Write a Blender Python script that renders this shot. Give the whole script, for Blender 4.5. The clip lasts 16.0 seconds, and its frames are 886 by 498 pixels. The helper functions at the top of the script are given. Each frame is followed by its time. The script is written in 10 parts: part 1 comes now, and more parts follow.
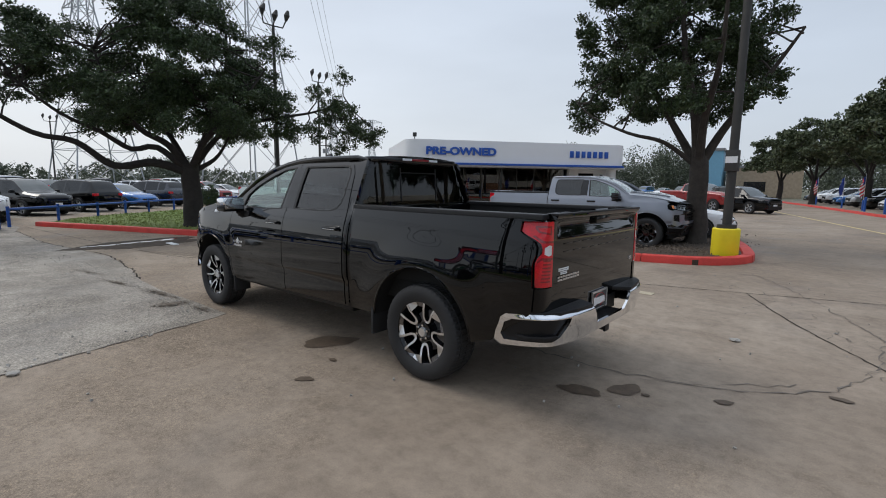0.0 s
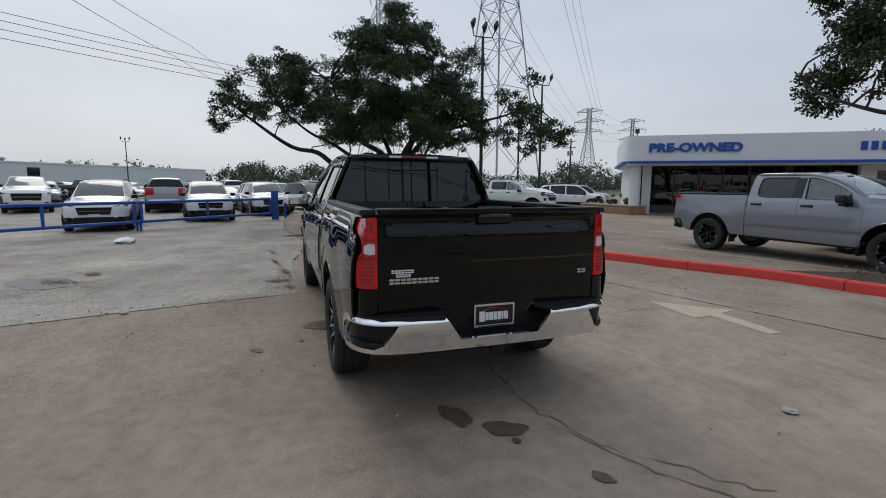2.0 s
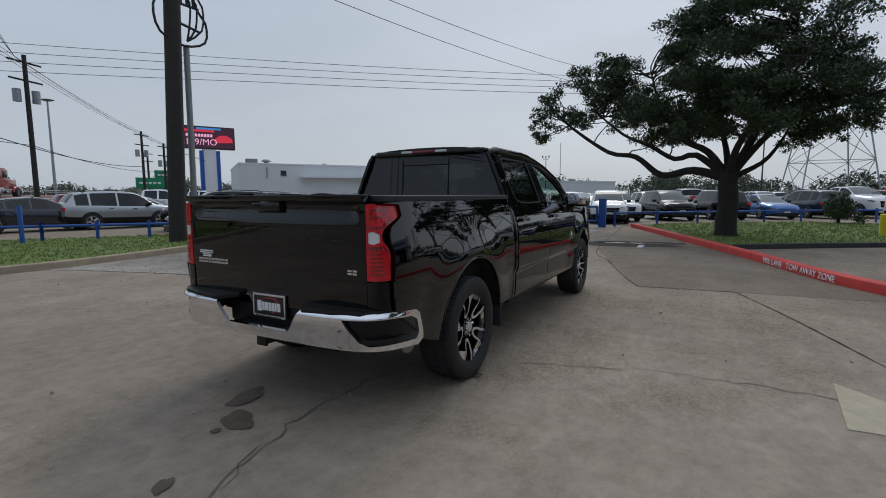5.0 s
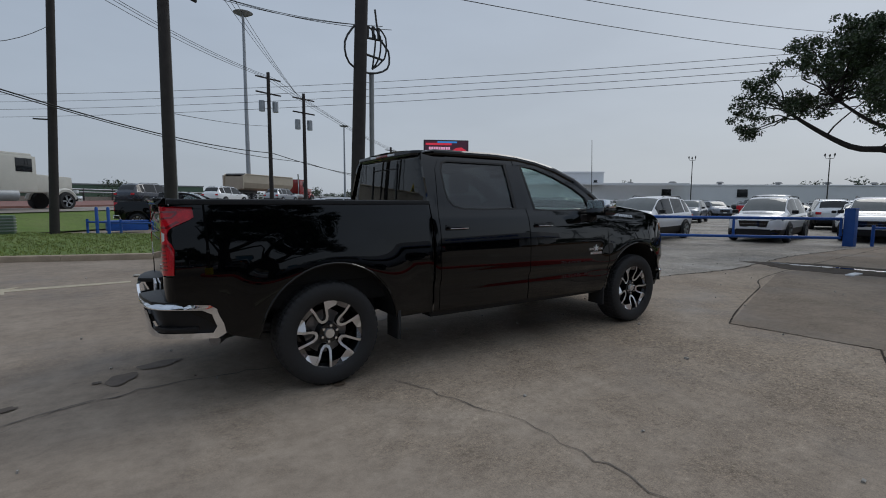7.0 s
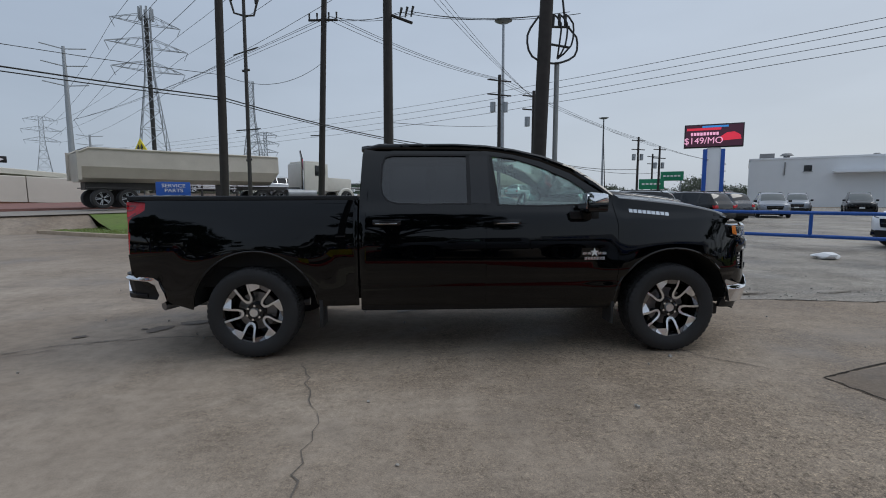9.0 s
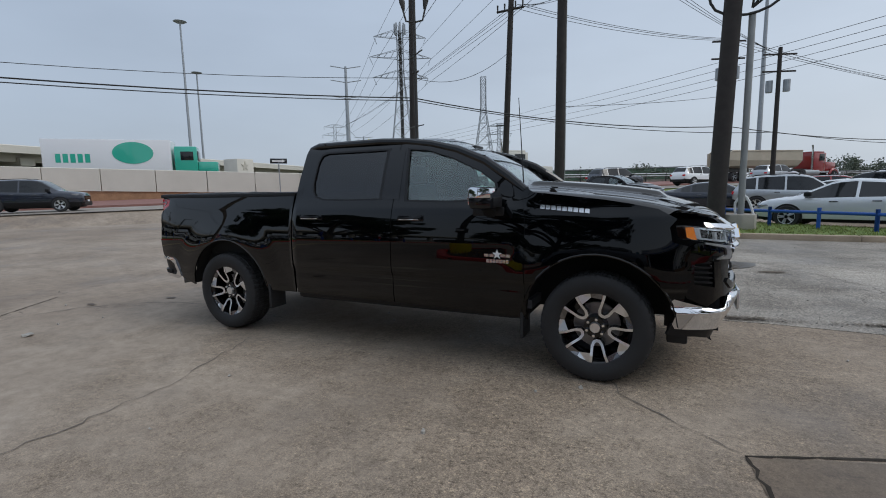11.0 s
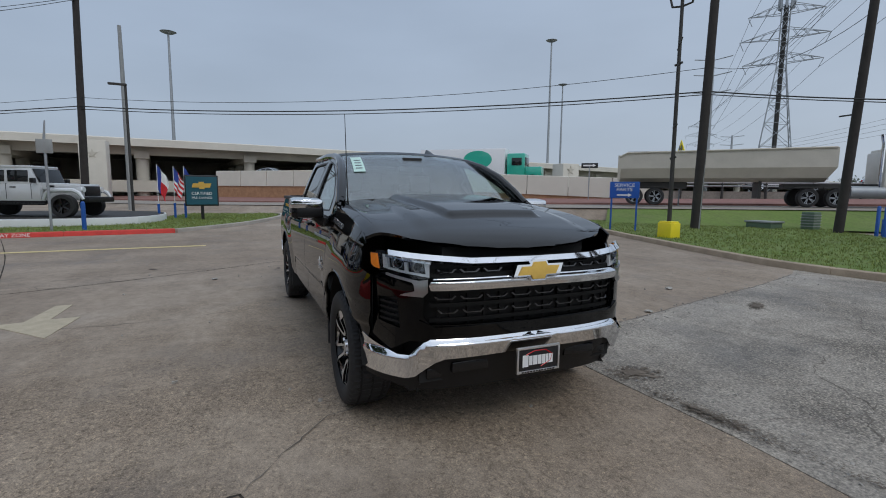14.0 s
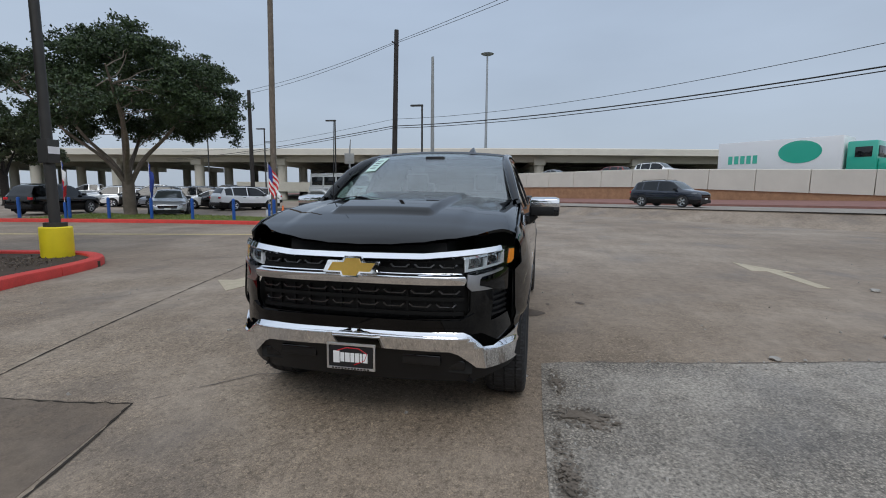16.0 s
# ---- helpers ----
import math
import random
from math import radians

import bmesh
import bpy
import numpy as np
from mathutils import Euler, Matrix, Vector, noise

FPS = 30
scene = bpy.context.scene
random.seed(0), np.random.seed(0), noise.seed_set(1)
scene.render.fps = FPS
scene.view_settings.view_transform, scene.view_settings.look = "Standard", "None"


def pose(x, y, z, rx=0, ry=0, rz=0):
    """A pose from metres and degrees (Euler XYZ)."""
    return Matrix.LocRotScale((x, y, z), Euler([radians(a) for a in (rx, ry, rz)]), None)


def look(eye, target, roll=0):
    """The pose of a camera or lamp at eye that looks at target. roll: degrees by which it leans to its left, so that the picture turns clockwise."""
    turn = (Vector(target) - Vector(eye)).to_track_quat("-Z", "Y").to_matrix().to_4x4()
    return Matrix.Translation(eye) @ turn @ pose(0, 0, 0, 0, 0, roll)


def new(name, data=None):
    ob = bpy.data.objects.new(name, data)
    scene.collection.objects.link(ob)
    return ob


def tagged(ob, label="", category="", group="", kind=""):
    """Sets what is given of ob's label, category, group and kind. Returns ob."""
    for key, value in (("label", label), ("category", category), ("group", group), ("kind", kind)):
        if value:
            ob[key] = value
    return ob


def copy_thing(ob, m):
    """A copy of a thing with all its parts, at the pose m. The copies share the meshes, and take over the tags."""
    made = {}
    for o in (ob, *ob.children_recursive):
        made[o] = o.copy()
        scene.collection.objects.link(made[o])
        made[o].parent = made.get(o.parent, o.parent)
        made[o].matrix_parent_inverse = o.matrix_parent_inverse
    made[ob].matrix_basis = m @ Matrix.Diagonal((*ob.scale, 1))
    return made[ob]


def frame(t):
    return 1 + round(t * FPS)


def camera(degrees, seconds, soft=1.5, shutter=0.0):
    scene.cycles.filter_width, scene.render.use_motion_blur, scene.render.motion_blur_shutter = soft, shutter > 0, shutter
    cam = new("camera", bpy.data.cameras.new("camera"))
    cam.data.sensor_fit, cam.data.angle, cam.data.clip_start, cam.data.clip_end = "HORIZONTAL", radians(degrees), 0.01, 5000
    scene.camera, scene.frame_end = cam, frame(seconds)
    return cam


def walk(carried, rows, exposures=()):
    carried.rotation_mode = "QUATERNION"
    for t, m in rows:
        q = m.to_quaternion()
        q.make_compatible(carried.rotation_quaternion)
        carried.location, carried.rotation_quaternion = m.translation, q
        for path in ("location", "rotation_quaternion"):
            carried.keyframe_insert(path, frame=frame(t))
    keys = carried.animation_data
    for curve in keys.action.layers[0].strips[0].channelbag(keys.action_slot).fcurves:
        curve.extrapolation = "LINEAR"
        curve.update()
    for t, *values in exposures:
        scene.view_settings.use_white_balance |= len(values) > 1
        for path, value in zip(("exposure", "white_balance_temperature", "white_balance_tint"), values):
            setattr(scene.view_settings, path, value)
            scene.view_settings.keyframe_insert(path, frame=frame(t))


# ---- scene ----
cam = camera(85.8, 16.0, soft=1.0)
PATH = [
    (0, (-2.616, 3.767, 1.624), (-1.33, 2.259, 1.356), 0.6),
    (0.5, (-3.059, 3.25, 1.615), (-1.605, 1.904, 1.346), 0.3),
    (1, (-3.474, 2.696, 1.623), (-1.865, 1.539, 1.356), 0.4),
    (1.5, (-3.773, 2.058, 1.602), (-2.019, 1.136, 1.332), 0.6),
    (2, (-4.014, 1.395, 1.584), (-2.143, 0.741, 1.319), 0.4),
    (2.5, (-4.103, 0.73, 1.556), (-2.154, 0.355, 1.303), 0.6),
    (3, (-4.094, 0.05, 1.496), (-2.108, -0.022, 1.273), 0.4),
    (3.5, (-3.939, -0.594, 1.446), (-1.964, -0.368, 1.229), 0.6),
    (4, (-3.733, -1.217, 1.419), (-1.809, -0.712, 1.203), 0.5),
    (4.2, (-3.665, -1.468, 1.427), (-1.772, -0.862, 1.208), 0.3),
    (6.3, (-2.159, -3.973, 1.423), (-0.768, -2.549, 1.227), -0.1),
    (6.5, (-1.907, -4.12, 1.402), (-0.593, -2.625, 1.211), 0.0),
    (7, (-1.243, -4.45, 1.412), (-0.153, -2.784, 1.219), 0.2),
    (7.5, (-0.578, -4.737, 1.42), (0.26, -2.932, 1.223), 0.0),
    (8, (0.097, -4.95, 1.432), (0.686, -3.051, 1.22), -0.2),
    (8.5, (0.804, -5.057, 1.4), (1.139, -3.097, 1.182), -0.4),
    (9, (1.5, -5.149, 1.408), (1.582, -3.162, 1.195), -0.2),
    (9.5, (2.19, -5.125, 1.407), (2.018, -3.143, 1.204), 0.0),
    (9.7, (2.472, -5.104, 1.417), (2.202, -3.133, 1.213), 0.1),
    (11.8, (5.152, -3.905, 1.449), (3.984, -2.303, 1.182), -0.1),
    (12, (5.37, -3.762, 1.444), (4.13, -2.214, 1.179), 0.7),
    (12.5, (5.9, -3.337, 1.483), (4.507, -1.926, 1.225), 0.3),
    (13, (6.338, -2.801, 1.496), (4.782, -1.567, 1.26), 0.4),
    (13.5, (6.736, -2.244, 1.508), (5.032, -1.223, 1.279), 0.4),
    (14, (7.041, -1.648, 1.501), (5.221, -0.852, 1.267), 0.6),
    (14.5, (7.257, -0.993, 1.49), (5.344, -0.46, 1.246), 0.8),
    (15, (7.386, -0.3, 1.49), (5.415, -0.072, 1.241), 0.8),
    (15.5, (7.374, 0.399, 1.473), (5.392, 0.3, 1.228), 0.9),
    (16, (7.295, 1.082, 1.495), (5.35, 0.681, 1.254), 0.5),
]
walk(cam, [(t, look(eye, target, roll)) for t, eye, target, roll in PATH],
     exposures=((0, 0.25, 6550, 10), (1.0, 0.08, 6500, 10), (2.0, -0.05, 6450, 10), (3.0, -0.3, 6350, 10), (4.0, -0.28, 6300, 9), (6.5, -0.28, 6250, 9), (7.0, -0.42, 6250, 9), (8.0, -0.15, 6250, 9), (9.0, -0.15, 6250, 9), (9.5, -0.2, 6250, 9), (12.0, 0.15, 6300, 9), (13.0, 0.15, 6300, 9), (13.5, 0.0, 6250, 9), (14.0, -0.1, 6200, 9), (15.5, 0.0, 6250, 9), (16.0, 0.1, 6300, 9)))

# ---- world, sun, light ----
world = bpy.data.worlds.new("world")
scene.world = world
world.use_nodes = True
wn = world.node_tree
wn.nodes.clear()
w_out = wn.nodes.new("ShaderNodeOutputWorld")
w_bg = wn.nodes.new("ShaderNodeBackground")
w_sky = wn.nodes.new("ShaderNodeTexSky")
w_sky.sky_type, w_sky.sun_disc = "NISHITA", False
w_sky.sun_elevation, w_sky.sun_rotation = radians(48), radians(80)
w_sky.air_density, w_sky.dust_density, w_sky.ozone_density = 1.0, 4.0, 1.0
w_mix = wn.nodes.new("ShaderNodeMixRGB")
w_mix.inputs["Fac"].default_value = 0.86
w_geo = wn.nodes.new("ShaderNodeTexCoord")
w_sep = wn.nodes.new("ShaderNodeSeparateXYZ")
w_ramp = wn.nodes.new("ShaderNodeValToRGB")
w_ramp.color_ramp.elements[0].position, w_ramp.color_ramp.elements[0].color = 0.0, (5.35, 5.75, 6.15, 1)
w_ramp.color_ramp.elements[1].position, w_ramp.color_ramp.elements[1].color = 0.5, (4.75, 5.4, 6.3, 1)
w_top = w_ramp.color_ramp.elements.new(0.88)
w_top.color = (7.6, 8.2, 9.0, 1)
w_noise = wn.nodes.new("ShaderNodeTexNoise")
w_noise.inputs["Scale"].default_value, w_noise.inputs["Detail"].default_value = 2.2, 4
w_map = wn.nodes.new("ShaderNodeMapping")
w_map.inputs["Scale"].default_value = (1, 1, 3.5)
w_nr = wn.nodes.new("ShaderNodeMapRange")
w_nr.inputs["From Min"].default_value, w_nr.inputs["From Max"].default_value = 0.3, 0.7
w_nr.inputs["To Min"].default_value, w_nr.inputs["To Max"].default_value = 0.93, 1.05
w_mul = wn.nodes.new("ShaderNodeVectorMath")
w_mul.operation = "SCALE"
wn.links.new(w_geo.outputs["Generated"], w_sep.inputs[0])
wn.links.new(w_sep.outputs["Z"], w_ramp.inputs[0])
wn.links.new(w_geo.outputs["Generated"], w_map.inputs[0])
wn.links.new(w_map.outputs[0], w_noise.inputs[0])
wn.links.new(w_noise.outputs["Fac"], w_nr.inputs[0])
# the cloud is brighter on the sun's side
w_dot = wn.nodes.new("ShaderNodeVectorMath")
w_dot.operation = "DOT_PRODUCT"
w_dot.inputs[1].default_value = (math.sin(radians(80)), math.cos(radians(80)), 0.25)
w_sun = wn.nodes.new("ShaderNodeMapRange")
w_sun.inputs["From Min"].default_value, w_sun.inputs["From Max"].default_value = -1.0, 1.0
w_sun.inputs["To Min"].default_value, w_sun.inputs["To Max"].default_value = 0.90, 1.29
w_gain = wn.nodes.new("ShaderNodeMath")
w_gain.operation = "MULTIPLY"
wn.links.new(w_geo.outputs["Generated"], w_dot.inputs[0])
wn.links.new(w_dot.outputs["Value"], w_sun.inputs["Value"])
wn.links.new(w_sun.outputs[0], w_gain.inputs[0])
wn.links.new(w_nr.outputs[0], w_gain.inputs[1])
# and a little warmer there
w_tint = wn.nodes.new("ShaderNodeValToRGB")
w_tint.color_ramp.elements[0].position, w_tint.color_ramp.elements[0].color = 0.0, (0.93, 0.985, 1.07, 1)
w_tint.color_ramp.elements[1].position, w_tint.color_ramp.elements[1].color = 1.0, (1.0, 0.99, 0.985, 1)
w_unit = wn.nodes.new("ShaderNodeMapRange")
w_unit.inputs["From Min"].default_value, w_unit.inputs["From Max"].default_value = -1.0, 1.0
w_both = wn.nodes.new("ShaderNodeMixRGB")
w_both.blend_type = "MULTIPLY"
w_both.inputs["Fac"].default_value = 1.0
wn.links.new(w_dot.outputs["Value"], w_unit.inputs["Value"])
wn.links.new(w_unit.outputs[0], w_tint.inputs[0])
wn.links.new(w_ramp.outputs[0], w_both.inputs[1])
wn.links.new(w_tint.outputs[0], w_both.inputs[2])
wn.links.new(w_both.outputs[0], w_mul.inputs[0])
wn.links.new(w_gain.outputs[0], w_mul.inputs["Scale"])
wn.links.new(w_sky.outputs[0], w_mix.inputs[1])
wn.links.new(w_mul.outputs[0], w_mix.inputs[2])
wn.links.new(w_mix.outputs[0], w_bg.inputs["Color"])
w_bg.inputs["Strength"].default_value = 0.10
wn.links.new(w_bg.outputs[0], w_out.inputs[0])
sun = new("sun", bpy.data.lights.new("sun", "SUN"))
sun.data.energy, sun.data.angle, sun.data.color = 0.7, radians(25), (1.0, 0.96, 0.9)
sun_way = Vector((math.sin(radians(80)) * math.cos(radians(48)), math.cos(radians(80)) * math.cos(radians(48)), math.sin(radians(48))))
sun.matrix_world = look(sun_way * 60, (0, 0, 0))

# ---- materials ----
M = {}


def nodes_of(name):
    m = bpy.data.materials.new(name)
    m.use_nodes = True
    nt = m.node_tree
    return m, nt, nt.nodes["Principled BSDF"]


def obj_coord(nt, scale=1.0):
    tc = nt.nodes.new("ShaderNodeTexCoord")
    mp = nt.nodes.new("ShaderNodeMapping")
    mp.inputs["Scale"].default_value = (scale, scale, scale)
    nt.links.new(tc.outputs["Object"], mp.inputs[0])
    return mp.outputs[0]


def noise_tex(nt, vec, scale, detail=5.0, rough=0.6):
    n = nt.nodes.new("ShaderNodeTexNoise")
    n.inputs["Scale"].default_value, n.inputs["Detail"].default_value, n.inputs["Roughness"].default_value = scale, detail, rough
    nt.links.new(vec, n.inputs["Vector"])
    return n.outputs["Fac"]


def ramp_of(nt, fac, stops):
    r = nt.nodes.new("ShaderNodeValToRGB")
    while len(r.color_ramp.elements) < len(stops):
        r.color_ramp.elements.new(0.5)
    for e, (p, c) in zip(r.color_ramp.elements, stops):
        e.position = p
        e.color = (*c, 1) if len(c) == 3 else c
    nt.links.new(fac, r.inputs[0])
    return r.outputs[0]


def mix_col(nt, fac, a, b, mode="MIX"):
    x = nt.nodes.new("ShaderNodeMixRGB")
    x.blend_type = mode
    for sock, v in zip(x.inputs, (fac, a, b)):
        if isinstance(v, (int, float)):
            sock.default_value = v
        elif isinstance(v, tuple):
            sock.default_value = (*v, 1)
        else:
            nt.links.new(v, sock)
    return x.outputs[0]


def bump_on(nt, bsdf, height, strength, distance=0.01):
    b = nt.nodes.new("ShaderNodeBump")
    b.inputs["Strength"].default_value, b.inputs["Distance"].default_value = strength, distance
    nt.links.new(height, b.inputs["Height"])
    nt.links.new(b.outputs[0], bsdf.inputs["Normal"])


def simple(name, col, rough=0.5, metal=0.0, coat=0.0, spec=0.5, vary=0.12, scale=3.0, bump=0.0, fine=60.0):
    """A plain material with slight mottling at two scales."""
    m, nt, p = nodes_of(name)
    v = obj_coord(nt)
    a, b = noise_tex(nt, v, scale), noise_tex(nt, v, fine, 3)
    mixed = mix_col(nt, 0.35, a, b)
    lo, hi = tuple(c * (1 - vary) for c in col), tuple(min(1, c * (1 + vary)) for c in col)
    nt.links.new(ramp_of(nt, mixed, [(0.3, lo), (0.7, hi)]), p.inputs["Base Color"])
    p.inputs["Roughness"].default_value, p.inputs["Metallic"].default_value = rough, metal
    p.inputs["Specular IOR Level"].default_value = spec
    if coat:
        p.inputs["Coat Weight"].default_value, p.inputs["Coat Roughness"].default_value = coat, 0.03
    if bump:
        bump_on(nt, p, b, bump, 0.004)
    M[name] = m
    return m


def glass_mat(name, tint, rough=0.0, base=0.03):
    """Thin pane: tinted see-through with a mirror sheen that grows towards grazing."""
    m = bpy.data.materials.new(name)
    m.use_nodes = True
    nt = m.node_tree
    nt.nodes.clear()
    out, tr, gl, mx, lw, pw, mr = (nt.nodes.new(k) for k in ("ShaderNodeOutputMaterial", "ShaderNodeBsdfTransparent", "ShaderNodeBsdfGlossy", "ShaderNodeMixShader", "ShaderNodeLayerWeight", "ShaderNodeMath", "ShaderNodeMapRange"))
    tr.inputs[0].default_value = (*tint, 1)
    gl.inputs["Color"].default_value = (1, 1, 1, 1)
    gl.inputs["Roughness"].default_value = rough
    lw.inputs["Blend"].default_value = 0.5
    pw.operation = "POWER"
    pw.inputs[1].default_value = 5.0
    mr.inputs["To Min"].default_value, mr.inputs["To Max"].default_value = base, 0.9
    nt.links.new(lw.outputs["Facing"], pw.inputs[0])
    nt.links.new(pw.outputs[0], mr.inputs["Value"])
    nt.links.new(mr.outputs[0], mx.inputs[0])
    nt.links.new(tr.outputs[0], mx.inputs[1])
    nt.links.new(gl.outputs[0], mx.inputs[2])
    nt.links.new(mx.outputs[0], out.inputs[0])
    M[name] = m
    return m


def paint(name, col, flake=0.0, rough=0.12):
    """Car paint: a base coat under a clear coat with a trace of dust."""
    m, nt, p = nodes_of(name)
    v = obj_coord(nt)
    dust = noise_tex(nt, v, 4.0, 6)
    film = 0.0004 if max(col) < 0.01 else 0.004
    nt.links.new(mix_col(nt, ramp_of(nt, dust, [(0.55, (0, 0, 0)), (0.85, (film, film, film))]), col, (0.32, 0.32, 0.32)), p.inputs["Base Color"])
    p.inputs["Roughness"].default_value = rough
    p.inputs["Metallic"].default_value = flake
    p.inputs["Specular IOR Level"].default_value = 0.5 if flake or max(col) > 0.05 else 0.0
    p.inputs["Coat Weight"].default_value, p.inputs["Coat Roughness"].default_value = 1.0, 0.02
    p.inputs["Coat IOR"].default_value = 1.5 if max(col) > 0.01 else 1.82
    if max(col) < 0.01:
        lw, mr = nt.nodes.new("ShaderNodeLayerWeight"), nt.nodes.new("ShaderNodeMapRange")
        lw.inputs["Blend"].default_value = 0.5
        mr.inputs["From Max"].default_value, mr.inputs["To Min"].default_value, mr.inputs["To Max"].default_value = 0.7, 0.30, 1.0
        nt.links.new(lw.outputs["Facing"], mr.inputs["Value"])
        nt.links.new(mr.outputs[0], p.inputs["Coat Weight"])
    M[name] = m
    return m


paint("black_paint", (0.0006, 0.0008, 0.0012), 0.0, 0.25)
paint("grey_paint", (0.22, 0.24, 0.28), 0.35, 0.3)
paint("ice_paint", (0.60, 0.615, 0.63), 0.2, 0.25)
paint("white_paint", (0.86, 0.865, 0.87))
paint("silver_paint", (0.42, 0.44, 0.46), 0.6, 0.28)
paint("pale_silver_paint", (0.66, 0.68, 0.70), 0.3, 0.28)
paint("blue_paint", (0.02, 0.14, 0.42), 0.3, 0.25)
paint("red_paint", (0.28, 0.02, 0.02), 0.1, 0.25)
paint("navy_paint", (0.015, 0.02, 0.035), 0.2, 0.25)
paint("teal_paint", (0.03, 0.42, 0.30), 0.0, 0.3)
simple("chrome", (0.83, 0.84, 0.86), 0.05, 1.0, vary=0.03)
simple("dark_chrome", (0.22, 0.22, 0.23), 0.22, 1.0, vary=0.05)
simple("machined_metal", (0.82, 0.83, 0.85), 0.3, 1.0, vary=0.06)
simple("black_plastic", (0.008, 0.008, 0.009), 0.45, spec=0.35, vary=0.2, bump=0.15, fine=300)
simple("gloss_black", (0.006, 0.006, 0.007), 0.08, vary=0.1)
simple("rubber", (0.018, 0.018, 0.019), 0.72, vary=0.25, bump=0.2, fine=120)
simple("underbody", (0.008, 0.008, 0.008), 0.85, vary=0.3)
simple("interior_dark", (0.085, 0.086, 0.09), 0.7, vary=0.2)
simple("red_lens", (0.58, 0.010, 0.020), 0.10, coat=0.7, spec=0.25, vary=0.35, scale=14.0, fine=90)
simple("satin_grey", (0.46, 0.465, 0.475), 0.28, 1.0, vary=0.06)
simple("red_lens_dark", (0.22, 0.004, 0.010), 0.12, coat=1.0, vary=0.15)
simple("white_lens", (0.72, 0.74, 0.76), 0.08, coat=1.0, vary=0.06)
simple("amber_lens", (0.85, 0.24, 0.02), 0.1, coat=1.0, vary=0.1)
simple("gold", (0.86, 0.55, 0.13), 0.28, 0.8, vary=0.1)
simple("badge_silver", (0.7, 0.71, 0.73), 0.2, 0.9, vary=0.03)
simple("white_print", (0.8, 0.8, 0.8), 0.5, vary=0.04)
simple("sticker_green", (0.55, 0.75, 0.68), 0.5, vary=0.05)
simple("plate_black", (0.012, 0.012, 0.014), 0.3, vary=0.1)
simple("exhaust_steel", (0.25, 0.25, 0.26), 0.4, 0.9, vary=0.15)
simple("white_wall", (0.72, 0.73, 0.74), 0.7, vary=0.05, scale=0.4)
simple("white_panel", (0.78, 0.79, 0.81), 0.45, vary=0.03, scale=0.5)
simple("sign_blue", (0.015, 0.09, 0.42), 0.4, vary=0.06)
simple("blue_steel", (0.012, 0.085, 0.36), 0.5, vary=0.18, bump=0.1)
# grey-green base carries the sky reflection and see-through of distant windscreens
simple("far_windscreen", (0.085, 0.10, 0.10), 0.05, vary=0.25, scale=1.2, spec=0.7)
simple("dark_glass", (0.012, 0.014, 0.016), 0.05, vary=0.1)
simple("yellow_plastic", (0.86, 0.70, 0.02), 0.5, vary=0.08)
simple("red_kerb_paint", (0.60, 0.052, 0.040), 0.65, vary=0.22, scale=2.5, bump=0.3, fine=40)
simple("grille_black", (0.004, 0.004, 0.004), 0.55, spec=0.25, vary=0.2)
simple("grille_wing", (0.16, 0.16, 0.165), 0.3, 1.0, vary=0.05)
simple("kerb_tan", (0.36, 0.285, 0.205), 0.9, vary=0.3, scale=2.5, bump=0.4, fine=50)
simple("road_paint_faded", (0.46, 0.395, 0.285), 0.8, vary=0.2, scale=6, fine=60)
simple("kerb_concrete", (0.36, 0.33, 0.29), 0.85, vary=0.22, scale=2.0, bump=0.4, fine=60)
simple("black_kerb", (0.035, 0.035, 0.035), 0.8, vary=0.3, bump=0.3)
simple("soil", (0.062, 0.043, 0.029), 0.95, vary=0.35, scale=3.0, bump=0.8, fine=30)
simple("pole_brown", (0.034, 0.029, 0.027), 0.85, vary=0.3, scale=4, bump=0.5, fine=50)
simple("pole_grey", (0.28, 0.29, 0.29), 0.6, 0.2, vary=0.15)
simple("pole_dark", (0.05, 0.048, 0.045), 0.6, 0.3, vary=0.15)
simple("galvanised", (0.33, 0.35, 0.37), 0.5, 0.5, vary=0.15)
simple("wire_black", (0.02, 0.02, 0.02), 0.6, vary=0.1)
simple("bridge_concrete", (0.52, 0.49, 0.42), 0.85, vary=0.12, scale=0.3, bump=0.1)
simple("barrier_concrete", (0.62, 0.59, 0.52), 0.85, vary=0.1, scale=0.4, bump=0.1)
simple("brown_brick", (0.36, 0.205, 0.115), 0.9, vary=0.3, scale=2, bump=0.4, fine=20)
simple("red_paver", (0.24, 0.12, 0.10), 0.9, vary=0.25, scale=1.5, bump=0.4, fine=25)
simple("bark_mid", (0.048, 0.041, 0.035), 0.95, vary=0.4, scale=5, bump=0.9, fine=26)
simple("bark", (0.028, 0.024, 0.021), 0.95, vary=0.4, scale=6, bump=0.9, fine=26)
simple("bark_pale", (0.16, 0.13, 0.105), 0.95, vary=0.35, scale=5, bump=0.9, fine=26)
simple("road_paint_white", (0.47, 0.42, 0.345), 0.75, vary=0.25, scale=6, fine=90)
simple("road_paint_yellow", (0.62, 0.50, 0.24), 0.75, vary=0.25, scale=6, fine=90)
simple("orange_plastic", (0.75, 0.16, 0.03), 0.5, vary=0.08)
simple("dull_green_box", (0.10, 0.15, 0.10), 0.6, vary=0.15)
simple("tan_trailer", (0.42, 0.37, 0.29), 0.5, 0.2, vary=0.12, scale=1.0)
simple("grey_trailer", (0.52, 0.48, 0.42), 0.45, 0.4, vary=0.12, scale=1.0)
simple("tan_cab", (0.62, 0.60, 0.54), 0.4, vary=0.06)
simple("sign_green", (0.01, 0.22, 0.11), 0.5, vary=0.06)
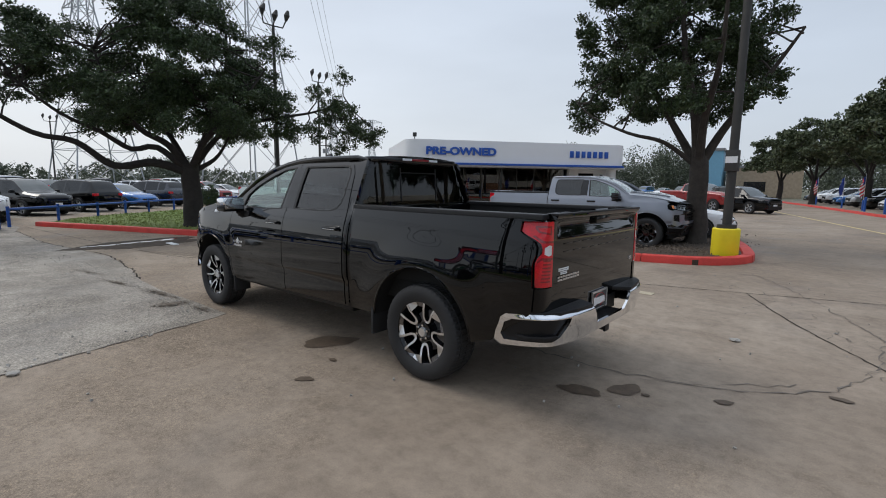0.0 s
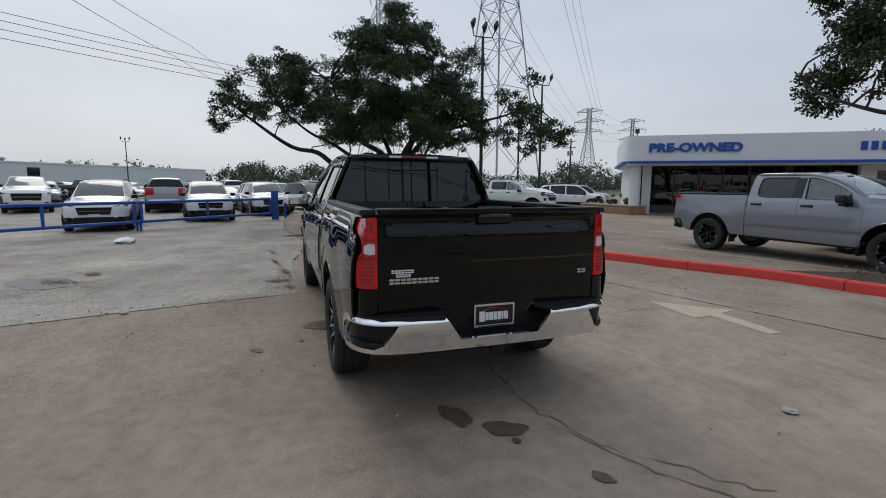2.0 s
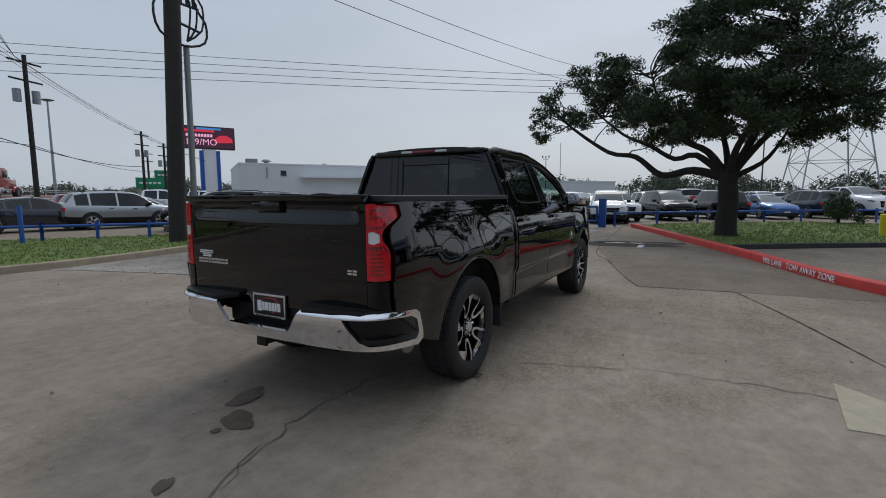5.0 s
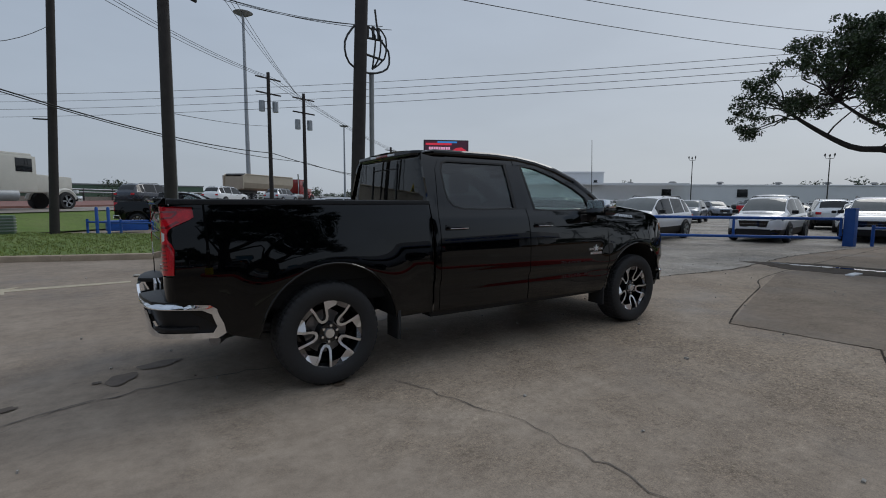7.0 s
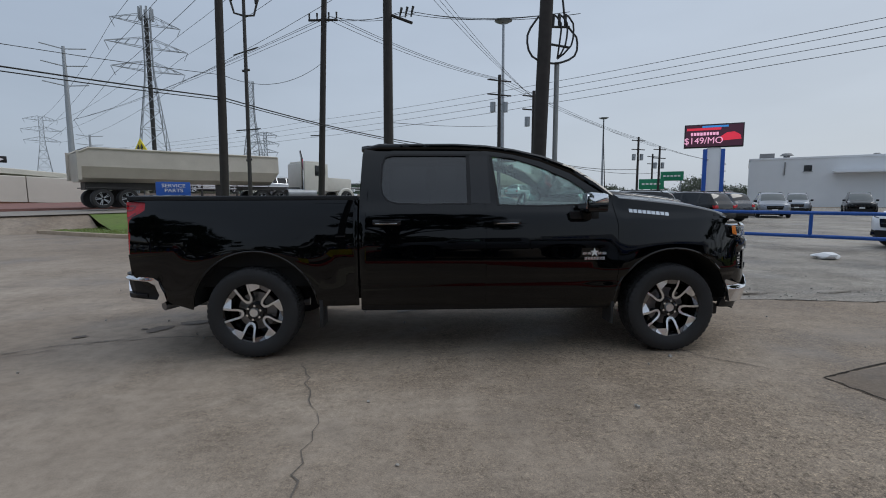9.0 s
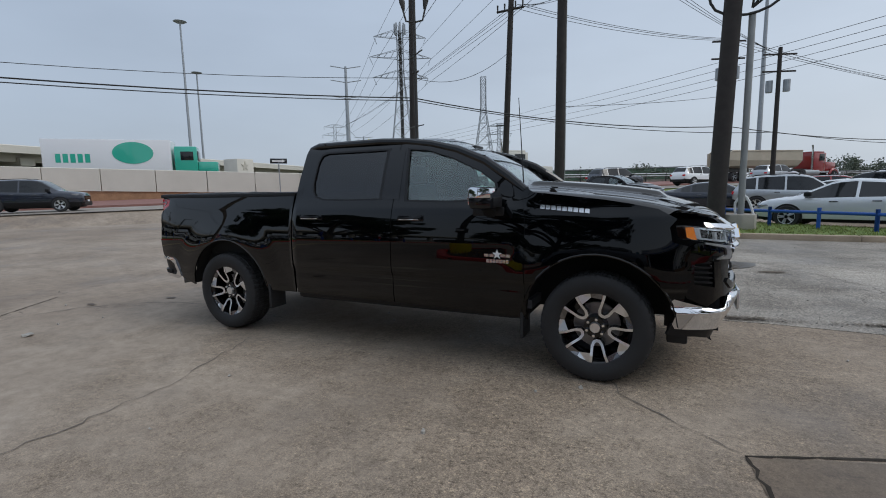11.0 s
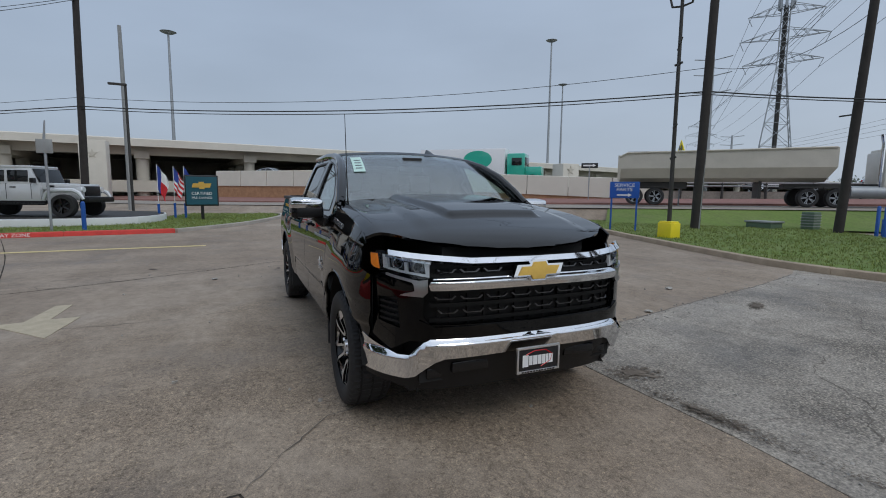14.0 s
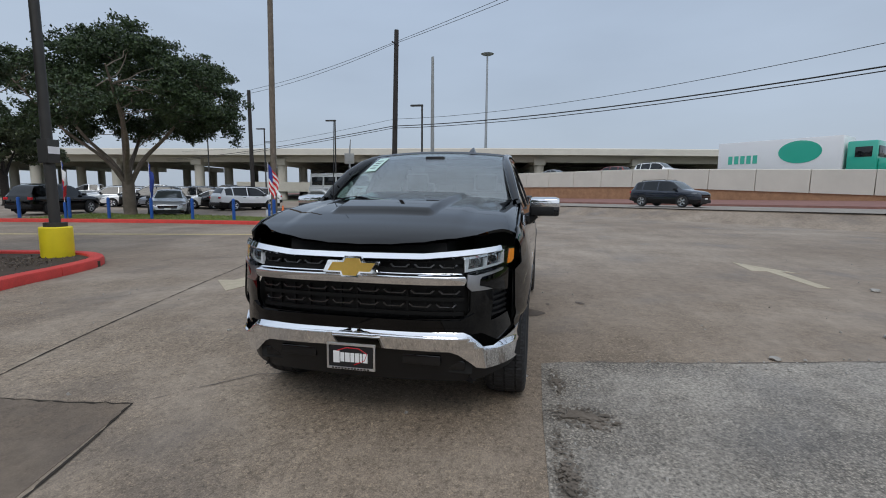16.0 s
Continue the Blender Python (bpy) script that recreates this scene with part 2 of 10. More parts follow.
simple("cert_teal", (0.012, 0.085, 0.12), 0.35, vary=0.06)
simple("flag_red", (0.6, 0.03, 0.04), 0.8, vary=0.1)
simple("flag_blue", (0.03, 0.06, 0.3), 0.8, vary=0.1)
simple("far_blue_panel", (0.16, 0.36, 0.50), 0.5, vary=0.1)
simple("grey_roof", (0.22, 0.22, 0.22), 0.7, vary=0.1)
glass_mat("front_glass", (0.84, 0.95, 0.91), base=0.085)
glass_mat("privacy_glass", (0.27, 0.28, 0.285), base=0.065)
glass_mat("rear_glass", (0.17, 0.175, 0.18), base=0.05)
glass_mat("screen_glass", (0.84, 0.90, 0.89), base=0.17)
glass_mat("lamp_glass", (0.85, 0.87, 0.88))


def leaf_mat(name, dark, light, trans=0.25):
    m, nt, p = nodes_of(name)
    g = nt.nodes.new("ShaderNodeNewGeometry")
    nt.links.new(ramp_of(nt, g.outputs["Random Per Island"], [(0.0, dark), (0.6, tuple((a + b) / 2 for a, b in zip(dark, light))), (1.0, light)]), p.inputs["Base Color"])
    p.inputs["Roughness"].default_value = 0.55
    M[name] = m


leaf_mat("oak_leaf", (0.014, 0.030, 0.009), (0.05, 0.084, 0.024))
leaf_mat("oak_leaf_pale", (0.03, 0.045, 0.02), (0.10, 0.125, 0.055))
# horizon haze is mixed into this leaf colour, paler and greyer
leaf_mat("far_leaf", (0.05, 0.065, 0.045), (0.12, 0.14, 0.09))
leaf_mat("bush_leaf", (0.02, 0.035, 0.014), (0.07, 0.1, 0.035))
leaf_mat("grass_blade", (0.11, 0.145, 0.024), (0.26, 0.30, 0.072))


def pavement_mat(name, a, b, dark, agg_scale, agg_amt, wet_lo, wet_hi, rough=0.85, bump=0.25, wear=0.3, worn_at=None, bare=0.25, stones=0.0, specks=0.0):
    """Concrete or asphalt: broad stains, wheel streaks, worn pitted patches, aggregate grain and damp patches. worn_at: the stretch of x over which wear sets in."""
    m, nt, p = nodes_of(name)
    v = obj_coord(nt)
    broad, mid, fine = noise_tex(nt, v, 0.16, 6, 0.6), noise_tex(nt, v, 0.8, 9, 0.68), noise_tex(nt, v, 7.0, 9, 0.74)
    pit, grain = noise_tex(nt, v, 26, 4, 0.7), noise_tex(nt, v, agg_scale, 4, 0.75)
    st = nt.nodes.new("ShaderNodeMapping")
    st.inputs["Rotation"].default_value, st.inputs["Scale"].default_value = (0, 0, radians(12)), (0.12, 1.0, 1.0)
    nt.links.new(v, st.inputs[0])
    streaks = noise_tex(nt, st.outputs[0], 2.6, 6, 0.62)
    c = ramp_of(nt, broad, [(0.34, a), (0.66, b)])
    c = mix_col(nt, ramp_of(nt, mid, [(0.42, (0, 0, 0)), (0.72, (0.62, 0.62, 0.62))]), c, dark)
    c = mix_col(nt, 0.22, c, ramp_of(nt, streaks, [(0.34, (0.66, 0.65, 0.64)), (0.52, (1, 1, 1)), (0.70, (1.22, 1.22, 1.21))]), "MULTIPLY")
    c = mix_col(nt, 0.55, c, ramp_of(nt, fine, [(0.34, (0.62, 0.61, 0.60)), (0.52, (1, 1, 1)), (0.68, (1.28, 1.27, 1.26))]), "MULTIPLY")
    patch = noise_tex(nt, v, 0.40, 7, 0.7)
    if worn_at:
        sep, mr, ad = nt.nodes.new("ShaderNodeSeparateXYZ"), nt.nodes.new("ShaderNodeMapRange"), nt.nodes.new("ShaderNodeMath")
        nt.links.new(v, sep.inputs[0])
        mr.inputs["From Min"].default_value, mr.inputs["From Max"].default_value = worn_at
        mr.inputs["To Min"].default_value, mr.inputs["To Max"].default_value = -0.14, 0.10
        nt.links.new(sep.outputs["X"], mr.inputs["Value"])
        ad.operation = "ADD"
        nt.links.new(patch, ad.inputs[0])
        nt.links.new(mr.outputs[0], ad.inputs[1])
        patch = ad.outputs[0]
    worn = ramp_of(nt, patch, [(0.42, (0.06, 0.06, 0.06)), (0.66, (1, 1, 1))])
    flecks = mix_col(nt, worn, (1, 1, 1), ramp_of(nt, pit, [(0.33, (0.42, 0.39, 0.36)), (0.45, (0.97, 0.96, 0.94)), (0.56, (1.08, 1.07, 1.04)), (0.70, (1.42, 1.39, 1.32))]))
    c = mix_col(nt, wear, c, mix_col(nt, 1.0, c, flecks, "MULTIPLY"))
    c = mix_col(nt, agg_amt, c, mix_col(nt, mix_col(nt, 1.0 - bare, (bare, bare, bare), worn, "ADD"), (1, 1, 1), ramp_of(nt, grain, [(0.32, (0.32, 0.32, 0.32)), (0.5, (1, 1, 1)), (0.68, (1.6, 1.6, 1.6))])), "MULTIPLY")
    if stones:
        vo = nt.nodes.new("ShaderNodeTexVoronoi")
        vo.inputs["Scale"].default_value = 60.0
        nt.links.new(v, vo.inputs["Vector"])
        c = mix_col(nt, mix_col(nt, 0.5, worn, (0.35, 0.35, 0.35), "ADD"), c, mix_col(nt, 1.0, c, ramp_of(nt, vo.outputs["Distance"], [(0.05, (1.75, 1.72, 1.68)), (0.34, (1.0, 1.0, 1.0)), (0.62, (0.34, 0.33, 0.32))]), "MULTIPLY"))
    if specks:
        for size, amt in ((85.0, specks), (180.0, specks * 0.9)):
            vo = nt.nodes.new("ShaderNodeTexVoronoi")
            vo.inputs["Scale"].default_value = size
            nt.links.new(v, vo.inputs["Vector"])
            sp = nt.nodes.new("ShaderNodeSeparateColor")
            nt.links.new(vo.outputs["Color"], sp.inputs[0])
            tone = ramp_of(nt, sp.outputs[0], [(0.0, (0.42, 0.40, 0.37)), (0.3, (0.86, 0.85, 0.83)), (0.75, (1.02, 1.01, 1.0)), (0.9, (1.3, 1.28, 1.22)), (1.0, (1.9, 1.82, 1.66))])
            c = mix_col(nt, mix_col(nt, 1.0, worn, (amt, amt, amt), "MULTIPLY"), c, mix_col(nt, 1.0, c, tone, "MULTIPLY"))
    streak = noise_tex(nt, v, 0.55, 7, 0.6)
    wet = ramp_of(nt, streak, [(wet_lo, (0, 0, 0)), (wet_hi, (1, 1, 1))])
    c = mix_col(nt, wet, c, mix_col(nt, 1.0, c, (0.60, 0.59, 0.59), "MULTIPLY"))
    nt.links.new(c, p.inputs["Base Color"])
    r = nt.nodes.new("ShaderNodeMapRange")
    r.inputs["To Min"].default_value, r.inputs["To Max"].default_value = rough, rough * 0.5
    nt.links.new(wet, r.inputs["Value"])
    nt.links.new(r.outputs[0], p.inputs["Roughness"])
    bump_on(nt, p, mix_col(nt, worn if bare < 0.5 else 1.0, (0.5, 0.5, 0.5), mix_col(nt, 0.5, grain, pit)), bump, 0.006)
    M[name] = m


pavement_mat("concrete", (0.254, 0.197, 0.146), (0.380, 0.315, 0.250), (0.165, 0.125, 0.092), 120, 0.75, 0.52, 0.74, bump=0.16, wear=1.0, worn_at=(-2.5, 3.6), specks=0.5)
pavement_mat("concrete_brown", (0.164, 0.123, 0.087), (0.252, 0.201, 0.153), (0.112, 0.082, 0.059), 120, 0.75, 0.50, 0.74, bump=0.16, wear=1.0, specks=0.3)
pavement_mat("asphalt", (0.297, 0.264, 0.222), (0.468, 0.421, 0.357), (0.171, 0.147, 0.120), 40, 1.0, 0.48, 0.74, 0.72, 0.8, wear=1.0, bare=0.9, stones=1.0)
pavement_mat("road_asphalt", (0.28, 0.245, 0.21), (0.34, 0.305, 0.265), (0.22, 0.195, 0.165), 30, 0.2, 0.6, 0.85)
pavement_mat("grass_ground", (0.10, 0.165, 0.025), (0.155, 0.22, 0.045), (0.17, 0.19, 0.07), 60, 0.6, 0.9, 1.0, 0.95, 1.0)
pavement_mat("far_ground", (0.12, 0.125, 0.08), (0.16, 0.155, 0.11), (0.09, 0.10, 0.06), 5, 0.3, 0.9, 1.0, 0.95, 0.3)
simple("oil_stain", (0.10, 0.072, 0.05), 0.55, spec=0.3, vary=0.4, scale=8, fine=40)
simple("wet_patch", (0.055, 0.044, 0.033), 0.28, spec=0.4, vary=0.35, scale=5, fine=50)
simple("crack_dark", (0.15, 0.128, 0.108), 0.9, vary=0.4, scale=4)
simple("joint_tar", (0.05, 0.043, 0.036), 0.95, spec=0.1, vary=0.3, scale=4)
simple("lamp_silver", (0.42, 0.43, 0.45), 0.22, 0.75, vary=0.15, scale=30, fine=120)
simple("dirt_patch", (0.065, 0.050, 0.038), 0.8, spec=0.2, vary=0.4, scale=5, bump=0.6, fine=40)
simple("grit_brown", (0.17, 0.142, 0.114), 0.85, spec=0.2, vary=0.4, scale=5, bump=0.5, fine=40)
simple("rubble", (0.35, 0.33, 0.3), 0.85, vary=0.3)

# ---- building tools ----


def obj_from_bm(name, bm, mat, parent=None, label="", smooth=True, flat_angle=None):
    me = bpy.data.meshes.new(name)
    bm.to_mesh(me)
    bm.free()
    for m in mat if isinstance(mat, (list, tuple)) else [mat]:
        me.materials.append(M[m] if isinstance(m, str) else m)
    if smooth:
        me.polygons.foreach_set("use_smooth", [True] * len(me.polygons))
        if flat_angle:
            me.set_sharp_from_angle(angle=radians(flat_angle))
    ob = new(name, me)
    if parent is not None:
        ob.parent = parent
    if label:
        ob["label"] = label
    return ob


def part(name, bm, mat, parent, label="", smooth=True, flat_angle=35):
    return obj_from_bm(name, bm, mat, parent, label, smooth, flat_angle)


def thing(name, label, category, at=None, group="", kind=""):
    return tagged(new(name), label, category, group, kind) if at is None else place(tagged(new(name), label, category, group, kind), at)


def place(ob, m):
    ob.matrix_basis = m
    return ob


def box_bm(*boxes, bevel=0.0):
    """Boxes (x0, y0, z0, x1, y1, z1) in one bmesh."""
    bm = bmesh.new()
    for x0, y0, z0, x1, y1, z1 in boxes:
        r = bmesh.ops.create_cube(bm, size=1)
        bmesh.ops.scale(bm, vec=(x1 - x0, y1 - y0, z1 - z0), verts=r["verts"])
        bmesh.ops.translate(bm, vec=((x0 + x1) / 2, (y0 + y1) / 2, (z0 + z1) / 2), verts=r["verts"])
    if bevel:
        bmesh.ops.bevel(bm, geom=bm.edges[:], offset=bevel, segments=2, affect="EDGES", profile=0.6)
    return bm


def tube_into(bm, pts, radii, n=8, cap=True):
    """A tapered tube along points."""
    pts = [Vector(p) for p in pts]
    if isinstance(radii, (int, float)):
        radii = [radii] * len(pts)
    rings = []
    side = None
    for i, p in enumerate(pts):
        d = (pts[min(i + 1, len(pts) - 1)] - pts[max(i - 1, 0)]).normalized()
        if side is None:
            side = d.orthogonal().normalized()
        side = (side - d * side.dot(d)).normalized()
        up = d.cross(side)
        rings.append([bm.verts.new(p + (side * math.cos(k * math.tau / n) + up * math.sin(k * math.tau / n)) * radii[i]) for k in range(n)])
    for a, b in zip(rings, rings[1:]):
        for k in range(n):
            bm.faces.new((a[k], a[(k + 1) % n], b[(k + 1) % n], b[k]))
    if cap:
        bm.faces.new(rings[0][::-1])
        bm.faces.new(rings[-1])
    return bm


def tube_bm(pts, radii, n=8):
    return tube_into(bmesh.new(), pts, radii, n)


def prism_bm(poly, z0, z1, bevel=0.0):
    """A flat polygon (x, y) raised from z0 to z1."""
    bm = bmesh.new()
    f = bm.faces.new([bm.verts.new((x, y, z0)) for x, y in poly])
    if f.calc_area() and f.normal.z > 0:
        f.normal_flip()
    r = bmesh.ops.extrude_face_region(bm, geom=[f])
    vs = [e for e in r["geom"] if isinstance(e, bmesh.types.BMVert)]
    bmesh.ops.translate(bm, vec=(0, 0, z1 - z0), verts=vs)
    bmesh.ops.recalc_face_normals(bm, faces=bm.faces[:])
    if bevel:
        bmesh.ops.bevel(bm, geom=bm.edges[:], offset=bevel, segments=2, affect="EDGES", profile=0.6)
    return bm


def smooth_line(pts, step=0.4, closed=False):
    """A Catmull-Rom line through points, with about one point a step."""
    P = [Vector(p) for p in pts]
    out = []
    n = len(P)
    for i in range(n if closed else n - 1):
        p0, p1, p2, p3 = (P[(i + k) % n] if closed else P[min(max(i + k, 0), n - 1)] for k in (-1, 0, 1, 2))
        k = max(2, int((p2 - p1).length / step))
        for j in range(k):
            t = j / k
            out.append(0.5 * (2 * p1 + (p2 - p0) * t + (2 * p0 - 5 * p1 + 4 * p2 - p3) * t * t + (3 * p1 - p0 - 3 * p2 + p3) * t ** 3))
    if not closed:
        out.append(P[-1])
    return out


def ribbon_bm(line, width, z0, z1, bevel=0.0, wobble=0.0, seed=1):
    """A strip of that width along a line (x, y), from z0 up to z1 (a flat sheet where they are equal)."""
    rnd = random.Random(seed)
    pts = [Vector((p[0], p[1])) for p in line]
    bm = bmesh.new()
    L, R = [], []
    for i, p in enumerate(pts):
        d = (pts[min(i + 1, len(pts) - 1)] - pts[max(i - 1, 0)]).normalized()
        nrm = Vector((-d.y, d.x))
        w = width / 2 * (1 + rnd.uniform(-wobble, wobble))
        q = p + nrm * rnd.uniform(-wobble, wobble) * width
        L.append(q + nrm * w)
        R.append(q - nrm * w)
    top = [(bm.verts.new((*a, z1)), bm.verts.new((*b, z1))) for a, b in zip(L, R)]
    for (a, b), (c, d) in zip(top, top[1:]):
        bm.faces.new((a, b, d, c))
    if z1 > z0:
        low = [(bm.verts.new((*a, z0)), bm.verts.new((*b, z0))) for a, b in zip(L, R)]
        for k in range(len(top) - 1):
            bm.faces.new((low[k][0], top[k][0], top[k + 1][0], low[k + 1][0]))
            bm.faces.new((top[k][1], low[k][1], low[k + 1][1], top[k + 1][1]))
        bm.faces.new((top[0][0], low[0][0], low[0][1], top[0][1]))
        bm.faces.new((top[-1][1], low[-1][1], low[-1][0], top[-1][0]))
        bmesh.ops.recalc_face_normals(bm, faces=bm.faces[:])
        if bevel:
            es = [e for e in bm.edges if all(abs(v.co.z - z1) < 1e-6 for v in e.verts) and len(e.link_faces) == 2 and any(abs(f.normal.z) < 0.5 for f in e.link_faces)]
            bmesh.ops.bevel(bm, geom=es, offset=bevel, segments=2, affect="EDGES", profile=0.5)
    else:
        for f in bm.faces:
            if f.normal.z < 0:
                f.normal_flip()
    return bm


def blob_poly(cx, cy, rx, ry, turn=0.0, seed=1, n=18, rough=0.25):
    rnd = random.Random(seed)
    ph = [rnd.uniform(0, 6.28) for _ in range(3)]
    out = []
    for k in range(n):
        a = k * math.tau / n
        r = 1 + rough * (0.5 * math.sin(2 * a + ph[0]) + 0.35 * math.sin(3 * a + ph[1]) + 0.3 * math.sin(5 * a + ph[2]) + (rnd.uniform(-0.22, 0.22) if n > 30 else 0))
        x, y = rx * r * math.cos(a), ry * r * math.sin(a)
        c, s = math.cos(radians(turn)), math.sin(radians(turn))
        out.append((cx + x * c - y * s, cy + x * s + y * c))
    return out


def panel_bm(outline, fn, holes=(), du=0.06, dv=0.06, thick=0.012, normal_from=None):
    """A curved panel: an outline (u, v) with holes, cut by a grid, bent by fn(u, v) and given thickness inwards."""
    bm = bmesh.new()
    for loop in (outline, *holes):
        vs = [bm.verts.new((u, v, 0)) for u, v in loop]
        for a, b in zip(vs, vs[1:] + vs[:1]):
            bm.edges.new((a, b))
    bmesh.ops.triangle_fill(bm, edges=bm.edges[:], use_beauty=True, use_dissolve=False)
    if not bm.faces:
        raise ValueError("empty panel")
    us, vs_ = [p[0] for p in outline], [p[1] for p in outline]
    for axis, lo, hi, st in ((0, min(us), max(us), du), (1, min(vs_), max(vs_), dv)):
        k = int((hi - lo) / st)
        for j in range(1, k + 1):
            co = [0, 0, 0]
            co[axis] = lo + (hi - lo) * j / (k + 1)
            no = [0, 0, 0]
            no[axis] = 1
            bmesh.ops.bisect_plane(bm, geom=bm.verts[:] + bm.edges[:] + bm.faces[:], dist=1e-5, plane_co=co, plane_no=no)
    top = bm.faces[:]
    bound = [e for e in bm.edges if len(e.link_faces) == 1]
    uv = {v: (v.co.x, v.co.y) for v in bm.verts}
    e = 1e-3
    low = {}
    for v, (u, w) in list(uv.items()):
        p = Vector(fn(u, w))
        n = (Vector(fn(u + e, w)) - Vector(fn(u - e, w))).cross(Vector(fn(u, w + e)) - Vector(fn(u, w - e)))
        n = n.normalized() if n.length > 0 else Vector((0, 0, 1))
        v.co = p
        low[v] = (p, n)
    outward = normal_from
    flip = False
    if outward is not None:
        flip = sum(1 if low[v][1].dot(Vector(outward)) > 0 else -1 for v in low) < 0
    for v, (p, n) in low.items():
        low[v] = (p, -n if flip else n)
    for f in top:
        s = low[f.verts[0]][1]
        f.normal_update()
        if f.normal.dot(s) < 0:
            f.normal_flip()
    back = {v: bm.verts.new(p - n * thick) for v, (p, n) in low.items()}
    for f in top:
        bm.faces.new([back[v] for v in reversed(f.verts)])
    for ed in bound:
        f = ed.link_faces[0]
        a, b = ed.verts
        for l in f.loops:
            if l.edge == ed:
                a, b = l.vert, l.link_loop_next.vert
        bm.faces.new((b, a, back[a], back[b]))
    bm.normal_update()
    return bm, {tuple(round(c, 5) for c in p): n for p, n in low.values()}


def panel(name, parent, mat, outline, fn, holes=(), label="", du=0.06, dv=0.06, thick=0.012, out=(0, 0, 1)):
    bm, normals = panel_bm(outline, fn, holes, du, dv, thick, out)
    ob = obj_from_bm(name, bm, mat, parent, label, True, None)
    me = ob.data
    co = [v.co for v in me.vertices]
    loops = []
    for poly in me.polygons:
        for vi in poly.vertices:
            n = normals.get(tuple(round(c, 5) for c in co[vi]))
            loops.append(tuple(n) if n is not None and n.dot(poly.normal) > 0.35 else tuple(poly.normal))
    me.normals_split_custom_set(loops)
    return ob


def letters(text, size, depth, mat, name="lettering", bold=0.0):
    cu = bpy.data.curves.new(name, "FONT")
    cu.body, cu.size, cu.extrude, cu.align_x, cu.align_y = text, size, depth, "CENTER", "CENTER"
    cu.offset = bold
    tmp = bpy.data.objects.new(name, cu)
    me = bpy.data.meshes.new_from_object(tmp)
    bpy.data.objects.remove(tmp)
    bpy.data.curves.remove(cu)
    me.materials.clear()
    me.materials.append(M[mat])
    return me


def text_part(text, size, depth, mat, parent, m, name="lettering", stretch=1.0, bold=0.0):
    me = letters(text, size, depth, mat, name, bold)
    ob = new(name, me)
    ob.parent = parent
    ob.matrix_basis = m @ Matrix.Diagonal((stretch, 1, 1, 1))
    return ob


# ---- ground ----
bm = bmesh.new()
R = [0, 60, 150, 400, 1200, 3500]
rings = []
for r in R[1:]:
    rings.append([bm.verts.new((r * math.cos(k * math.tau / 48), r * math.sin(k * math.tau / 48), -0.012)) for k in range(48)])
bm.faces.new(rings[0])
for a, b in zip(rings, rings[1:]):
    for k in range(48):
        bm.faces.new((a[k], a[(k + 1) % 48], b[(k + 1) % 48], b[k]))
tagged(obj_from_bm("ground", bm, "far_ground", smooth=False), "dull green and brown flat ground reaching the horizon", "ground", kind="structure")
bm = prism_bm([(-52, -75), (60, -75), (75, -20), (75, 60), (30, 62), (10, 30), (-14, 26), (-34, 30), (-44, 26), (-50, 0)], -0.3, 0.0)
tagged(obj_from_bm("pavement", bm, "concrete", smooth=False), "stained warm grey concrete lot with joints and cracks", "pavement", kind="structure")
lot = [(3.18, 1.12), (4.1, 1.13), (5.2, 1.17), (6.2, 1.12), (7.4, 0.90), (9.4, 0.68), (11.2, 0.85), (13.2, 1.10), (15.4, 1.12), (17.7, 1.08), (19.4, 0.75), (24, 1.0), (44, -26), (70, -20), (70, 55), (30, 50), (12, 26), (10.5, 11), (8.6, 9.45), (5.6, 9.55), (3.5, 9.25), (1.0, 8.95), (1.4, 8.2), (1.95, 6.3), (2.35, 4.5), (2.9, 2.3), (3.1, 1.3)]
tagged(obj_from_bm("asphalt_lot", prism_bm(lot, -0.1, 0.005), "asphalt", smooth=False), "worn grey asphalt with exposed gravel and damp patches", "asphalt", kind="structure")

# ---- the black pickup truck ----
# x points to its front, the rear axle is at x = 0, the front axle at x = 3.745


def lerp_tab(tab, x):
    if x <= tab[0][0]:
        return tab[0][1]
    for (a, b), (c, d) in zip(tab, tab[1:]):
        if x <= c:
            t = (x - a) / (c - a)
            return b + (d - b) * t
    return tab[-1][1]


def smooth_tab(tab, x):
    """Smooth interpolation (Catmull-Rom) of a table."""
    if x <= tab[0][0]:
        return tab[0][1]
    if x >= tab[-1][0]:
        return tab[-1][1]
    for i in range(len(tab) - 1):
        if x <= tab[i + 1][0]:
            break
    x0, y0 = tab[i]
    x1, y1 = tab[i + 1]
    m0 = (y1 - tab[i - 1][1]) / (x1 - tab[i - 1][0]) if i > 0 else (y1 - y0) / (x1 - x0)
    m1 = (tab[i + 2][1] - y0) / (tab[i + 2][0] - x0) if i + 2 < len(tab) else (y1 - y0) / (x1 - x0)
    h = x1 - x0
    t = (x - x0) / h
    return (2 * t ** 3 - 3 * t ** 2 + 1) * y0 + (t ** 3 - 2 * t ** 2 + t) * h * m0 + (-2 * t ** 3 + 3 * t ** 2) * y1 + (t ** 3 - t ** 2) * h * m1


def sstep(a, b, x):
    t = min(1, max(0, (x - a) / (b - a)))
    return t * t * (3 - 2 * t)


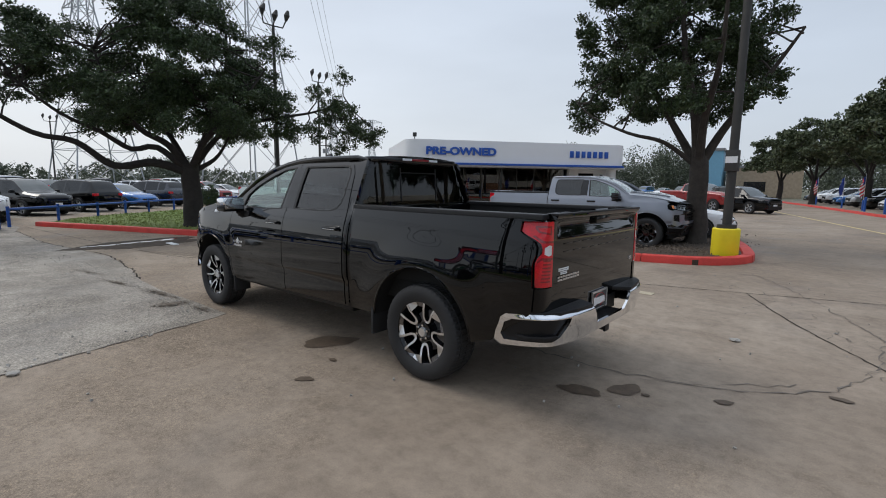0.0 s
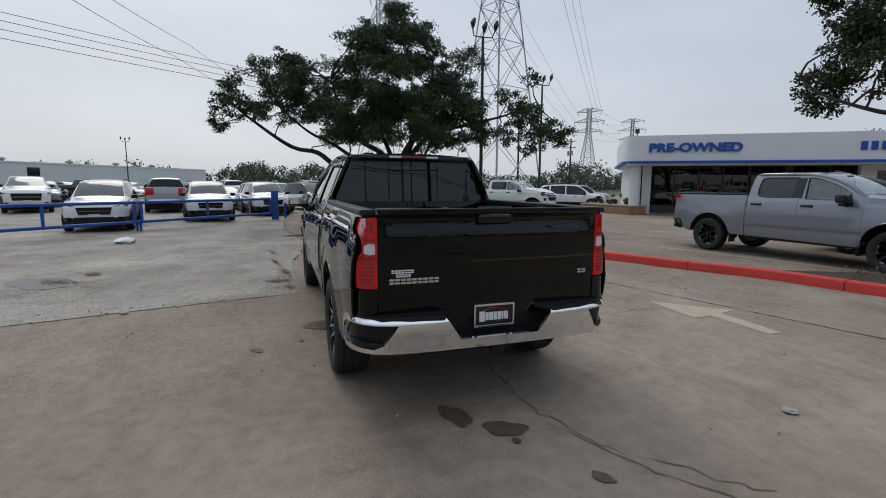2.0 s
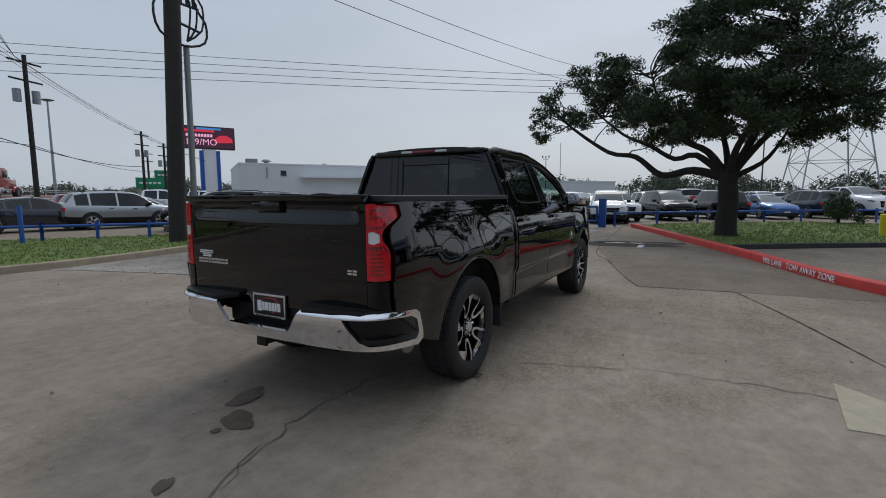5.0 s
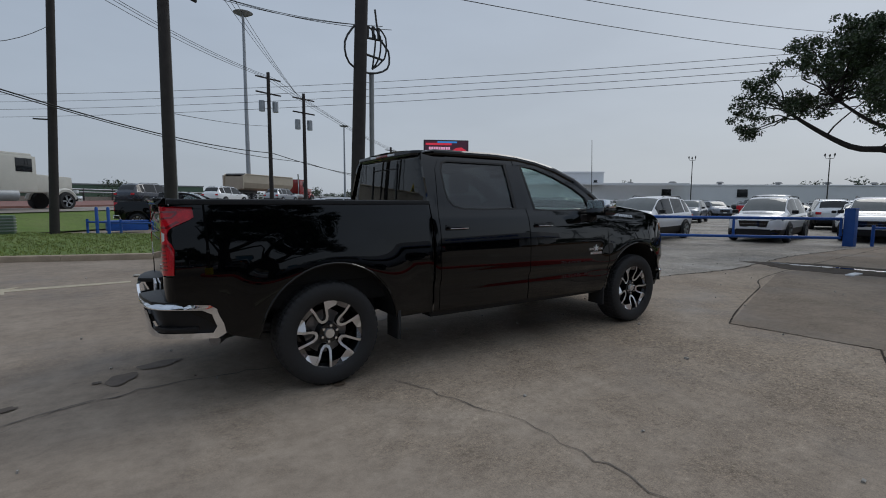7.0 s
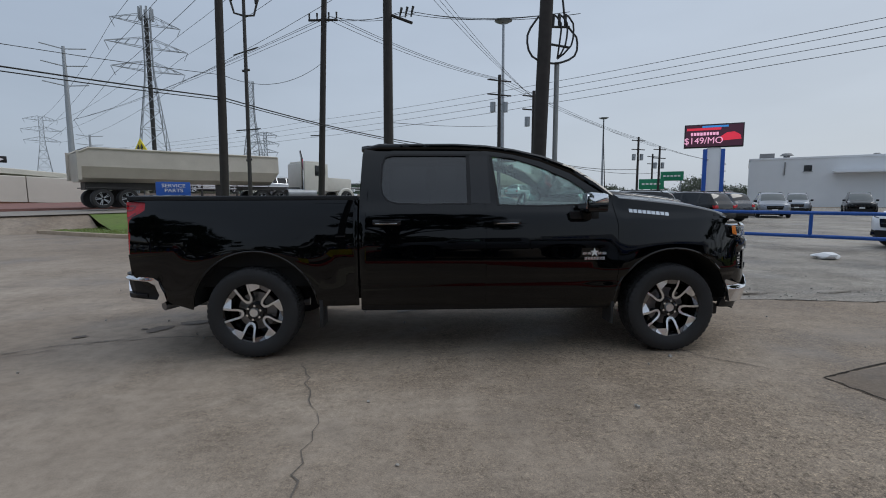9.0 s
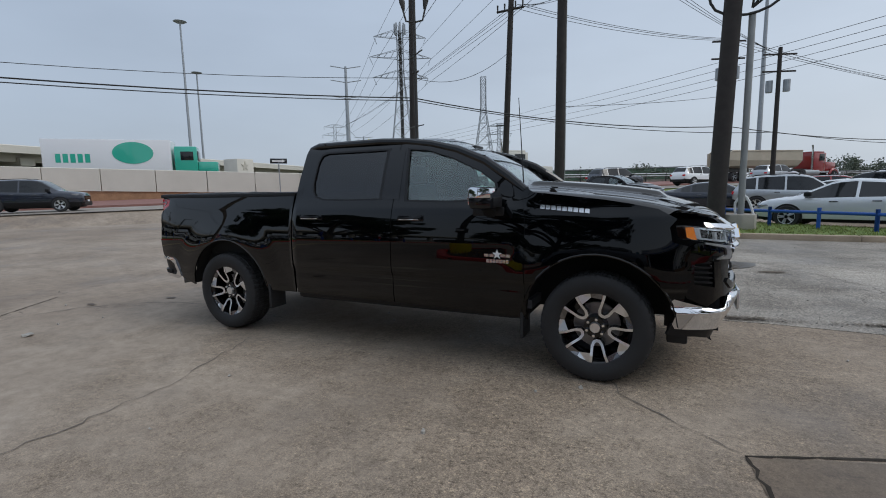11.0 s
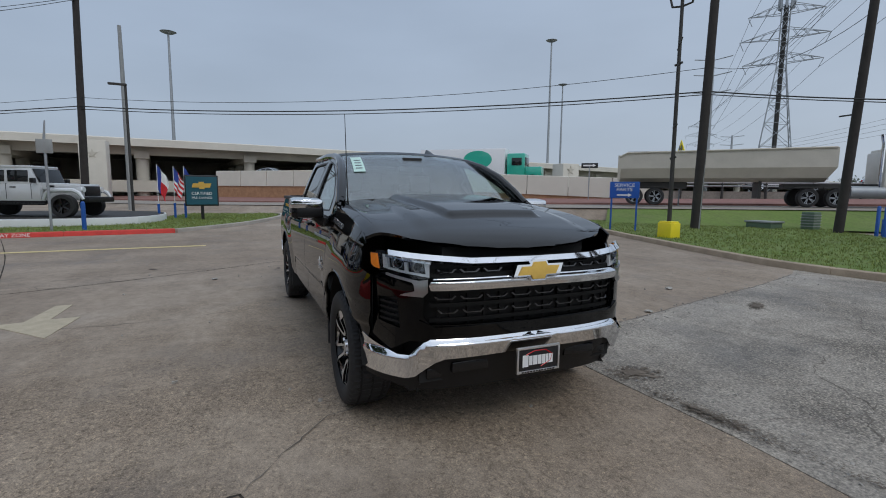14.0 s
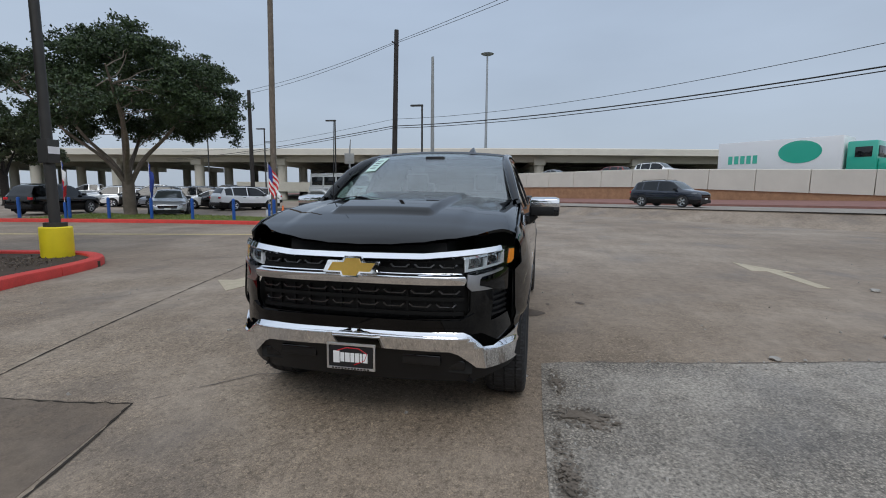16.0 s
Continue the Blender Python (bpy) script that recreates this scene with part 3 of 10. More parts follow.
SIDE = [(0.30, 0.90), (0.40, 0.948), (0.50, 0.972), (0.60, 0.979), (0.695, 0.980), (0.735, 1.001), (0.82, 1.006), (0.92, 1.005), (1.02, 1.002), (1.12, 0.992), (1.20, 0.978), (1.27, 0.958), (1.32, 0.935), (1.38, 0.908), (1.50, 0.862), (1.65, 0.800), (1.80, 0.732), (1.86, 0.700), (1.95, 0.64)]
FENDER = [(0.30, 0.92), (0.45, 0.955), (0.55, 0.968), (0.70, 0.976), (0.85, 0.985), (1.0, 0.990), (1.12, 0.988), (1.22, 0.980), (1.32, 0.966), (1.40, 0.950), (1.46, 0.935)]
BEDSIDE = [(0.30, 0.92), (0.45, 0.955), (0.55, 0.968), (0.70, 0.978), (0.85, 0.988), (0.95, 0.989), (1.05, 0.983), (1.15, 0.970), (1.25, 0.951), (1.33, 0.931), (1.40, 0.910), (1.46, 0.889)]


def flank(x, z):
    """Half width of the body at x, z."""
    cab = smooth_tab(SIDE, z)
    bed = smooth_tab(BEDSIDE, z) if x < 2 else smooth_tab(FENDER, z)
    k = max(sstep(0.90, 0.96, x), sstep(1.42, 1.47, z))
    y = bed + (cab - bed) * k
    if x > 3.1 and z > 1.2:
        y += (smooth_tab(FENDER, z) - 0.03 - y) * sstep(3.1, 3.35, x) * sstep(1.2, 1.34, z)
    for cx in (0.03, 3.745):
        d = math.hypot(x - cx, z - 0.41)
        y += 0.022 * (1 - sstep(0.54, 0.86, d)) * sstep(0.2, 0.6, z)
    if x > 3.95:
        t = (x - 3.95) / 0.60
        y -= 0.145 * t * t + 0.04 * t ** 4
    if x < -0.75:
        t = (-0.75 - x) / 0.33
        y -= 0.028 * t * t
    return y


def on_flank(sgn, lift=0.0):
    return lambda x, z: (x, sgn * (flank(x, z) + lift), z)


def arc_pts(cx, cz, r, a0, a1, n=14, squash=1.0):
    return [(cx + r * math.cos(radians(a0 + (a1 - a0) * k / n)), cz + squash * r * math.sin(radians(a0 + (a1 - a0) * k / n))) for k in range(n + 1)]


def bow(pts):
    """A plan line as a function of its length: s -> (x, y)."""
    P = [Vector(p) for p in pts]
    acc = [0.0]
    for a, b in zip(P, P[1:]):
        acc.append(acc[-1] + (b - a).length)
    tx, ty = [(s, p.x) for s, p in zip(acc, P)], [(s, p.y) for s, p in zip(acc, P)]
    return lambda s: (smooth_tab(tx, abs(s)), math.copysign(smooth_tab(ty, abs(s)), s)), acc[-1]


def wheel_parts(parent, name, m, side, r=0.405, rim_mat="machined_metal", detail=True, phase=0.15):
    """A wheel on its own empty, its outer face towards +y of the pose."""
    w = new(name)
    w.parent = parent
    w.matrix_basis = m
    prof = [(0.285, -0.135), (0.335, -0.143), (0.375, -0.138), (0.397, -0.122), (0.404, -0.092), (0.404, -0.084), (0.395, -0.080), (0.395, -0.070), (0.406, -0.066), (0.407, -0.008), (0.397, -0.005), (0.397, 0.005), (0.407, 0.008), (0.406, 0.066), (0.395, 0.070), (0.395, 0.080), (0.404, 0.084), (0.404, 0.092), (0.397, 0.122), (0.375, 0.138), (0.335, 0.143), (0.285, 0.135), (0.262, 0.118)]
    n_tread = 18
    prof = [(a * r / 0.407, b) for a, b in prof]
    bm = bmesh.new()
    n = 192 if detail else 64
    rings = []
    for q, (rr, yy) in enumerate(prof):
        cut = 0.0075 if detail and 3 <= q <= n_tread else 0.0
        rings.append([bm.verts.new(((rr - cut * (k % 4 == 0 or (k + 2 * (q % 2)) % 4 == 0)) * math.cos(k * math.tau / n), yy, (rr - cut * (k % 4 == 0 or (k + 2 * (q % 2)) % 4 == 0)) * math.sin(k * math.tau / n))) for k in range(n)])
    for a, b in zip(rings, rings[1:]):
        for k in range(n):
            bm.faces.new((a[k], a[(k + 1) % n], b[(k + 1) % n], b[k]))
    bmesh.ops.recalc_face_normals(bm, faces=bm.faces[:])
    part("tyre", bm, "rubber", w, flat_angle=40)
    bm = bmesh.new()
    rim = [(0.255, -0.12), (0.245, -0.05), (0.235, 0.04), (0.250, 0.098), (0.268, 0.116), (0.285, 0.122), (0.288, 0.112)]
    rings = [[bm.verts.new((rr * math.cos(k * math.tau / 48), yy, rr * math.sin(k * math.tau / 48))) for k in range(48)] for rr, yy in rim]
    for a, b in zip(rings, rings[1:]):
        for k in range(48):
            bm.faces.new((a[k], a[(k + 1) % 48], b[(k + 1) % 48], b[k]))
    bm.faces.new(rings[0])
    bmesh.ops.recalc_face_normals(bm, faces=bm.faces[:])
    part("rim", bm, "gloss_black", w)
    # five forked spokes: a machined rim to every fork over black sides, with bright webs between them
    for k in range(5):
        a = k * math.tau / 5 + phase
        bm = bmesh.new()
        outer = [(0.276, -0.076), (0.200, -0.056), (0.128, -0.044), (0.096, -0.026), (0.088, 0.0), (0.096, 0.026), (0.128, 0.044), (0.200, 0.056), (0.276, 0.076)]
        inner = [(0.276, -0.055), (0.205, -0.038), (0.140, -0.027), (0.116, -0.014), (0.111, 0.0), (0.116, 0.014), (0.140, 0.027), (0.205, 0.038), (0.276, 0.055)]
        dish = lambda rr: 0.080 + 0.036 * min(1, (rr - 0.08) / 0.12)
        to = [bm.verts.new((x, dish(x), z)) for x, z in outer]
        ti = [bm.verts.new((x, dish(x) - 0.002, z)) for x, z in inner]
        lo = [bm.verts.new((x, dish(x) - 0.05, z * 1.08)) for x, z in outer]
        li = [bm.verts.new((x, dish(x) - 0.05, z * 0.85)) for x, z in inner]
        for i in range(8):
            bm.faces.new((to[i], to[i + 1], ti[i + 1], ti[i]))
            for f in (bm.faces.new((to[i], lo[i], lo[i + 1], to[i + 1])), bm.faces.new((ti[i], ti[i + 1], li[i + 1], li[i]))):
                f.material_index = 1
        # web towards the next fork
        zc, sc = math.cos(math.tau / 10), math.sin(math.tau / 10)
        web = [(0.276, 0.076, 0.116), (0.276 * zc, 0.276 * sc, 0.112), (0.225 * zc, 0.225 * sc, 0.092), (0.185, 0.052, 0.112)]
        bm.faces.new([bm.verts.new((x, y, z)) for x, z, y in web])
        web = [(0.276, -0.076, 0.116), (0.276 * zc, -0.276 * sc, 0.112), (0.225 * zc, -0.225 * sc, 0.092), (0.215, -0.060, 0.108)]
        bm.faces.new([bm.verts.new((x, y, z)) for x, z, y in web]).material_index = 2
        bmesh.ops.recalc_face_normals(bm, faces=bm.faces[:])
        for f in bm.faces:
            if f.material_index != 1 and f.normal.y < 0:
                f.normal_flip()
        bmesh.ops.rotate(bm, verts=bm.verts[:], cent=(0, 0, 0), matrix=Matrix.Rotation(-a, 3, "Y"))
        part("spoke", bm, [rim_mat, "gloss_black", "dark_chrome"], w, smooth=False)
    bm = bmesh.new()
    rings = [[bm.verts.new((rr * math.cos(k * math.tau / 64), yy, rr * math.sin(k * math.tau / 64))) for k in range(64)] for rr, yy in ((0.272, 0.114), (0.276, 0.1185), (0.283, 0.1225), (0.286, 0.118))]
    for a, b in zip(rings, rings[1:]):
        for k in range(64):
            bm.faces.new((a[k], b[k], b[(k + 1) % 64], a[(k + 1) % 64]))
    bmesh.ops.recalc_face_normals(bm, faces=bm.faces[:])
    part("rim_edge", bm, rim_mat, w)
    bm = bmesh.new()
    bmesh.ops.create_cone(bm, cap_ends=True, segments=32, radius1=0.085, radius2=0.078, depth=0.09, matrix=Matrix.Translation((0, 0.035, 0)) @ Matrix.Rotation(radians(-90), 4, "X"))
    part("hub", bm, "gloss_black", w)
    bm = bmesh.new()
    bmesh.ops.create_cone(bm, cap_ends=True, segments=24, radius1=0.042, radius2=0.036, depth=0.02, matrix=Matrix.Translation((0, 0.092, 0)) @ Matrix.Rotation(radians(-90), 4, "X"))
    part("centre_cap", bm, "machined_metal", w, "silver centre cap")
    for k in range(6):
        a = k * math.tau / 6 + 0.15 + math.pi / 6
        bm = bmesh.new()
        bmesh.ops.create_cone(bm, cap_ends=True, segments=6, radius1=0.014, radius2=0.011, depth=0.035, matrix=Matrix.Translation((0.062 * math.cos(a), 0.085, 0.062 * math.sin(a))) @ Matrix.Rotation(radians(-90), 4, "X"))
        part("lug_nut", bm, "chrome", w, smooth=False)
    bm = bmesh.new()
    bmesh.ops.create_cone(bm, cap_ends=True, segments=32, radius1=0.17, radius2=0.17, depth=0.03, matrix=Matrix.Translation((0, -0.02, 0)) @ Matrix.Rotation(radians(-90), 4, "X"))
    part("brake_disc", bm, "exhaust_steel", w)
    return w


truck = thing("pickup_truck", "black four-door pickup truck with chrome bumpers parked on stained concrete", "pickup truck")
for sgn in (1, -1):
    out = (0, sgn, 0)
    # bed side with the wheel opening
    arch = arc_pts(0.03, 0.41, 0.545, 12, 172, 16)
    bed = [(0.925, 1.405), (0.925, 0.46)] + [(0.575, 0.46)] + arch + [(-0.515, 0.44), (-0.70, 0.50), (-0.84, 0.62), (-0.96, 0.70), (-1.02, 0.76), (-1.035, 0.93), (-1.022, 0.935), (-1.013, 1.10), (-1.03, 1.15), (-1.03, 1.21), (-1.005, 1.25), (-0.925, 1.290), (-0.895, 1.312), (-0.897, 1.377), (-1.03, 1.385), (-1.04, 1.415)]
    panel("bed_side", truck, "black_paint", bed, on_flank(sgn), du=0.04, dv=0.03, out=out)
    # doors
    rear_win = [(1.905, 1.795), (1.22, 1.795), (1.16, 1.775), (1.135, 1.71), (1.13, 1.52), (1.145, 1.44), (1.19, 1.385), (1.28, 1.362), (1.50, 1.355), (1.905, 1.36)]
    rear_out = [(1.0, 0.47), (2.045, 0.455), (2.045, 1.30), (2.02, 1.84), (1.25, 1.845), (1.13, 1.81), (1.075, 1.72), (1.04, 1.50), (1.005, 1.28)]
    front_win = [(2.12, 1.79), (2.31, 1.77), (2.56, 1.69), (2.82, 1.572), (2.96, 1.475), (3.00, 1.35), (2.55, 1.337), (2.17, 1.347)]
    front_out = [(2.055, 0.455), (3.225, 0.44), (3.225, 1.17), (3.19, 1.36), (3.03, 1.50), (2.84, 1.625), (2.58, 1.735), (2.33, 1.80), (2.08, 1.838), (2.03, 1.84), (2.055, 1.30)]
    rd = panel("rear_door", truck, "black_paint", rear_out, on_flank(sgn), [rear_win], dv=0.022, out=out)
    fd = panel("front_door", truck, "black_paint", front_out, on_flank(sgn), [front_win], dv=0.022, out=out)
    grow = lambda loop, k: [(x + (x - sum(p[0] for p in loop) / len(loop)) * k, z + (z - sum(p[1] for p in loop) / len(loop)) * k) for x, z in loop]
    panel("window", rd, "privacy_glass", grow(rear_win, 0.02), on_flank(sgn, -0.012), thick=0.004, out=out, label="dark tinted window").visible_shadow = False
    panel("window", fd, "front_glass", grow(front_win, 0.02), on_flank(sgn, -0.012), thick=0.004, out=out, label="pale green window").visible_shadow = False
    panel("window_seal", rd, "black_plastic", grow(rear_win, 0.045), on_flank(sgn, 0.002), [grow(rear_win, -0.02)], thick=0.01, out=out)
    panel("window_seal", fd, "black_plastic", grow(front_win, 0.04), on_flank(sgn, 0.002), [grow(front_win, -0.02)], thick=0.01, out=out)
    panel("pillar_trim", truck, "gloss_black", [(1.925, 1.36), (2.10, 1.355), (2.085, 1.785), (1.925, 1.79)], on_flank(sgn, 0.003), thick=0.004, out=out)
    # cab frame behind the doors
    cab = [(0.945, 0.46), (0.940, 1.30), (0.942, 1.50), (0.955, 1.80), (0.972, 1.858), (1.07, 1.885), (1.82, 1.885), (2.08, 1.868), (2.33, 1.835), (2.59, 1.775), (2.85, 1.668), (3.07, 1.53), (3.26, 1.405), (3.235, 1.17), (3.235, 0.46)]
    panel("cab_frame", truck, "black_paint", cab, on_flank(sgn, -0.006), [grow(rear_win, 0.03), grow(front_win, 0.03)], thick=0.03, out=out)
    panel("rocker_panel", truck, "black_plastic", [(0.94, 0.41), (3.24, 0.41), (3.24, 0.452), (0.94, 0.452)], on_flank(sgn, -0.03), thick=0.05, out=out)
    # front fender
    arch = arc_pts(3.745, 0.41, 0.54, 172, 8, 16)
    fender = [(3.235, 0.45)] + arch + [(4.285, 0.60), (4.32, 0.66), (4.36, 0.80), (4.345, 1.02), (4.235, 1.05), (4.215, 1.15), (4.26, 1.205), (4.14, 1.272), (3.95, 1.312), (3.79, 1.338), (3.54, 1.368), (3.33, 1.392), (3.20, 1.405), (3.195, 1.36), (3.235, 1.17)]
    panel("fender", truck, "black_paint", fender, on_flank(sgn), du=0.04, dv=0.025, out=out)
    # wheel wells
    for cx in (0.03, 3.745):
        bm = bmesh.new()
        pts = arc_pts(cx, 0.41, 0.55, 5, 175, 14)
        a = [bm.verts.new((x, sgn * 0.975, z)) for x, z in pts]
        b = [bm.verts.new((x, sgn * 0.55, z)) for x, z in pts]
        for k in range(len(pts) - 1):
            bm.faces.new((a[k], a[k + 1], b[k + 1], b[k]))
        bm.faces.new(b)
        part("wheel_well", bm, "underbody", truck)
        # rolled lip of the wheel opening
        bm = tube_bm([(x, sgn * (flank(x, z) - 0.004), z) for x, z in arc_pts(cx, 0.41, 0.545, 8, 172, 20)], 0.009, 6)
        part("arch_lip", bm, "black_paint", truck)
    # mud flaps
    for x0, x1 in ((0.58, 0.61), (3.19, 3.215)):
        part("mud_flap", box_bm((x0, sgn * 0.78, 0.27, x1, sgn * 0.985, 0.52) if sgn > 0 else (x0, -0.985, 0.27, x1, -0.78, 0.52), bevel=0.006), "rubber", truck)
    # door handles
    for x in (1.18, 2.24):
        y = flank(x, 1.19)
        bm = box_bm((x - 0.125, y - 0.02, 1.165, x + 0.125, y + 0.004, 1.222), bevel=0.012)
        cup = part("handle_cup", bm, "gloss_black", rd if x < 2 else fd)
        bm = box_bm((x - 0.11, y + 0.012, 1.178, x + 0.11, y + 0.036, 1.208), (x - 0.10, y - 0.01, 1.182, x - 0.06, y + 0.02, 1.204), (x + 0.06, y - 0.01, 1.182, x + 0.10, y + 0.02, 1.204), bevel=0.007)
        grip = part("door_handle", bm, "gloss_black", rd if x < 2 else fd)
        glint = part("handle_trim", box_bm((x - 0.095, y + 0.034, 1.184, x + 0.095, y + 0.038, 1.191), bevel=0.001), "chrome", rd if x < 2 else fd)
        if sgn < 0:
            for o in (cup, grip, glint):
                o.data.transform(Matrix.Scale(-1, 4, (0, 1, 0)))
                o.data.flip_normals()
    # mirror
    mr = new("side_mirror")
    mr.parent = truck
    ms = []
    bm = box_bm((2.87, 0.975, 1.33, 3.05, 1.235, 1.455), bevel=0.035)
    for v in bm.verts:
        k = (v.co.x - 2.87) / 0.18
        v.co.z = 1.39 + (v.co.z - 1.39) * (1 - 0.25 * k)
    for v in bm.verts:
        v.co.z = max(v.co.z, 1.362)
    ms.append(part("cap", bm, "chrome", mr, "chrome mirror cap", flat_angle=50))
    ms.append(part("lower_housing", box_bm((2.872, 0.972, 1.285, 3.047, 1.232, 1.385), bevel=0.025), "gloss_black", mr))
    ms.append(part("front_panel", box_bm((3.02, 0.985, 1.292, 3.054, 1.185, 1.372), bevel=0.014), "black_plastic", mr))
    ms.append(part("mirror_glass", box_bm((2.862, 0.995, 1.315, 2.868, 1.215, 1.44), bevel=0.001), "chrome", mr))
    ms.append(part("arm", tube_bm([(2.93, 1.02, 1.30), (2.94, 0.98, 1.265), (2.96, 0.93, 1.245)], [0.045, 0.05, 0.06], 10), "black_plastic", mr))
    ms.append(part("sail", box_bm((2.80, 0.95, 1.215, 3.06, 0.975, 1.29), bevel=0.012), "black_plastic", mr))
    if sgn < 0:
        for o in ms:
            o.data.transform(Matrix.Scale(-1, 4, (0, 1, 0)))
            o.data.flip_normals()
    # bed rail cap and inner wall
    part("rail_cap", ribbon_bm([(-1.05, sgn * 0.860), (-0.5, sgn * 0.868), (0.4, sgn * 0.868), (0.925, sgn * 0.862)], 0.10, 1.395, 1.432, bevel=0.012), "black_plastic", truck)
    part("bed_wall", box_bm(*[(-1.02, min(sgn * 0.83, sgn * 0.87), 0.80, 0.92, max(sgn * 0.83, sgn * 0.87), 1.40)]), "underbody", truck)
    # side badges
    bd = new("badge")
    bd.parent = truck
    for x0, x1, z0, z1 in ((2.905, 3.125, 0.905, 0.927), (2.925, 3.11, 0.858, 0.885)):
        nb = 5 if z0 > 0.9 else 7
        for k in range(nb):
            a, b = x0 + (x1 - x0) * (k + 0.08) / nb, x0 + (x1 - x0) * (k + 0.9) / nb
            panel("badge_bar", bd, "badge_silver", [(a, z0), (b, z0), (b, z1), (a, z1)], on_flank(sgn, 0.006), thick=0.006, out=out, du=0.2, dv=0.2)
    star = [(3.015 + (0.04 if k % 2 == 0 else 0.016) * math.sin(k * math.pi / 5), 0.925 + (0.04 if k % 2 == 0 else 0.016) * math.cos(k * math.pi / 5)) for k in range(10)]
    panel("badge_star", bd, "white_print", star, on_flank(sgn, 0.010), thick=0.006, out=out, du=0.2, dv=0.2)
    for k in range(9):
        a, b = 3.335 + 0.365 * (k + 0.06) / 9, 3.335 + 0.365 * (k + 0.86) / 9
        z = 1.288 - 0.03 * k / 8
        panel("name_bar", bd, "badge_silver", [(a, z - 0.012), (b, z - 0.015), (b, z + 0.015), (a, z + 0.018)], on_flank(sgn, 0.006), thick=0.006, out=out, du=0.2, dv=0.2)

# hood
HOOD = [(3.0, 1.425), (3.3, 1.412), (3.6, 1.386), (3.9, 1.352), (4.15, 1.312), (4.32, 1.274), (4.44, 1.240), (4.54, 1.185), (4.60, 1.125), (4.66, 1.05)]


def hood_z(x, y):
    a = abs(y)
    z = smooth_tab(HOOD, x + 0.11 * (a / 0.9) ** 2 * sstep(3.9, 4.4, x))
    z += 0.030 * (1 - (a / 0.92) ** 2) - 0.010
    z += 0.016 * (1 - sstep(0.52, 0.64, a)) * (1 - 0.7 * sstep(4.10, 4.45, x))
    edge = lerp_tab([(3.15, 0.40), (3.5, 0.38), (4.3, 0.30)], x)
    z += 0.036 * (1 - sstep(edge, edge + 0.065, a)) * (1 - sstep(4.12, 4.20, x)) * sstep(3.10, 3.16, x)
    z += 0.014 * sstep(0.60, 0.64, a) * (1 - sstep(0.70, 0.80, a)) * (1 - sstep(3.35, 3.75, x))
    z -= 0.05 * sstep(0.80, 0.95, a) ** 2
    return z


def hood_half(x):
    return flank(x, lerp_tab([(3.2, 1.405), (3.54, 1.368), (3.79, 1.338), (4.14, 1.272), (4.26, 1.205), (4.4, 1.19)], x)) - 0.012


hl = [(3.10, 0.80), (3.19, 0.86)] + [(x, hood_half(x)) for x in (3.25, 3.4, 3.6, 3.8, 4.0, 4.12, 4.20)] + [(4.30, 0.80), (4.40, 0.70), (4.47, 0.58), (4.535, 0.40), (4.57, 0.20), (4.58, 0.0)]
hood_line = hl + [(x, -y) for x, y in hl[-2::-1]]
panel("hood", truck, "black_paint", hood_line, lambda x, y: (x, y, hood_z(x, y)), du=0.025, dv=0.018, thick=0.02, out=(0, 0, 1))
part("cowl", box_bm((2.98, -0.86, 1.36, 3.14, 0.86, 1.405), bevel=0.01), "black_plastic", truck)
for y0, y1 in ((-0.70, 0.02), (-0.02, 0.66)):
    part("wiper", tube_bm([(3.12, y0, 1.43), (3.07, (y0 + y1) / 2, 1.447), (3.05, y1, 1.437)], 0.009, 6), "black_plastic", truck)

# roof, windscreen, rear window


def roof_z(x, y):
    a = abs(y)
    return 1.918 - 0.03 * (a / 0.68) ** 2 - 0.028 * sstep(0.5, 0.72, a) - 0.35 * max(0, x - 1.85) ** 2 * 0.9 - 0.05 * max(0, 1.15 - x) ** 1.5


rl = [(0.96, 0.55), (0.97, 0.655), (1.2, 0.69), (1.8, 0.695), (2.1, 0.685), (2.22, 0.67), (2.27, 0.45), (2.30, 0.0)]
panel("roof", truck, "black_paint", rl + [(x, -y) for x, y in rl[-2::-1]], lambda x, y: (x, y, roof_z(x, y)), du=0.1, dv=0.08, thick=0.02, out=(0, 0, 1))
for sgn in (1, -1):
    part("roof_rail", tube_bm([(0.98, sgn * 0.680, 1.852), (1.1, sgn * 0.698, 1.872), (1.8, sgn * 0.700, 1.873), (2.08, sgn * 0.690, 1.858), (2.33, sgn * 0.700, 1.822), (2.59, sgn * 0.735, 1.757), (2.85, sgn * 0.782, 1.652), (3.05, sgn * 0.828, 1.522), (3.20, sgn * 0.868, 1.41)], [0.018, 0.03, 0.032, 0.034, 0.036, 0.038, 0.04, 0.04, 0.035], 10), "black_paint", truck)


def screen(u, v):
    """Windscreen surface: u across -1..1, v from the base up 0..1."""
    w = 0.835 + (0.685 - 0.835) * v
    x0, x1 = 3.155 - 0.05 * u * u, 2.275 - 0.05 * u * u
    x = x0 + (x1 - x0) * v + 0.085 * math.sin(v * math.pi)
    z = 1.395 + 0.015 * (1 - u * u) + (1.872 + 0.02 * (1 - u * u) - 1.395) * v + 0.045 * math.sin(v * math.pi) * 0.6
    return (x, w * u, z)


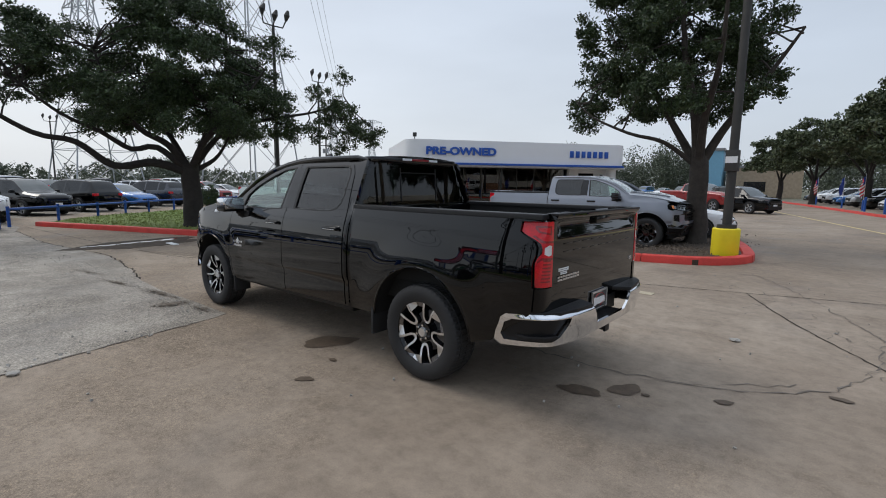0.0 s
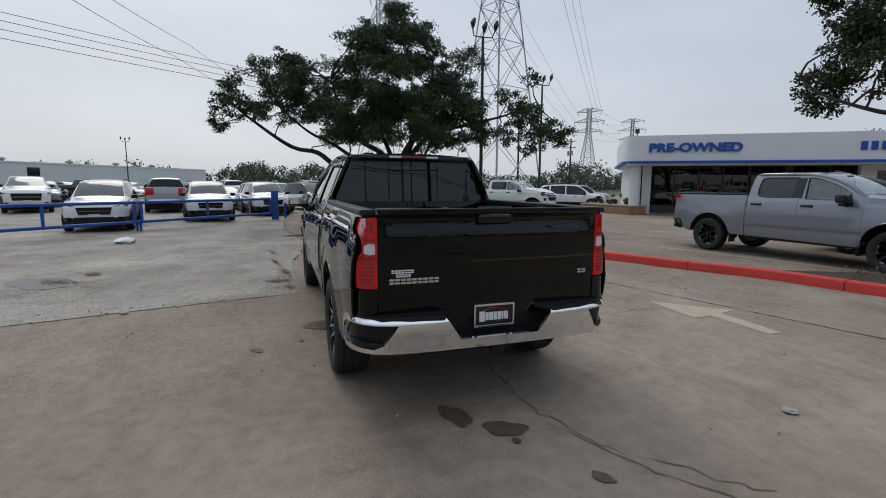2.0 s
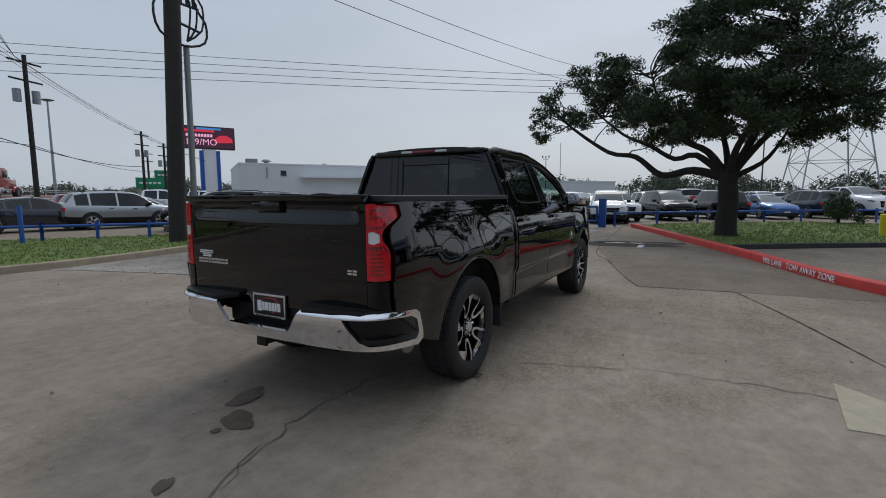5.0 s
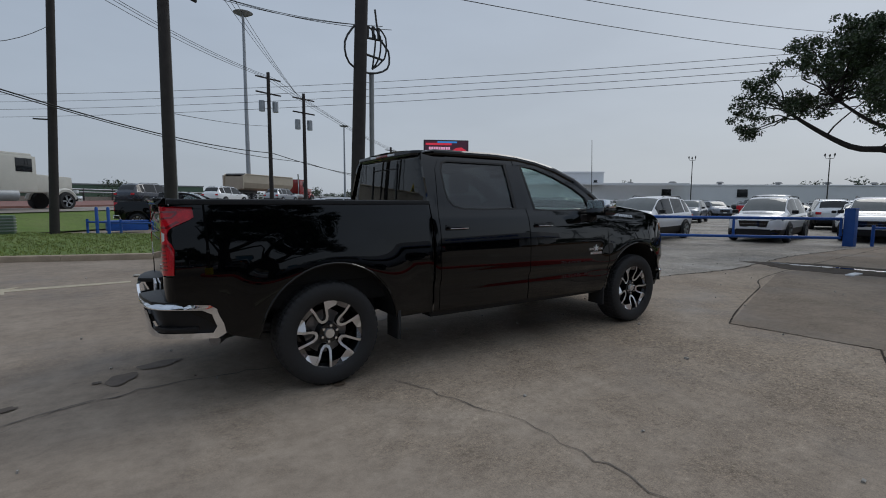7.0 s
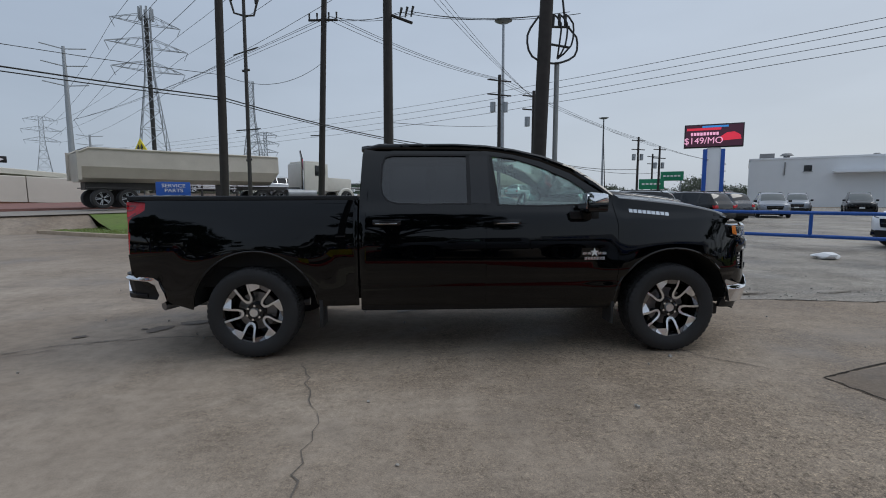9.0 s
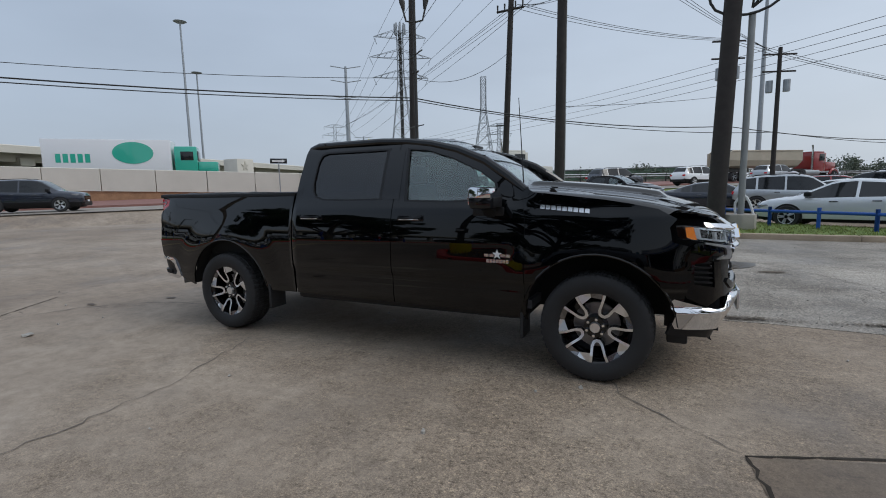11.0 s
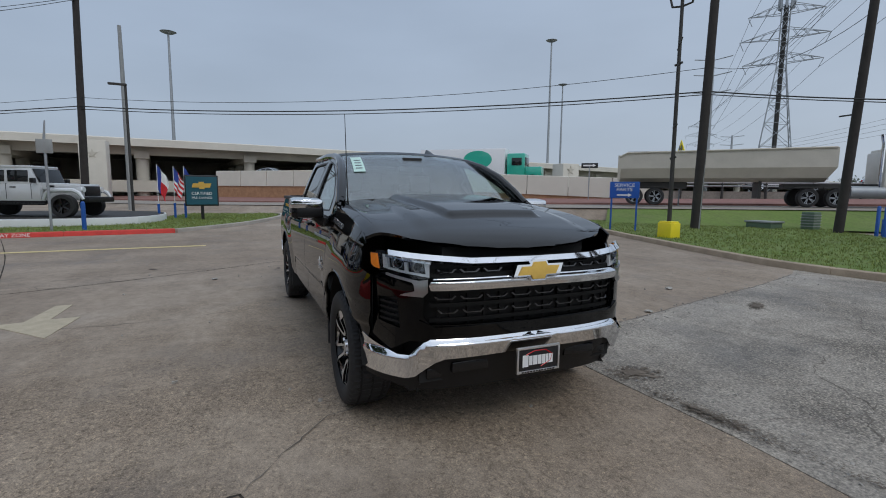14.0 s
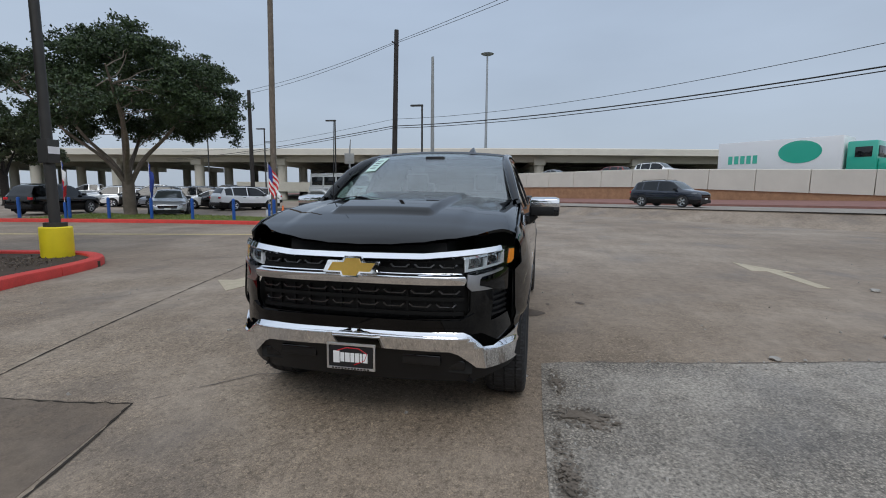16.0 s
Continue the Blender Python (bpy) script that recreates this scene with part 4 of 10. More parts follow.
panel("windscreen", truck, "screen_glass", [(-1, 0), (1, 0), (1, 1), (-1, 1)], screen, du=0.1, dv=0.1, thick=0.005, out=(1, 0, 1), label="clear windscreen").visible_shadow = False
panel("windscreen_band", truck, "gloss_black", [(-1, 0.94), (1, 0.94), (1, 1), (-1, 1)], lambda u, v: tuple(Vector(screen(u, v)) + Vector((0.002, 0, 0.004))), du=0.2, dv=0.1, thick=0.003, out=(1, 0, 1))
panel("windscreen_edge", truck, "gloss_black", [(-1, 0), (1, 0), (1, 0.045), (-1, 0.045)], lambda u, v: tuple(Vector(screen(u, v)) + Vector((0.002, 0, 0.004))), du=0.2, dv=0.1, thick=0.003, out=(1, 0, 1))
panel("window_sticker", truck, "sticker_green", [(-0.86, 0.52), (-0.72, 0.52), (-0.72, 0.86), (-0.86, 0.86)], lambda u, v: tuple(Vector(screen(u, v)) + Vector((0.003, 0, 0.005))), thick=0.002, out=(1, 0, 1), label="pale green price sticker")
for k in range(4):
    panel("print_bar", truck, "dark_chrome", [(-0.83, 0.58 + 0.06 * k), (-0.75, 0.58 + 0.06 * k), (-0.75, 0.595 + 0.06 * k), (-0.83, 0.595 + 0.06 * k)], lambda u, v: tuple(Vector(screen(u, v)) + Vector((0.005, 0, 0.008))), thick=0.001, out=(1, 0, 1), du=0.5, dv=0.5)


def cab_back(y, z):
    q = abs(y) / lerp_tab([(1.30, 0.93), (1.45, 0.88), (1.62, 0.80), (1.84, 0.70)], z)
    return (0.950 + 0.035 * max(0.0, z - 1.3) / 0.5 - 0.018 * (1 - (y / 0.8) ** 2) + 0.045 * max(0.0, (q - 0.88) / 0.12) ** 2, y, z)


panel("cab_back", truck, "black_paint", [(-0.93, 0.80), (0.93, 0.80), (0.93, 1.30), (0.88, 1.45), (0.80, 1.62), (0.70, 1.84), (0.60, 1.89), (-0.60, 1.89), (-0.70, 1.84), (-0.80, 1.62), (-0.88, 1.45), (-0.93, 1.30)], cab_back, [[(-0.80, 1.43), (0.80, 1.43), (0.645, 1.80), (-0.645, 1.80)]], du=0.03, out=(-1, 0, 0))
panel("rear_window", truck, "rear_glass", [(-0.825, 1.415), (0.825, 1.415), (0.665, 1.815), (-0.665, 1.815)], lambda y, z: (cab_back(y, z)[0] - 0.006, y, z), thick=0.004, out=(-1, 0, 0), label="dark tinted rear window").visible_shadow = False
for y in (-0.27, 0.27):
    part("window_bar", tube_bm([(cab_back(y, z)[0] - 0.009, y, z) for z in (1.44, 1.60, 1.79)], 0.007, 6), "black_plastic", truck)
part("window_bar", tube_bm([(cab_back(y, 1.74)[0] - 0.009, y, 1.74) for y in (-0.27, 0.0, 0.27)], 0.006, 6), "black_plastic", truck)
part("rear_spoiler", prism_bm([(0.925, -0.58), (0.925, 0.58), (0.985, 0.655), (1.08, 0.66), (1.08, -0.66), (0.985, -0.655)], 1.836, 1.893, 0.022), "gloss_black", truck)
for y, w, mat in ((0.0, 0.13, "red_lens_dark"), (0.20, 0.065, "white_lens"), (-0.20, 0.065, "white_lens")):
    part("brake_lamp", box_bm((0.917, y - w, 1.862, 0.935, y + w, 1.886), bevel=0.004), mat, truck, "high brake lamp in red and clear plastic")

# tailgate


def gate_x(y, z):
    x = -1.085 - 0.012 * (1 - (y / 0.8) ** 2)
    x -= 0.030 * sstep(1.375, 1.41, z)
    x += 0.026 * sstep(1.255, 1.345, z) * (1 - sstep(1.36, 1.40, z)) * (1 - sstep(0.70, 0.77, abs(y)))
    x += 0.007 * (1 - sstep(0.915, 0.935, z))
    return x


gate = panel("tailgate", truck, "black_paint", [(-0.80, 0.70), (0.80, 0.70), (0.803, 1.34), (0.815, 1.39), (0.80, 1.425), (-0.80, 1.425), (-0.815, 1.39), (-0.803, 1.34)], lambda y, z: (gate_x(y, z), y, z), [[(-0.125, 1.33), (0.125, 1.33), (0.135, 1.365), (0.125, 1.395), (-0.125, 1.395), (-0.135, 1.365)]], du=0.05, dv=0.02, thick=0.06, out=(-1, 0, 0))
part("handle", box_bm((-1.105, -0.13, 1.335, -1.06, 0.13, 1.392), bevel=0.012), "gloss_black", gate)
part("top_cap", box_bm((-1.12, -0.81, 1.418, -1.02, 0.81, 1.436), bevel=0.006), "black_plastic", gate)
for k in range(9):
    y = 0.60 - 0.15 * k
    bm = box_bm((gate_x(y, 1.17) - 0.004, y - 0.055, 1.155, gate_x(y, 1.17) + 0.01, y + 0.055, 1.162), (gate_x(y, 1.21) - 0.004, y - 0.055, 1.213, gate_x(y, 1.21) + 0.01, y + 0.055, 1.22), bevel=0.0015)
    part("embossed_bar", bm, "black_paint", gate)


def stroke_run(parent, name, y0, y1, z0, z1, count, lift, mat):
    """A run of plain strokes, an upper and a lower bar in each."""
    w = (y0 - y1) / count
    for k in range(count):
        a, b = y0 - w * (k + 0.06), y0 - w * (k + 0.90)
        t = (z1 - z0) * 0.40
        boxes = [(z1 - t, z1, a, b), (z0, z0 + t, a, b)]
        bm = box_bm(*[(gate_x((p + q) / 2, u) - lift, q, u, gate_x((p + q) / 2, u) + 0.004, p, v) for u, v, p, q in boxes])
        part(name, bm, mat, parent, smooth=False)


stroke_run(gate, "name_bar", 0.735, 0.40, 0.953, 0.988, 9, 0.006, "badge_silver")
stroke_run(gate, "decal_bar", 0.72, 0.57, 1.022, 1.044, 7, 0.003, "white_print")
stroke_run(gate, "decal_bar", 0.69, 0.59, 0.997, 1.017, 5, 0.003, "white_print")
stroke_run(gate, "trim_bar", -0.665, -0.742, 0.958, 0.988, 2, 0.005, "badge_silver")
part("bed_floor", box_bm((-1.03, -0.83, 0.78, 0.92, 0.83, 0.82)), "underbody", truck)
part("bed_front", box_bm((0.885, -0.87, 0.80, 0.92, 0.87, 1.41), bevel=0.008), "black_paint", truck)

# tail lamps, wrapped round the corner
for sgn in (1, -1):
    corner, total = bow([(-1.088, 0.808), (-1.086, 0.845), (-1.079, 0.882), (-1.060, 0.914), (-1.030, 0.934), (-0.985, 0.947), (-0.92, 0.958), (-0.83, 0.968)])

    def lamp(s, z, lift=0.0):
        x, y = corner(s)
        x1, y1 = corner(max(0.0, s - 0.02))
        x2, y2 = corner(s + 0.02)
        d = Vector((y1 - y2, x2 - x1)).normalized()
        y -= max(0.0, 0.988 - smooth_tab(BEDSIDE, z)) * sstep(0.86, 0.95, y) if z > 0.95 else 0.0
        return (x + d.x * lift, sgn * (y + d.y * lift), z)

    tl = new("tail_lamp")
    tl.parent = truck
    e = total - 0.005
    lens = [(0, 0.93), (0.152, 0.935), (0.162, 1.10), (0.147, 1.135), (0.119, 1.165), (0.117, 1.195), (0.132, 1.23), (0.167, 1.252), (0.255, 1.292), (0.285, 1.312), (0.280, 1.374), (0, 1.382)]
    rev = [(0.014, 1.152), (0.05, 1.146), (0.098, 1.160), (0.100, 1.205), (0.05, 1.222), (0.014, 1.215)]
    panel("lens", tl, "red_lens", lens, lamp, [rev], du=0.02, dv=0.03, thick=0.012, out=(-1, sgn, 0))
    for k in range(7):
        z = 0.965 + 0.024 * k
        panel("light_guide", tl, "red_lens_dark", [(0.03, z), (0.115 - 0.002 * k, z + 0.002), (0.115 - 0.002 * k, z + 0.012), (0.03, z + 0.010)], lambda s, z: lamp(s, z, 0.003), du=0.03, dv=0.05, thick=0.006, out=(-1, sgn, 0))
    panel("dark_band", tl, "red_lens_dark", [(0.0, 1.236), (0.13, 1.238), (0.20, 1.280), (0.185, 1.288), (0.12, 1.252), (0.0, 1.249)], lambda s, z: lamp(s, z, 0.002), du=0.03, dv=0.05, thick=0.006, out=(-1, sgn, 0))
    panel("dark_band", tl, "red_lens_dark", [(0.0, 1.118), (0.115, 1.122), (0.145, 1.100), (0.15, 1.112), (0.118, 1.138), (0.0, 1.132)], lambda s, z: lamp(s, z, 0.002), du=0.03, dv=0.05, thick=0.006, out=(-1, sgn, 0))
    panel("upper_guide", tl, "red_lens_dark", [(0.03, 1.29), (0.16, 1.305), (0.19, 1.335), (0.19, 1.352), (0.03, 1.352)], lambda s, z: lamp(s, z, 0.002), [[(0.045, 1.303), (0.155, 1.317), (0.175, 1.34), (0.045, 1.34)]], du=0.03, dv=0.05, thick=0.006, out=(-1, sgn, 0))
    panel("bed_corner", truck, "black_paint", [(0, 0.70), (e, 0.70), (e, 0.922), (0, 0.922)], lambda s, z: lamp(s, z, -0.004), du=0.03, dv=0.05, thick=0.02, out=(-1, sgn, 0))
    panel("reverse_lens", tl, "white_lens", rev, lambda s, z: lamp(s, z, -0.003), du=0.02, dv=0.04, thick=0.01, out=(-1, sgn, 0), label="clear reversing lens")
    panel("lamp_surround", tl, "gloss_black", [(0.0, 0.925), (0.175, 0.925), (0.18, 1.12), (0.15, 1.18), (0.185, 1.225), (0.292, 1.28), (0.292, 1.38), (0, 1.385)], lambda s, z: lamp(s, z, -0.014), du=0.02, dv=0.05, thick=0.03, out=(-1, sgn, 0))

# rear bumper
rb, rb_len = bow([(-1.235, 0.0), (-1.232, 0.30), (-1.215, 0.60), (-1.175, 0.80), (-1.10, 0.915), (-0.99, 0.968), (-0.87, 0.985), (-0.74, 0.99)])


def rear_bump(s, z):
    x, y = rb(s)
    x += 0.030 * sstep(0.712, 0.75, z) + 0.030 * (1 - sstep(0.50, 0.70, z))
    return (x, y * (1 - 0.012 * (1 - sstep(0.50, 0.70, z))), z - 0.03 * sstep(0.95, 1.4, abs(s)))


bumper = new("rear_bumper")
bumper.parent = truck
q = rb_len - 0.02
half = [(0.285, 0.588), (0.385, 0.735), (0.90, 0.745), (q - 0.1, 0.745), (q - 0.03, 0.72), (q, 0.62), (q, 0.55), (q - 0.06, 0.515), (0.9, 0.515), (0.3, 0.52)]
pocket = [(0.70, 0.708), (q - 0.12, 0.712), (q - 0.06, 0.685), (q - 0.045, 0.60), (q - 0.08, 0.555), (0.86, 0.545), (0.80, 0.572), (0.73, 0.66)]
panel("chrome_bar", bumper, "chrome", half + [(-s, z) for s, z in half[::-1]], rear_bump, [pocket, [(-s, z) for s, z in pocket]], du=0.03, dv=0.012, thick=0.02, out=(-1, 0, 0), label="chrome bumper bar")
for sg in (1, -1):
    panel("step_pocket", bumper, "black_plastic", [(sg * s, z) for s, z in pocket], lambda s, z: tuple(Vector(rear_bump(s, z)) * 1.0 + Vector((0.035 if abs(s) < 1.0 else 0.01, -0.02 * sg if abs(s) > 0.9 else 0, 0))), du=0.05, dv=0.05, thick=0.05, out=(-1, sg * 0.5, 0))
pad = [(-1.20, -0.62), (-1.16, -0.80), (-1.09, -0.90), (-0.98, -0.955), (-0.80, -0.97), (-0.80, -0.80), (-0.98, -0.80), (-0.98, 0.80), (-0.80, 0.80), (-0.80, 0.97), (-0.98, 0.955), (-1.09, 0.90), (-1.16, 0.80), (-1.20, 0.62), (-1.222, 0.40), (-1.06, 0.30), (-1.06, -0.30), (-1.222, -0.40)]
part("step_pad", prism_bm(pad, 0.722, 0.757, 0.010), "black_plastic", bumper)
for sg in (1, -1):
    part("corner_step", prism_bm([(-1.15, sg * 0.80), (-1.09, sg * 0.90), (-1.00, sg * 0.955), (-0.90, sg * 0.965), (-0.90, sg * 0.86), (-1.03, sg * 0.80)], 0.550, 0.588, 0.010), "black_plastic", bumper, "ribbed black corner step")
part("plate_recess", box_bm((-1.075, -0.42, 0.56, -1.03, 0.42, 0.75), (-1.20, -0.30, 0.555, -1.05, 0.30, 0.575)), "black_plastic", bumper)


def licence(parent, x, z, yaw):
    """A dealer's plate: black, in a silver border, with plain bars for its writing."""
    p = new("licence_plate")
    p.parent = parent
    p.matrix_basis = pose(x, 0, z, 0, 0, yaw)
    part("backing", box_bm((-0.008, -0.145, -0.07, 0.0, 0.145, 0.07), bevel=0.002), "plate_black", p)
    for b in ((-0.152, -0.080, 0.152, -0.066), (-0.152, 0.066, 0.152, 0.080), (-0.152, -0.067, -0.140, 0.067), (0.140, -0.067, 0.152, 0.067)):
        part("border", box_bm((-0.014, b[0], b[1], 0.002, b[2], b[3]), bevel=0.002), "machined_metal", p)
    y = 0.112
    for i, w in enumerate((0.040, 0.024, 0.030, 0.024, 0.024, 0.014, 0.030)):
        z0, z1 = (-0.042, 0.030) if i == 0 else (-0.034, 0.022)
        part("print_bar", box_bm((-0.0105, y - w, z0, -0.008, y, z1)), "white_print", p, smooth=False)
        y -= w + 0.005
    for j in range(12):
        a = 0.12 - 0.02 * j
        part("print_bar", box_bm((-0.016, a - 0.014, -0.077, -0.013, a, -0.069)), "plate_black", p)
    part("print_stripe", tube_bm([(-0.0085, 0.09, 0.030), (-0.0085, 0.03, 0.052), (-0.0085, -0.05, 0.050), (-0.0085, -0.10, 0.020), (-0.0085, -0.085, -0.020), (-0.0085, -0.02, -0.050)], 0.003, 6), "red_lens", p)
    return p


licence(bumper, -1.098, 0.700, 0)
part("hitch_receiver", box_bm((-1.17, -0.035, 0.455, -0.95, 0.035, 0.515), (-1.185, -0.045, 0.447, -1.165, 0.045, 0.523), bevel=0.008), "black_plastic", truck)
part("exhaust_pipe", tube_bm([(0.4, -0.55, 0.42), (-0.55, -0.62, 0.45), (-0.72, -0.78, 0.475), (-0.80, -0.90, 0.465)], 0.042, 12), "exhaust_steel", truck)

# front end
fb, fb_len = bow([(4.70, 0.0), (4.695, 0.35), (4.665, 0.60), (4.60, 0.75), (4.50, 0.86), (4.38, 0.935), (4.28, 0.965)])


def front_bump(s, z, lift=0.0):
    x, y = fb(s)
    top = 0.672 - 0.075 * sstep(0.66, 0.82, abs(s))
    x -= 0.040 * sstep(top - 0.030, top + 0.004, z) + 0.075 * max(0.0, top - 0.03 - z) / 0.2
    d = Vector((1, 0)) if abs(s) < 0.7 else Vector((0.6, math.copysign(0.8, s)))
    return (x + d.x * lift, y + d.y * lift, z)


fbm = new("front_bumper")
fbm.parent = truck
h = [(0, 0.672), (0.66, 0.672), (0.70, 0.655), (0.79, 0.585), (0.86, 0.582), (fb_len - 0.02, 0.660), (fb_len, 0.645), (fb_len, 0.49), (fb_len - 0.03, 0.455), (0.80, 0.435), (0.74, 0.445), (0.63, 0.535), (0.58, 0.555), (0, 0.565)]
panel("chrome_bar", fbm, "chrome", h + [(-s, z) for s, z in h[-2:0:-1]], front_bump, du=0.04, dv=0.02, thick=0.02, out=(1, 0, 0), label="chrome bumper bar")
lo = [(0, 0.325), (0.70, 0.335), (0.92, 0.38), (fb_len - 0.02, 0.40), (fb_len - 0.02, 0.48), (0.75, 0.47), (0.6, 0.58), (0, 0.59)]
panel("lower_valance", fbm, "black_plastic", lo + [(-s, z) for s, z in lo[-2:0:-1]], lambda s, z: front_bump(s, z, -0.035), du=0.06, dv=0.06, thick=0.03, out=(1, 0, 0))
for sg in (1, -1):
    part("tow_pocket", box_bm((4.57, min(sg * 0.28, sg * 0.52), 0.455, 4.615, max(sg * 0.28, sg * 0.52), 0.52), bevel=0.012), "gloss_black", fbm)
    part("fog_pocket", box_bm((4.52, min(sg * 0.56, sg * 0.66), 0.42, 4.562, max(sg * 0.56, sg * 0.66), 0.48), bevel=0.01), "gloss_black", fbm)
part("air_dam", box_bm((4.22, -0.70, 0.27, 4.36, 0.70, 0.38), bevel=0.02), "rubber", truck)
licence(fbm, 4.718, 0.515, 180)

fascia, fas_len = bow([(4.665, 0.0), (4.66, 0.35), (4.63, 0.58), (4.575, 0.72), (4.49, 0.82), (4.40, 0.88), (4.33, 0.915)])


def face(s, z, lift=0.0):
    x, y = fascia(s)
    x -= 0.10 * max(0, z - 0.95) ** 1.3 * 2.2
    d = Vector((1, 0)) if abs(s) < 0.6 else Vector((0.75, math.copysign(0.66, s)))
    return (x + d.x * lift, y + d.y * lift, z)


# painted surround under and beside the grille
g = [(0, 0.66), (0.78, 0.66), (0.90, 0.60), (fas_len, 0.665), (fas_len, 1.0), (0.98, 1.04), (0.74, 1.04), (0.70, 0.96), (0.70, 0.80), (0.66, 0.755), (0, 0.745)]
sv = [(0.84, 0.73), (1.0, 0.76), (1.0, 0.90), (0.86, 0.915)]
panel("front_fascia", truck, "black_paint", g + [(-s, z) for s, z in g[-2:0:-1]], face, [sv, [(-s, z) for s, z in sv]], du=0.05, dv=0.05, thick=0.02, out=(1, 0, 0))
panel("grille_back", truck, "grille_black", [(-0.72, 0.73), (0.72, 0.73), (0.72, 1.13), (-0.72, 1.13)], lambda s, z: face(s, z, -0.06), du=0.1, dv=0.1, thick=0.02, out=(1, 0, 0))
gr = new("grille")
gr.parent = truck
lip = [(-0.66, 0.705), (0.66, 0.705), (0.74, 0.76), (0.72, 0.785), (0.63, 0.745), (-0.63, 0.745), (-0.72, 0.785), (-0.74, 0.76)]
panel("lower_lip", gr, "black_paint", lip, lambda s, z: face(s, z, 0.012), du=0.05, dv=0.02, thick=0.02, out=(1, 0, 0))
mid = [(-0.655, 0.955), (0.655, 0.955), (0.66, 0.985), (0.64, 1.022), (-0.64, 1.022), (-0.66, 0.985)]
panel("middle_bar", gr, "chrome", mid, lambda s, z: face(s, z, 0.012 + 0.020 * sstep(0.94, 1.0, z) - 0.030 * sstep(1.0, 1.022, z)), du=0.05, dv=0.008, thick=0.03, out=(1, 0, 0), label="chrome cross bar")


def top_bar(s, v):
    a = abs(s)
    z = lerp_tab([(0, 1.100), (0.42, 1.104), (0.50, 1.112), (0.75, 1.134), (0.90, 1.146), (0.96, 1.150)], a)
    x, y, _ = face(s, 1.10)
    return (x + 0.016 - 0.030 * v, y, z + 0.029 * v)


panel("top_bar", gr, "chrome", [(-0.93, 0), (0.93, 0), (0.91, 1), (-0.91, 1)], top_bar, du=0.04, dv=0.25, thick=0.02, out=(1, 0, 0), label="chrome bar under the hood edge")
# mesh: rows of short dark bright-edged wings over black slats
for z, row in ((1.058, [(0.20, 0.64)]), (0.905, [(0.0, 0.66)]), (0.825, [(0.0, 0.64)])):
    for sg in (1, -1):
        for a0, a1 in row:
            n = 4 if a0 == 0 else 3
            for k in range(n):
                s0 = a0 + (a1 - a0) * k / n
                s1 = a0 + (a1 - a0) * (k + 1) / n
                w = s1 - s0
                wing = [(sg * (s0 + 0.012), z + 0.010), (sg * (s0 + 0.034), z - 0.008), (sg * (s1 - 0.034), z - 0.008), (sg * (s1 - 0.012), z + 0.010), (sg * (s1 - 0.020), z + 0.013), (sg * (s1 - 0.040), z - 0.003), (sg * (s0 + 0.040), z - 0.003), (sg * (s0 + 0.020), z + 0.013)]
                panel("mesh_wing", gr, "grille_wing", wing, lambda s, zz: face(s, zz, -0.015), du=0.2, dv=0.2, thick=0.015, out=(1, 0, 0))
for z in (0.775, 0.862, 0.94, 1.032, 1.085):
    panel("mesh_slat", gr, "grille_black", [(-0.68, z - 0.012), (0.68, z - 0.012), (0.68, z + 0.012), (-0.68, z + 0.012)], lambda s, zz: face(s, zz, -0.035), du=0.1, dv=0.1, thick=0.02, out=(1, 0, 0))
for k in range(-6, 7):
    s = k * 0.105
    panel("mesh_rib", gr, "grille_black", [(s - 0.008, 0.75), (s + 0.008, 0.75), (s + 0.008, 1.10), (s - 0.008, 1.10)], lambda ss, zz: face(ss, zz, -0.045), du=0.1, dv=0.1, thick=0.015, out=(1, 0, 0))
emb = new("emblem")
emb.parent = truck
for name, mat, gk, lift in (("border", "chrome", 1.03, 0.05), ("field", "gold", 0.84, 0.058)):
    bw, bh, cw, ch = 0.172 * gk, (0.034 if gk > 1 else 0.030) * gk, 0.056 * gk, 0.060 * gk
    o = [(-bw, -bh), (-cw - 0.012, -bh), (-cw, -ch), (cw - 0.015, -ch), (cw, -bh), (bw - 0.03, -bh), (bw, bh), (cw + 0.012, bh), (cw, ch), (-cw + 0.015, ch), (-cw, bh), (-bw + 0.03, bh)]
    panel(name, emb, mat, [(y, 1.052 + z) for y, z in o], lambda s, z: face(s, z, lift), du=0.3, dv=0.3, thick=0.03, out=(1, 0, 0), label="gold badge face" if name == "field" else "")
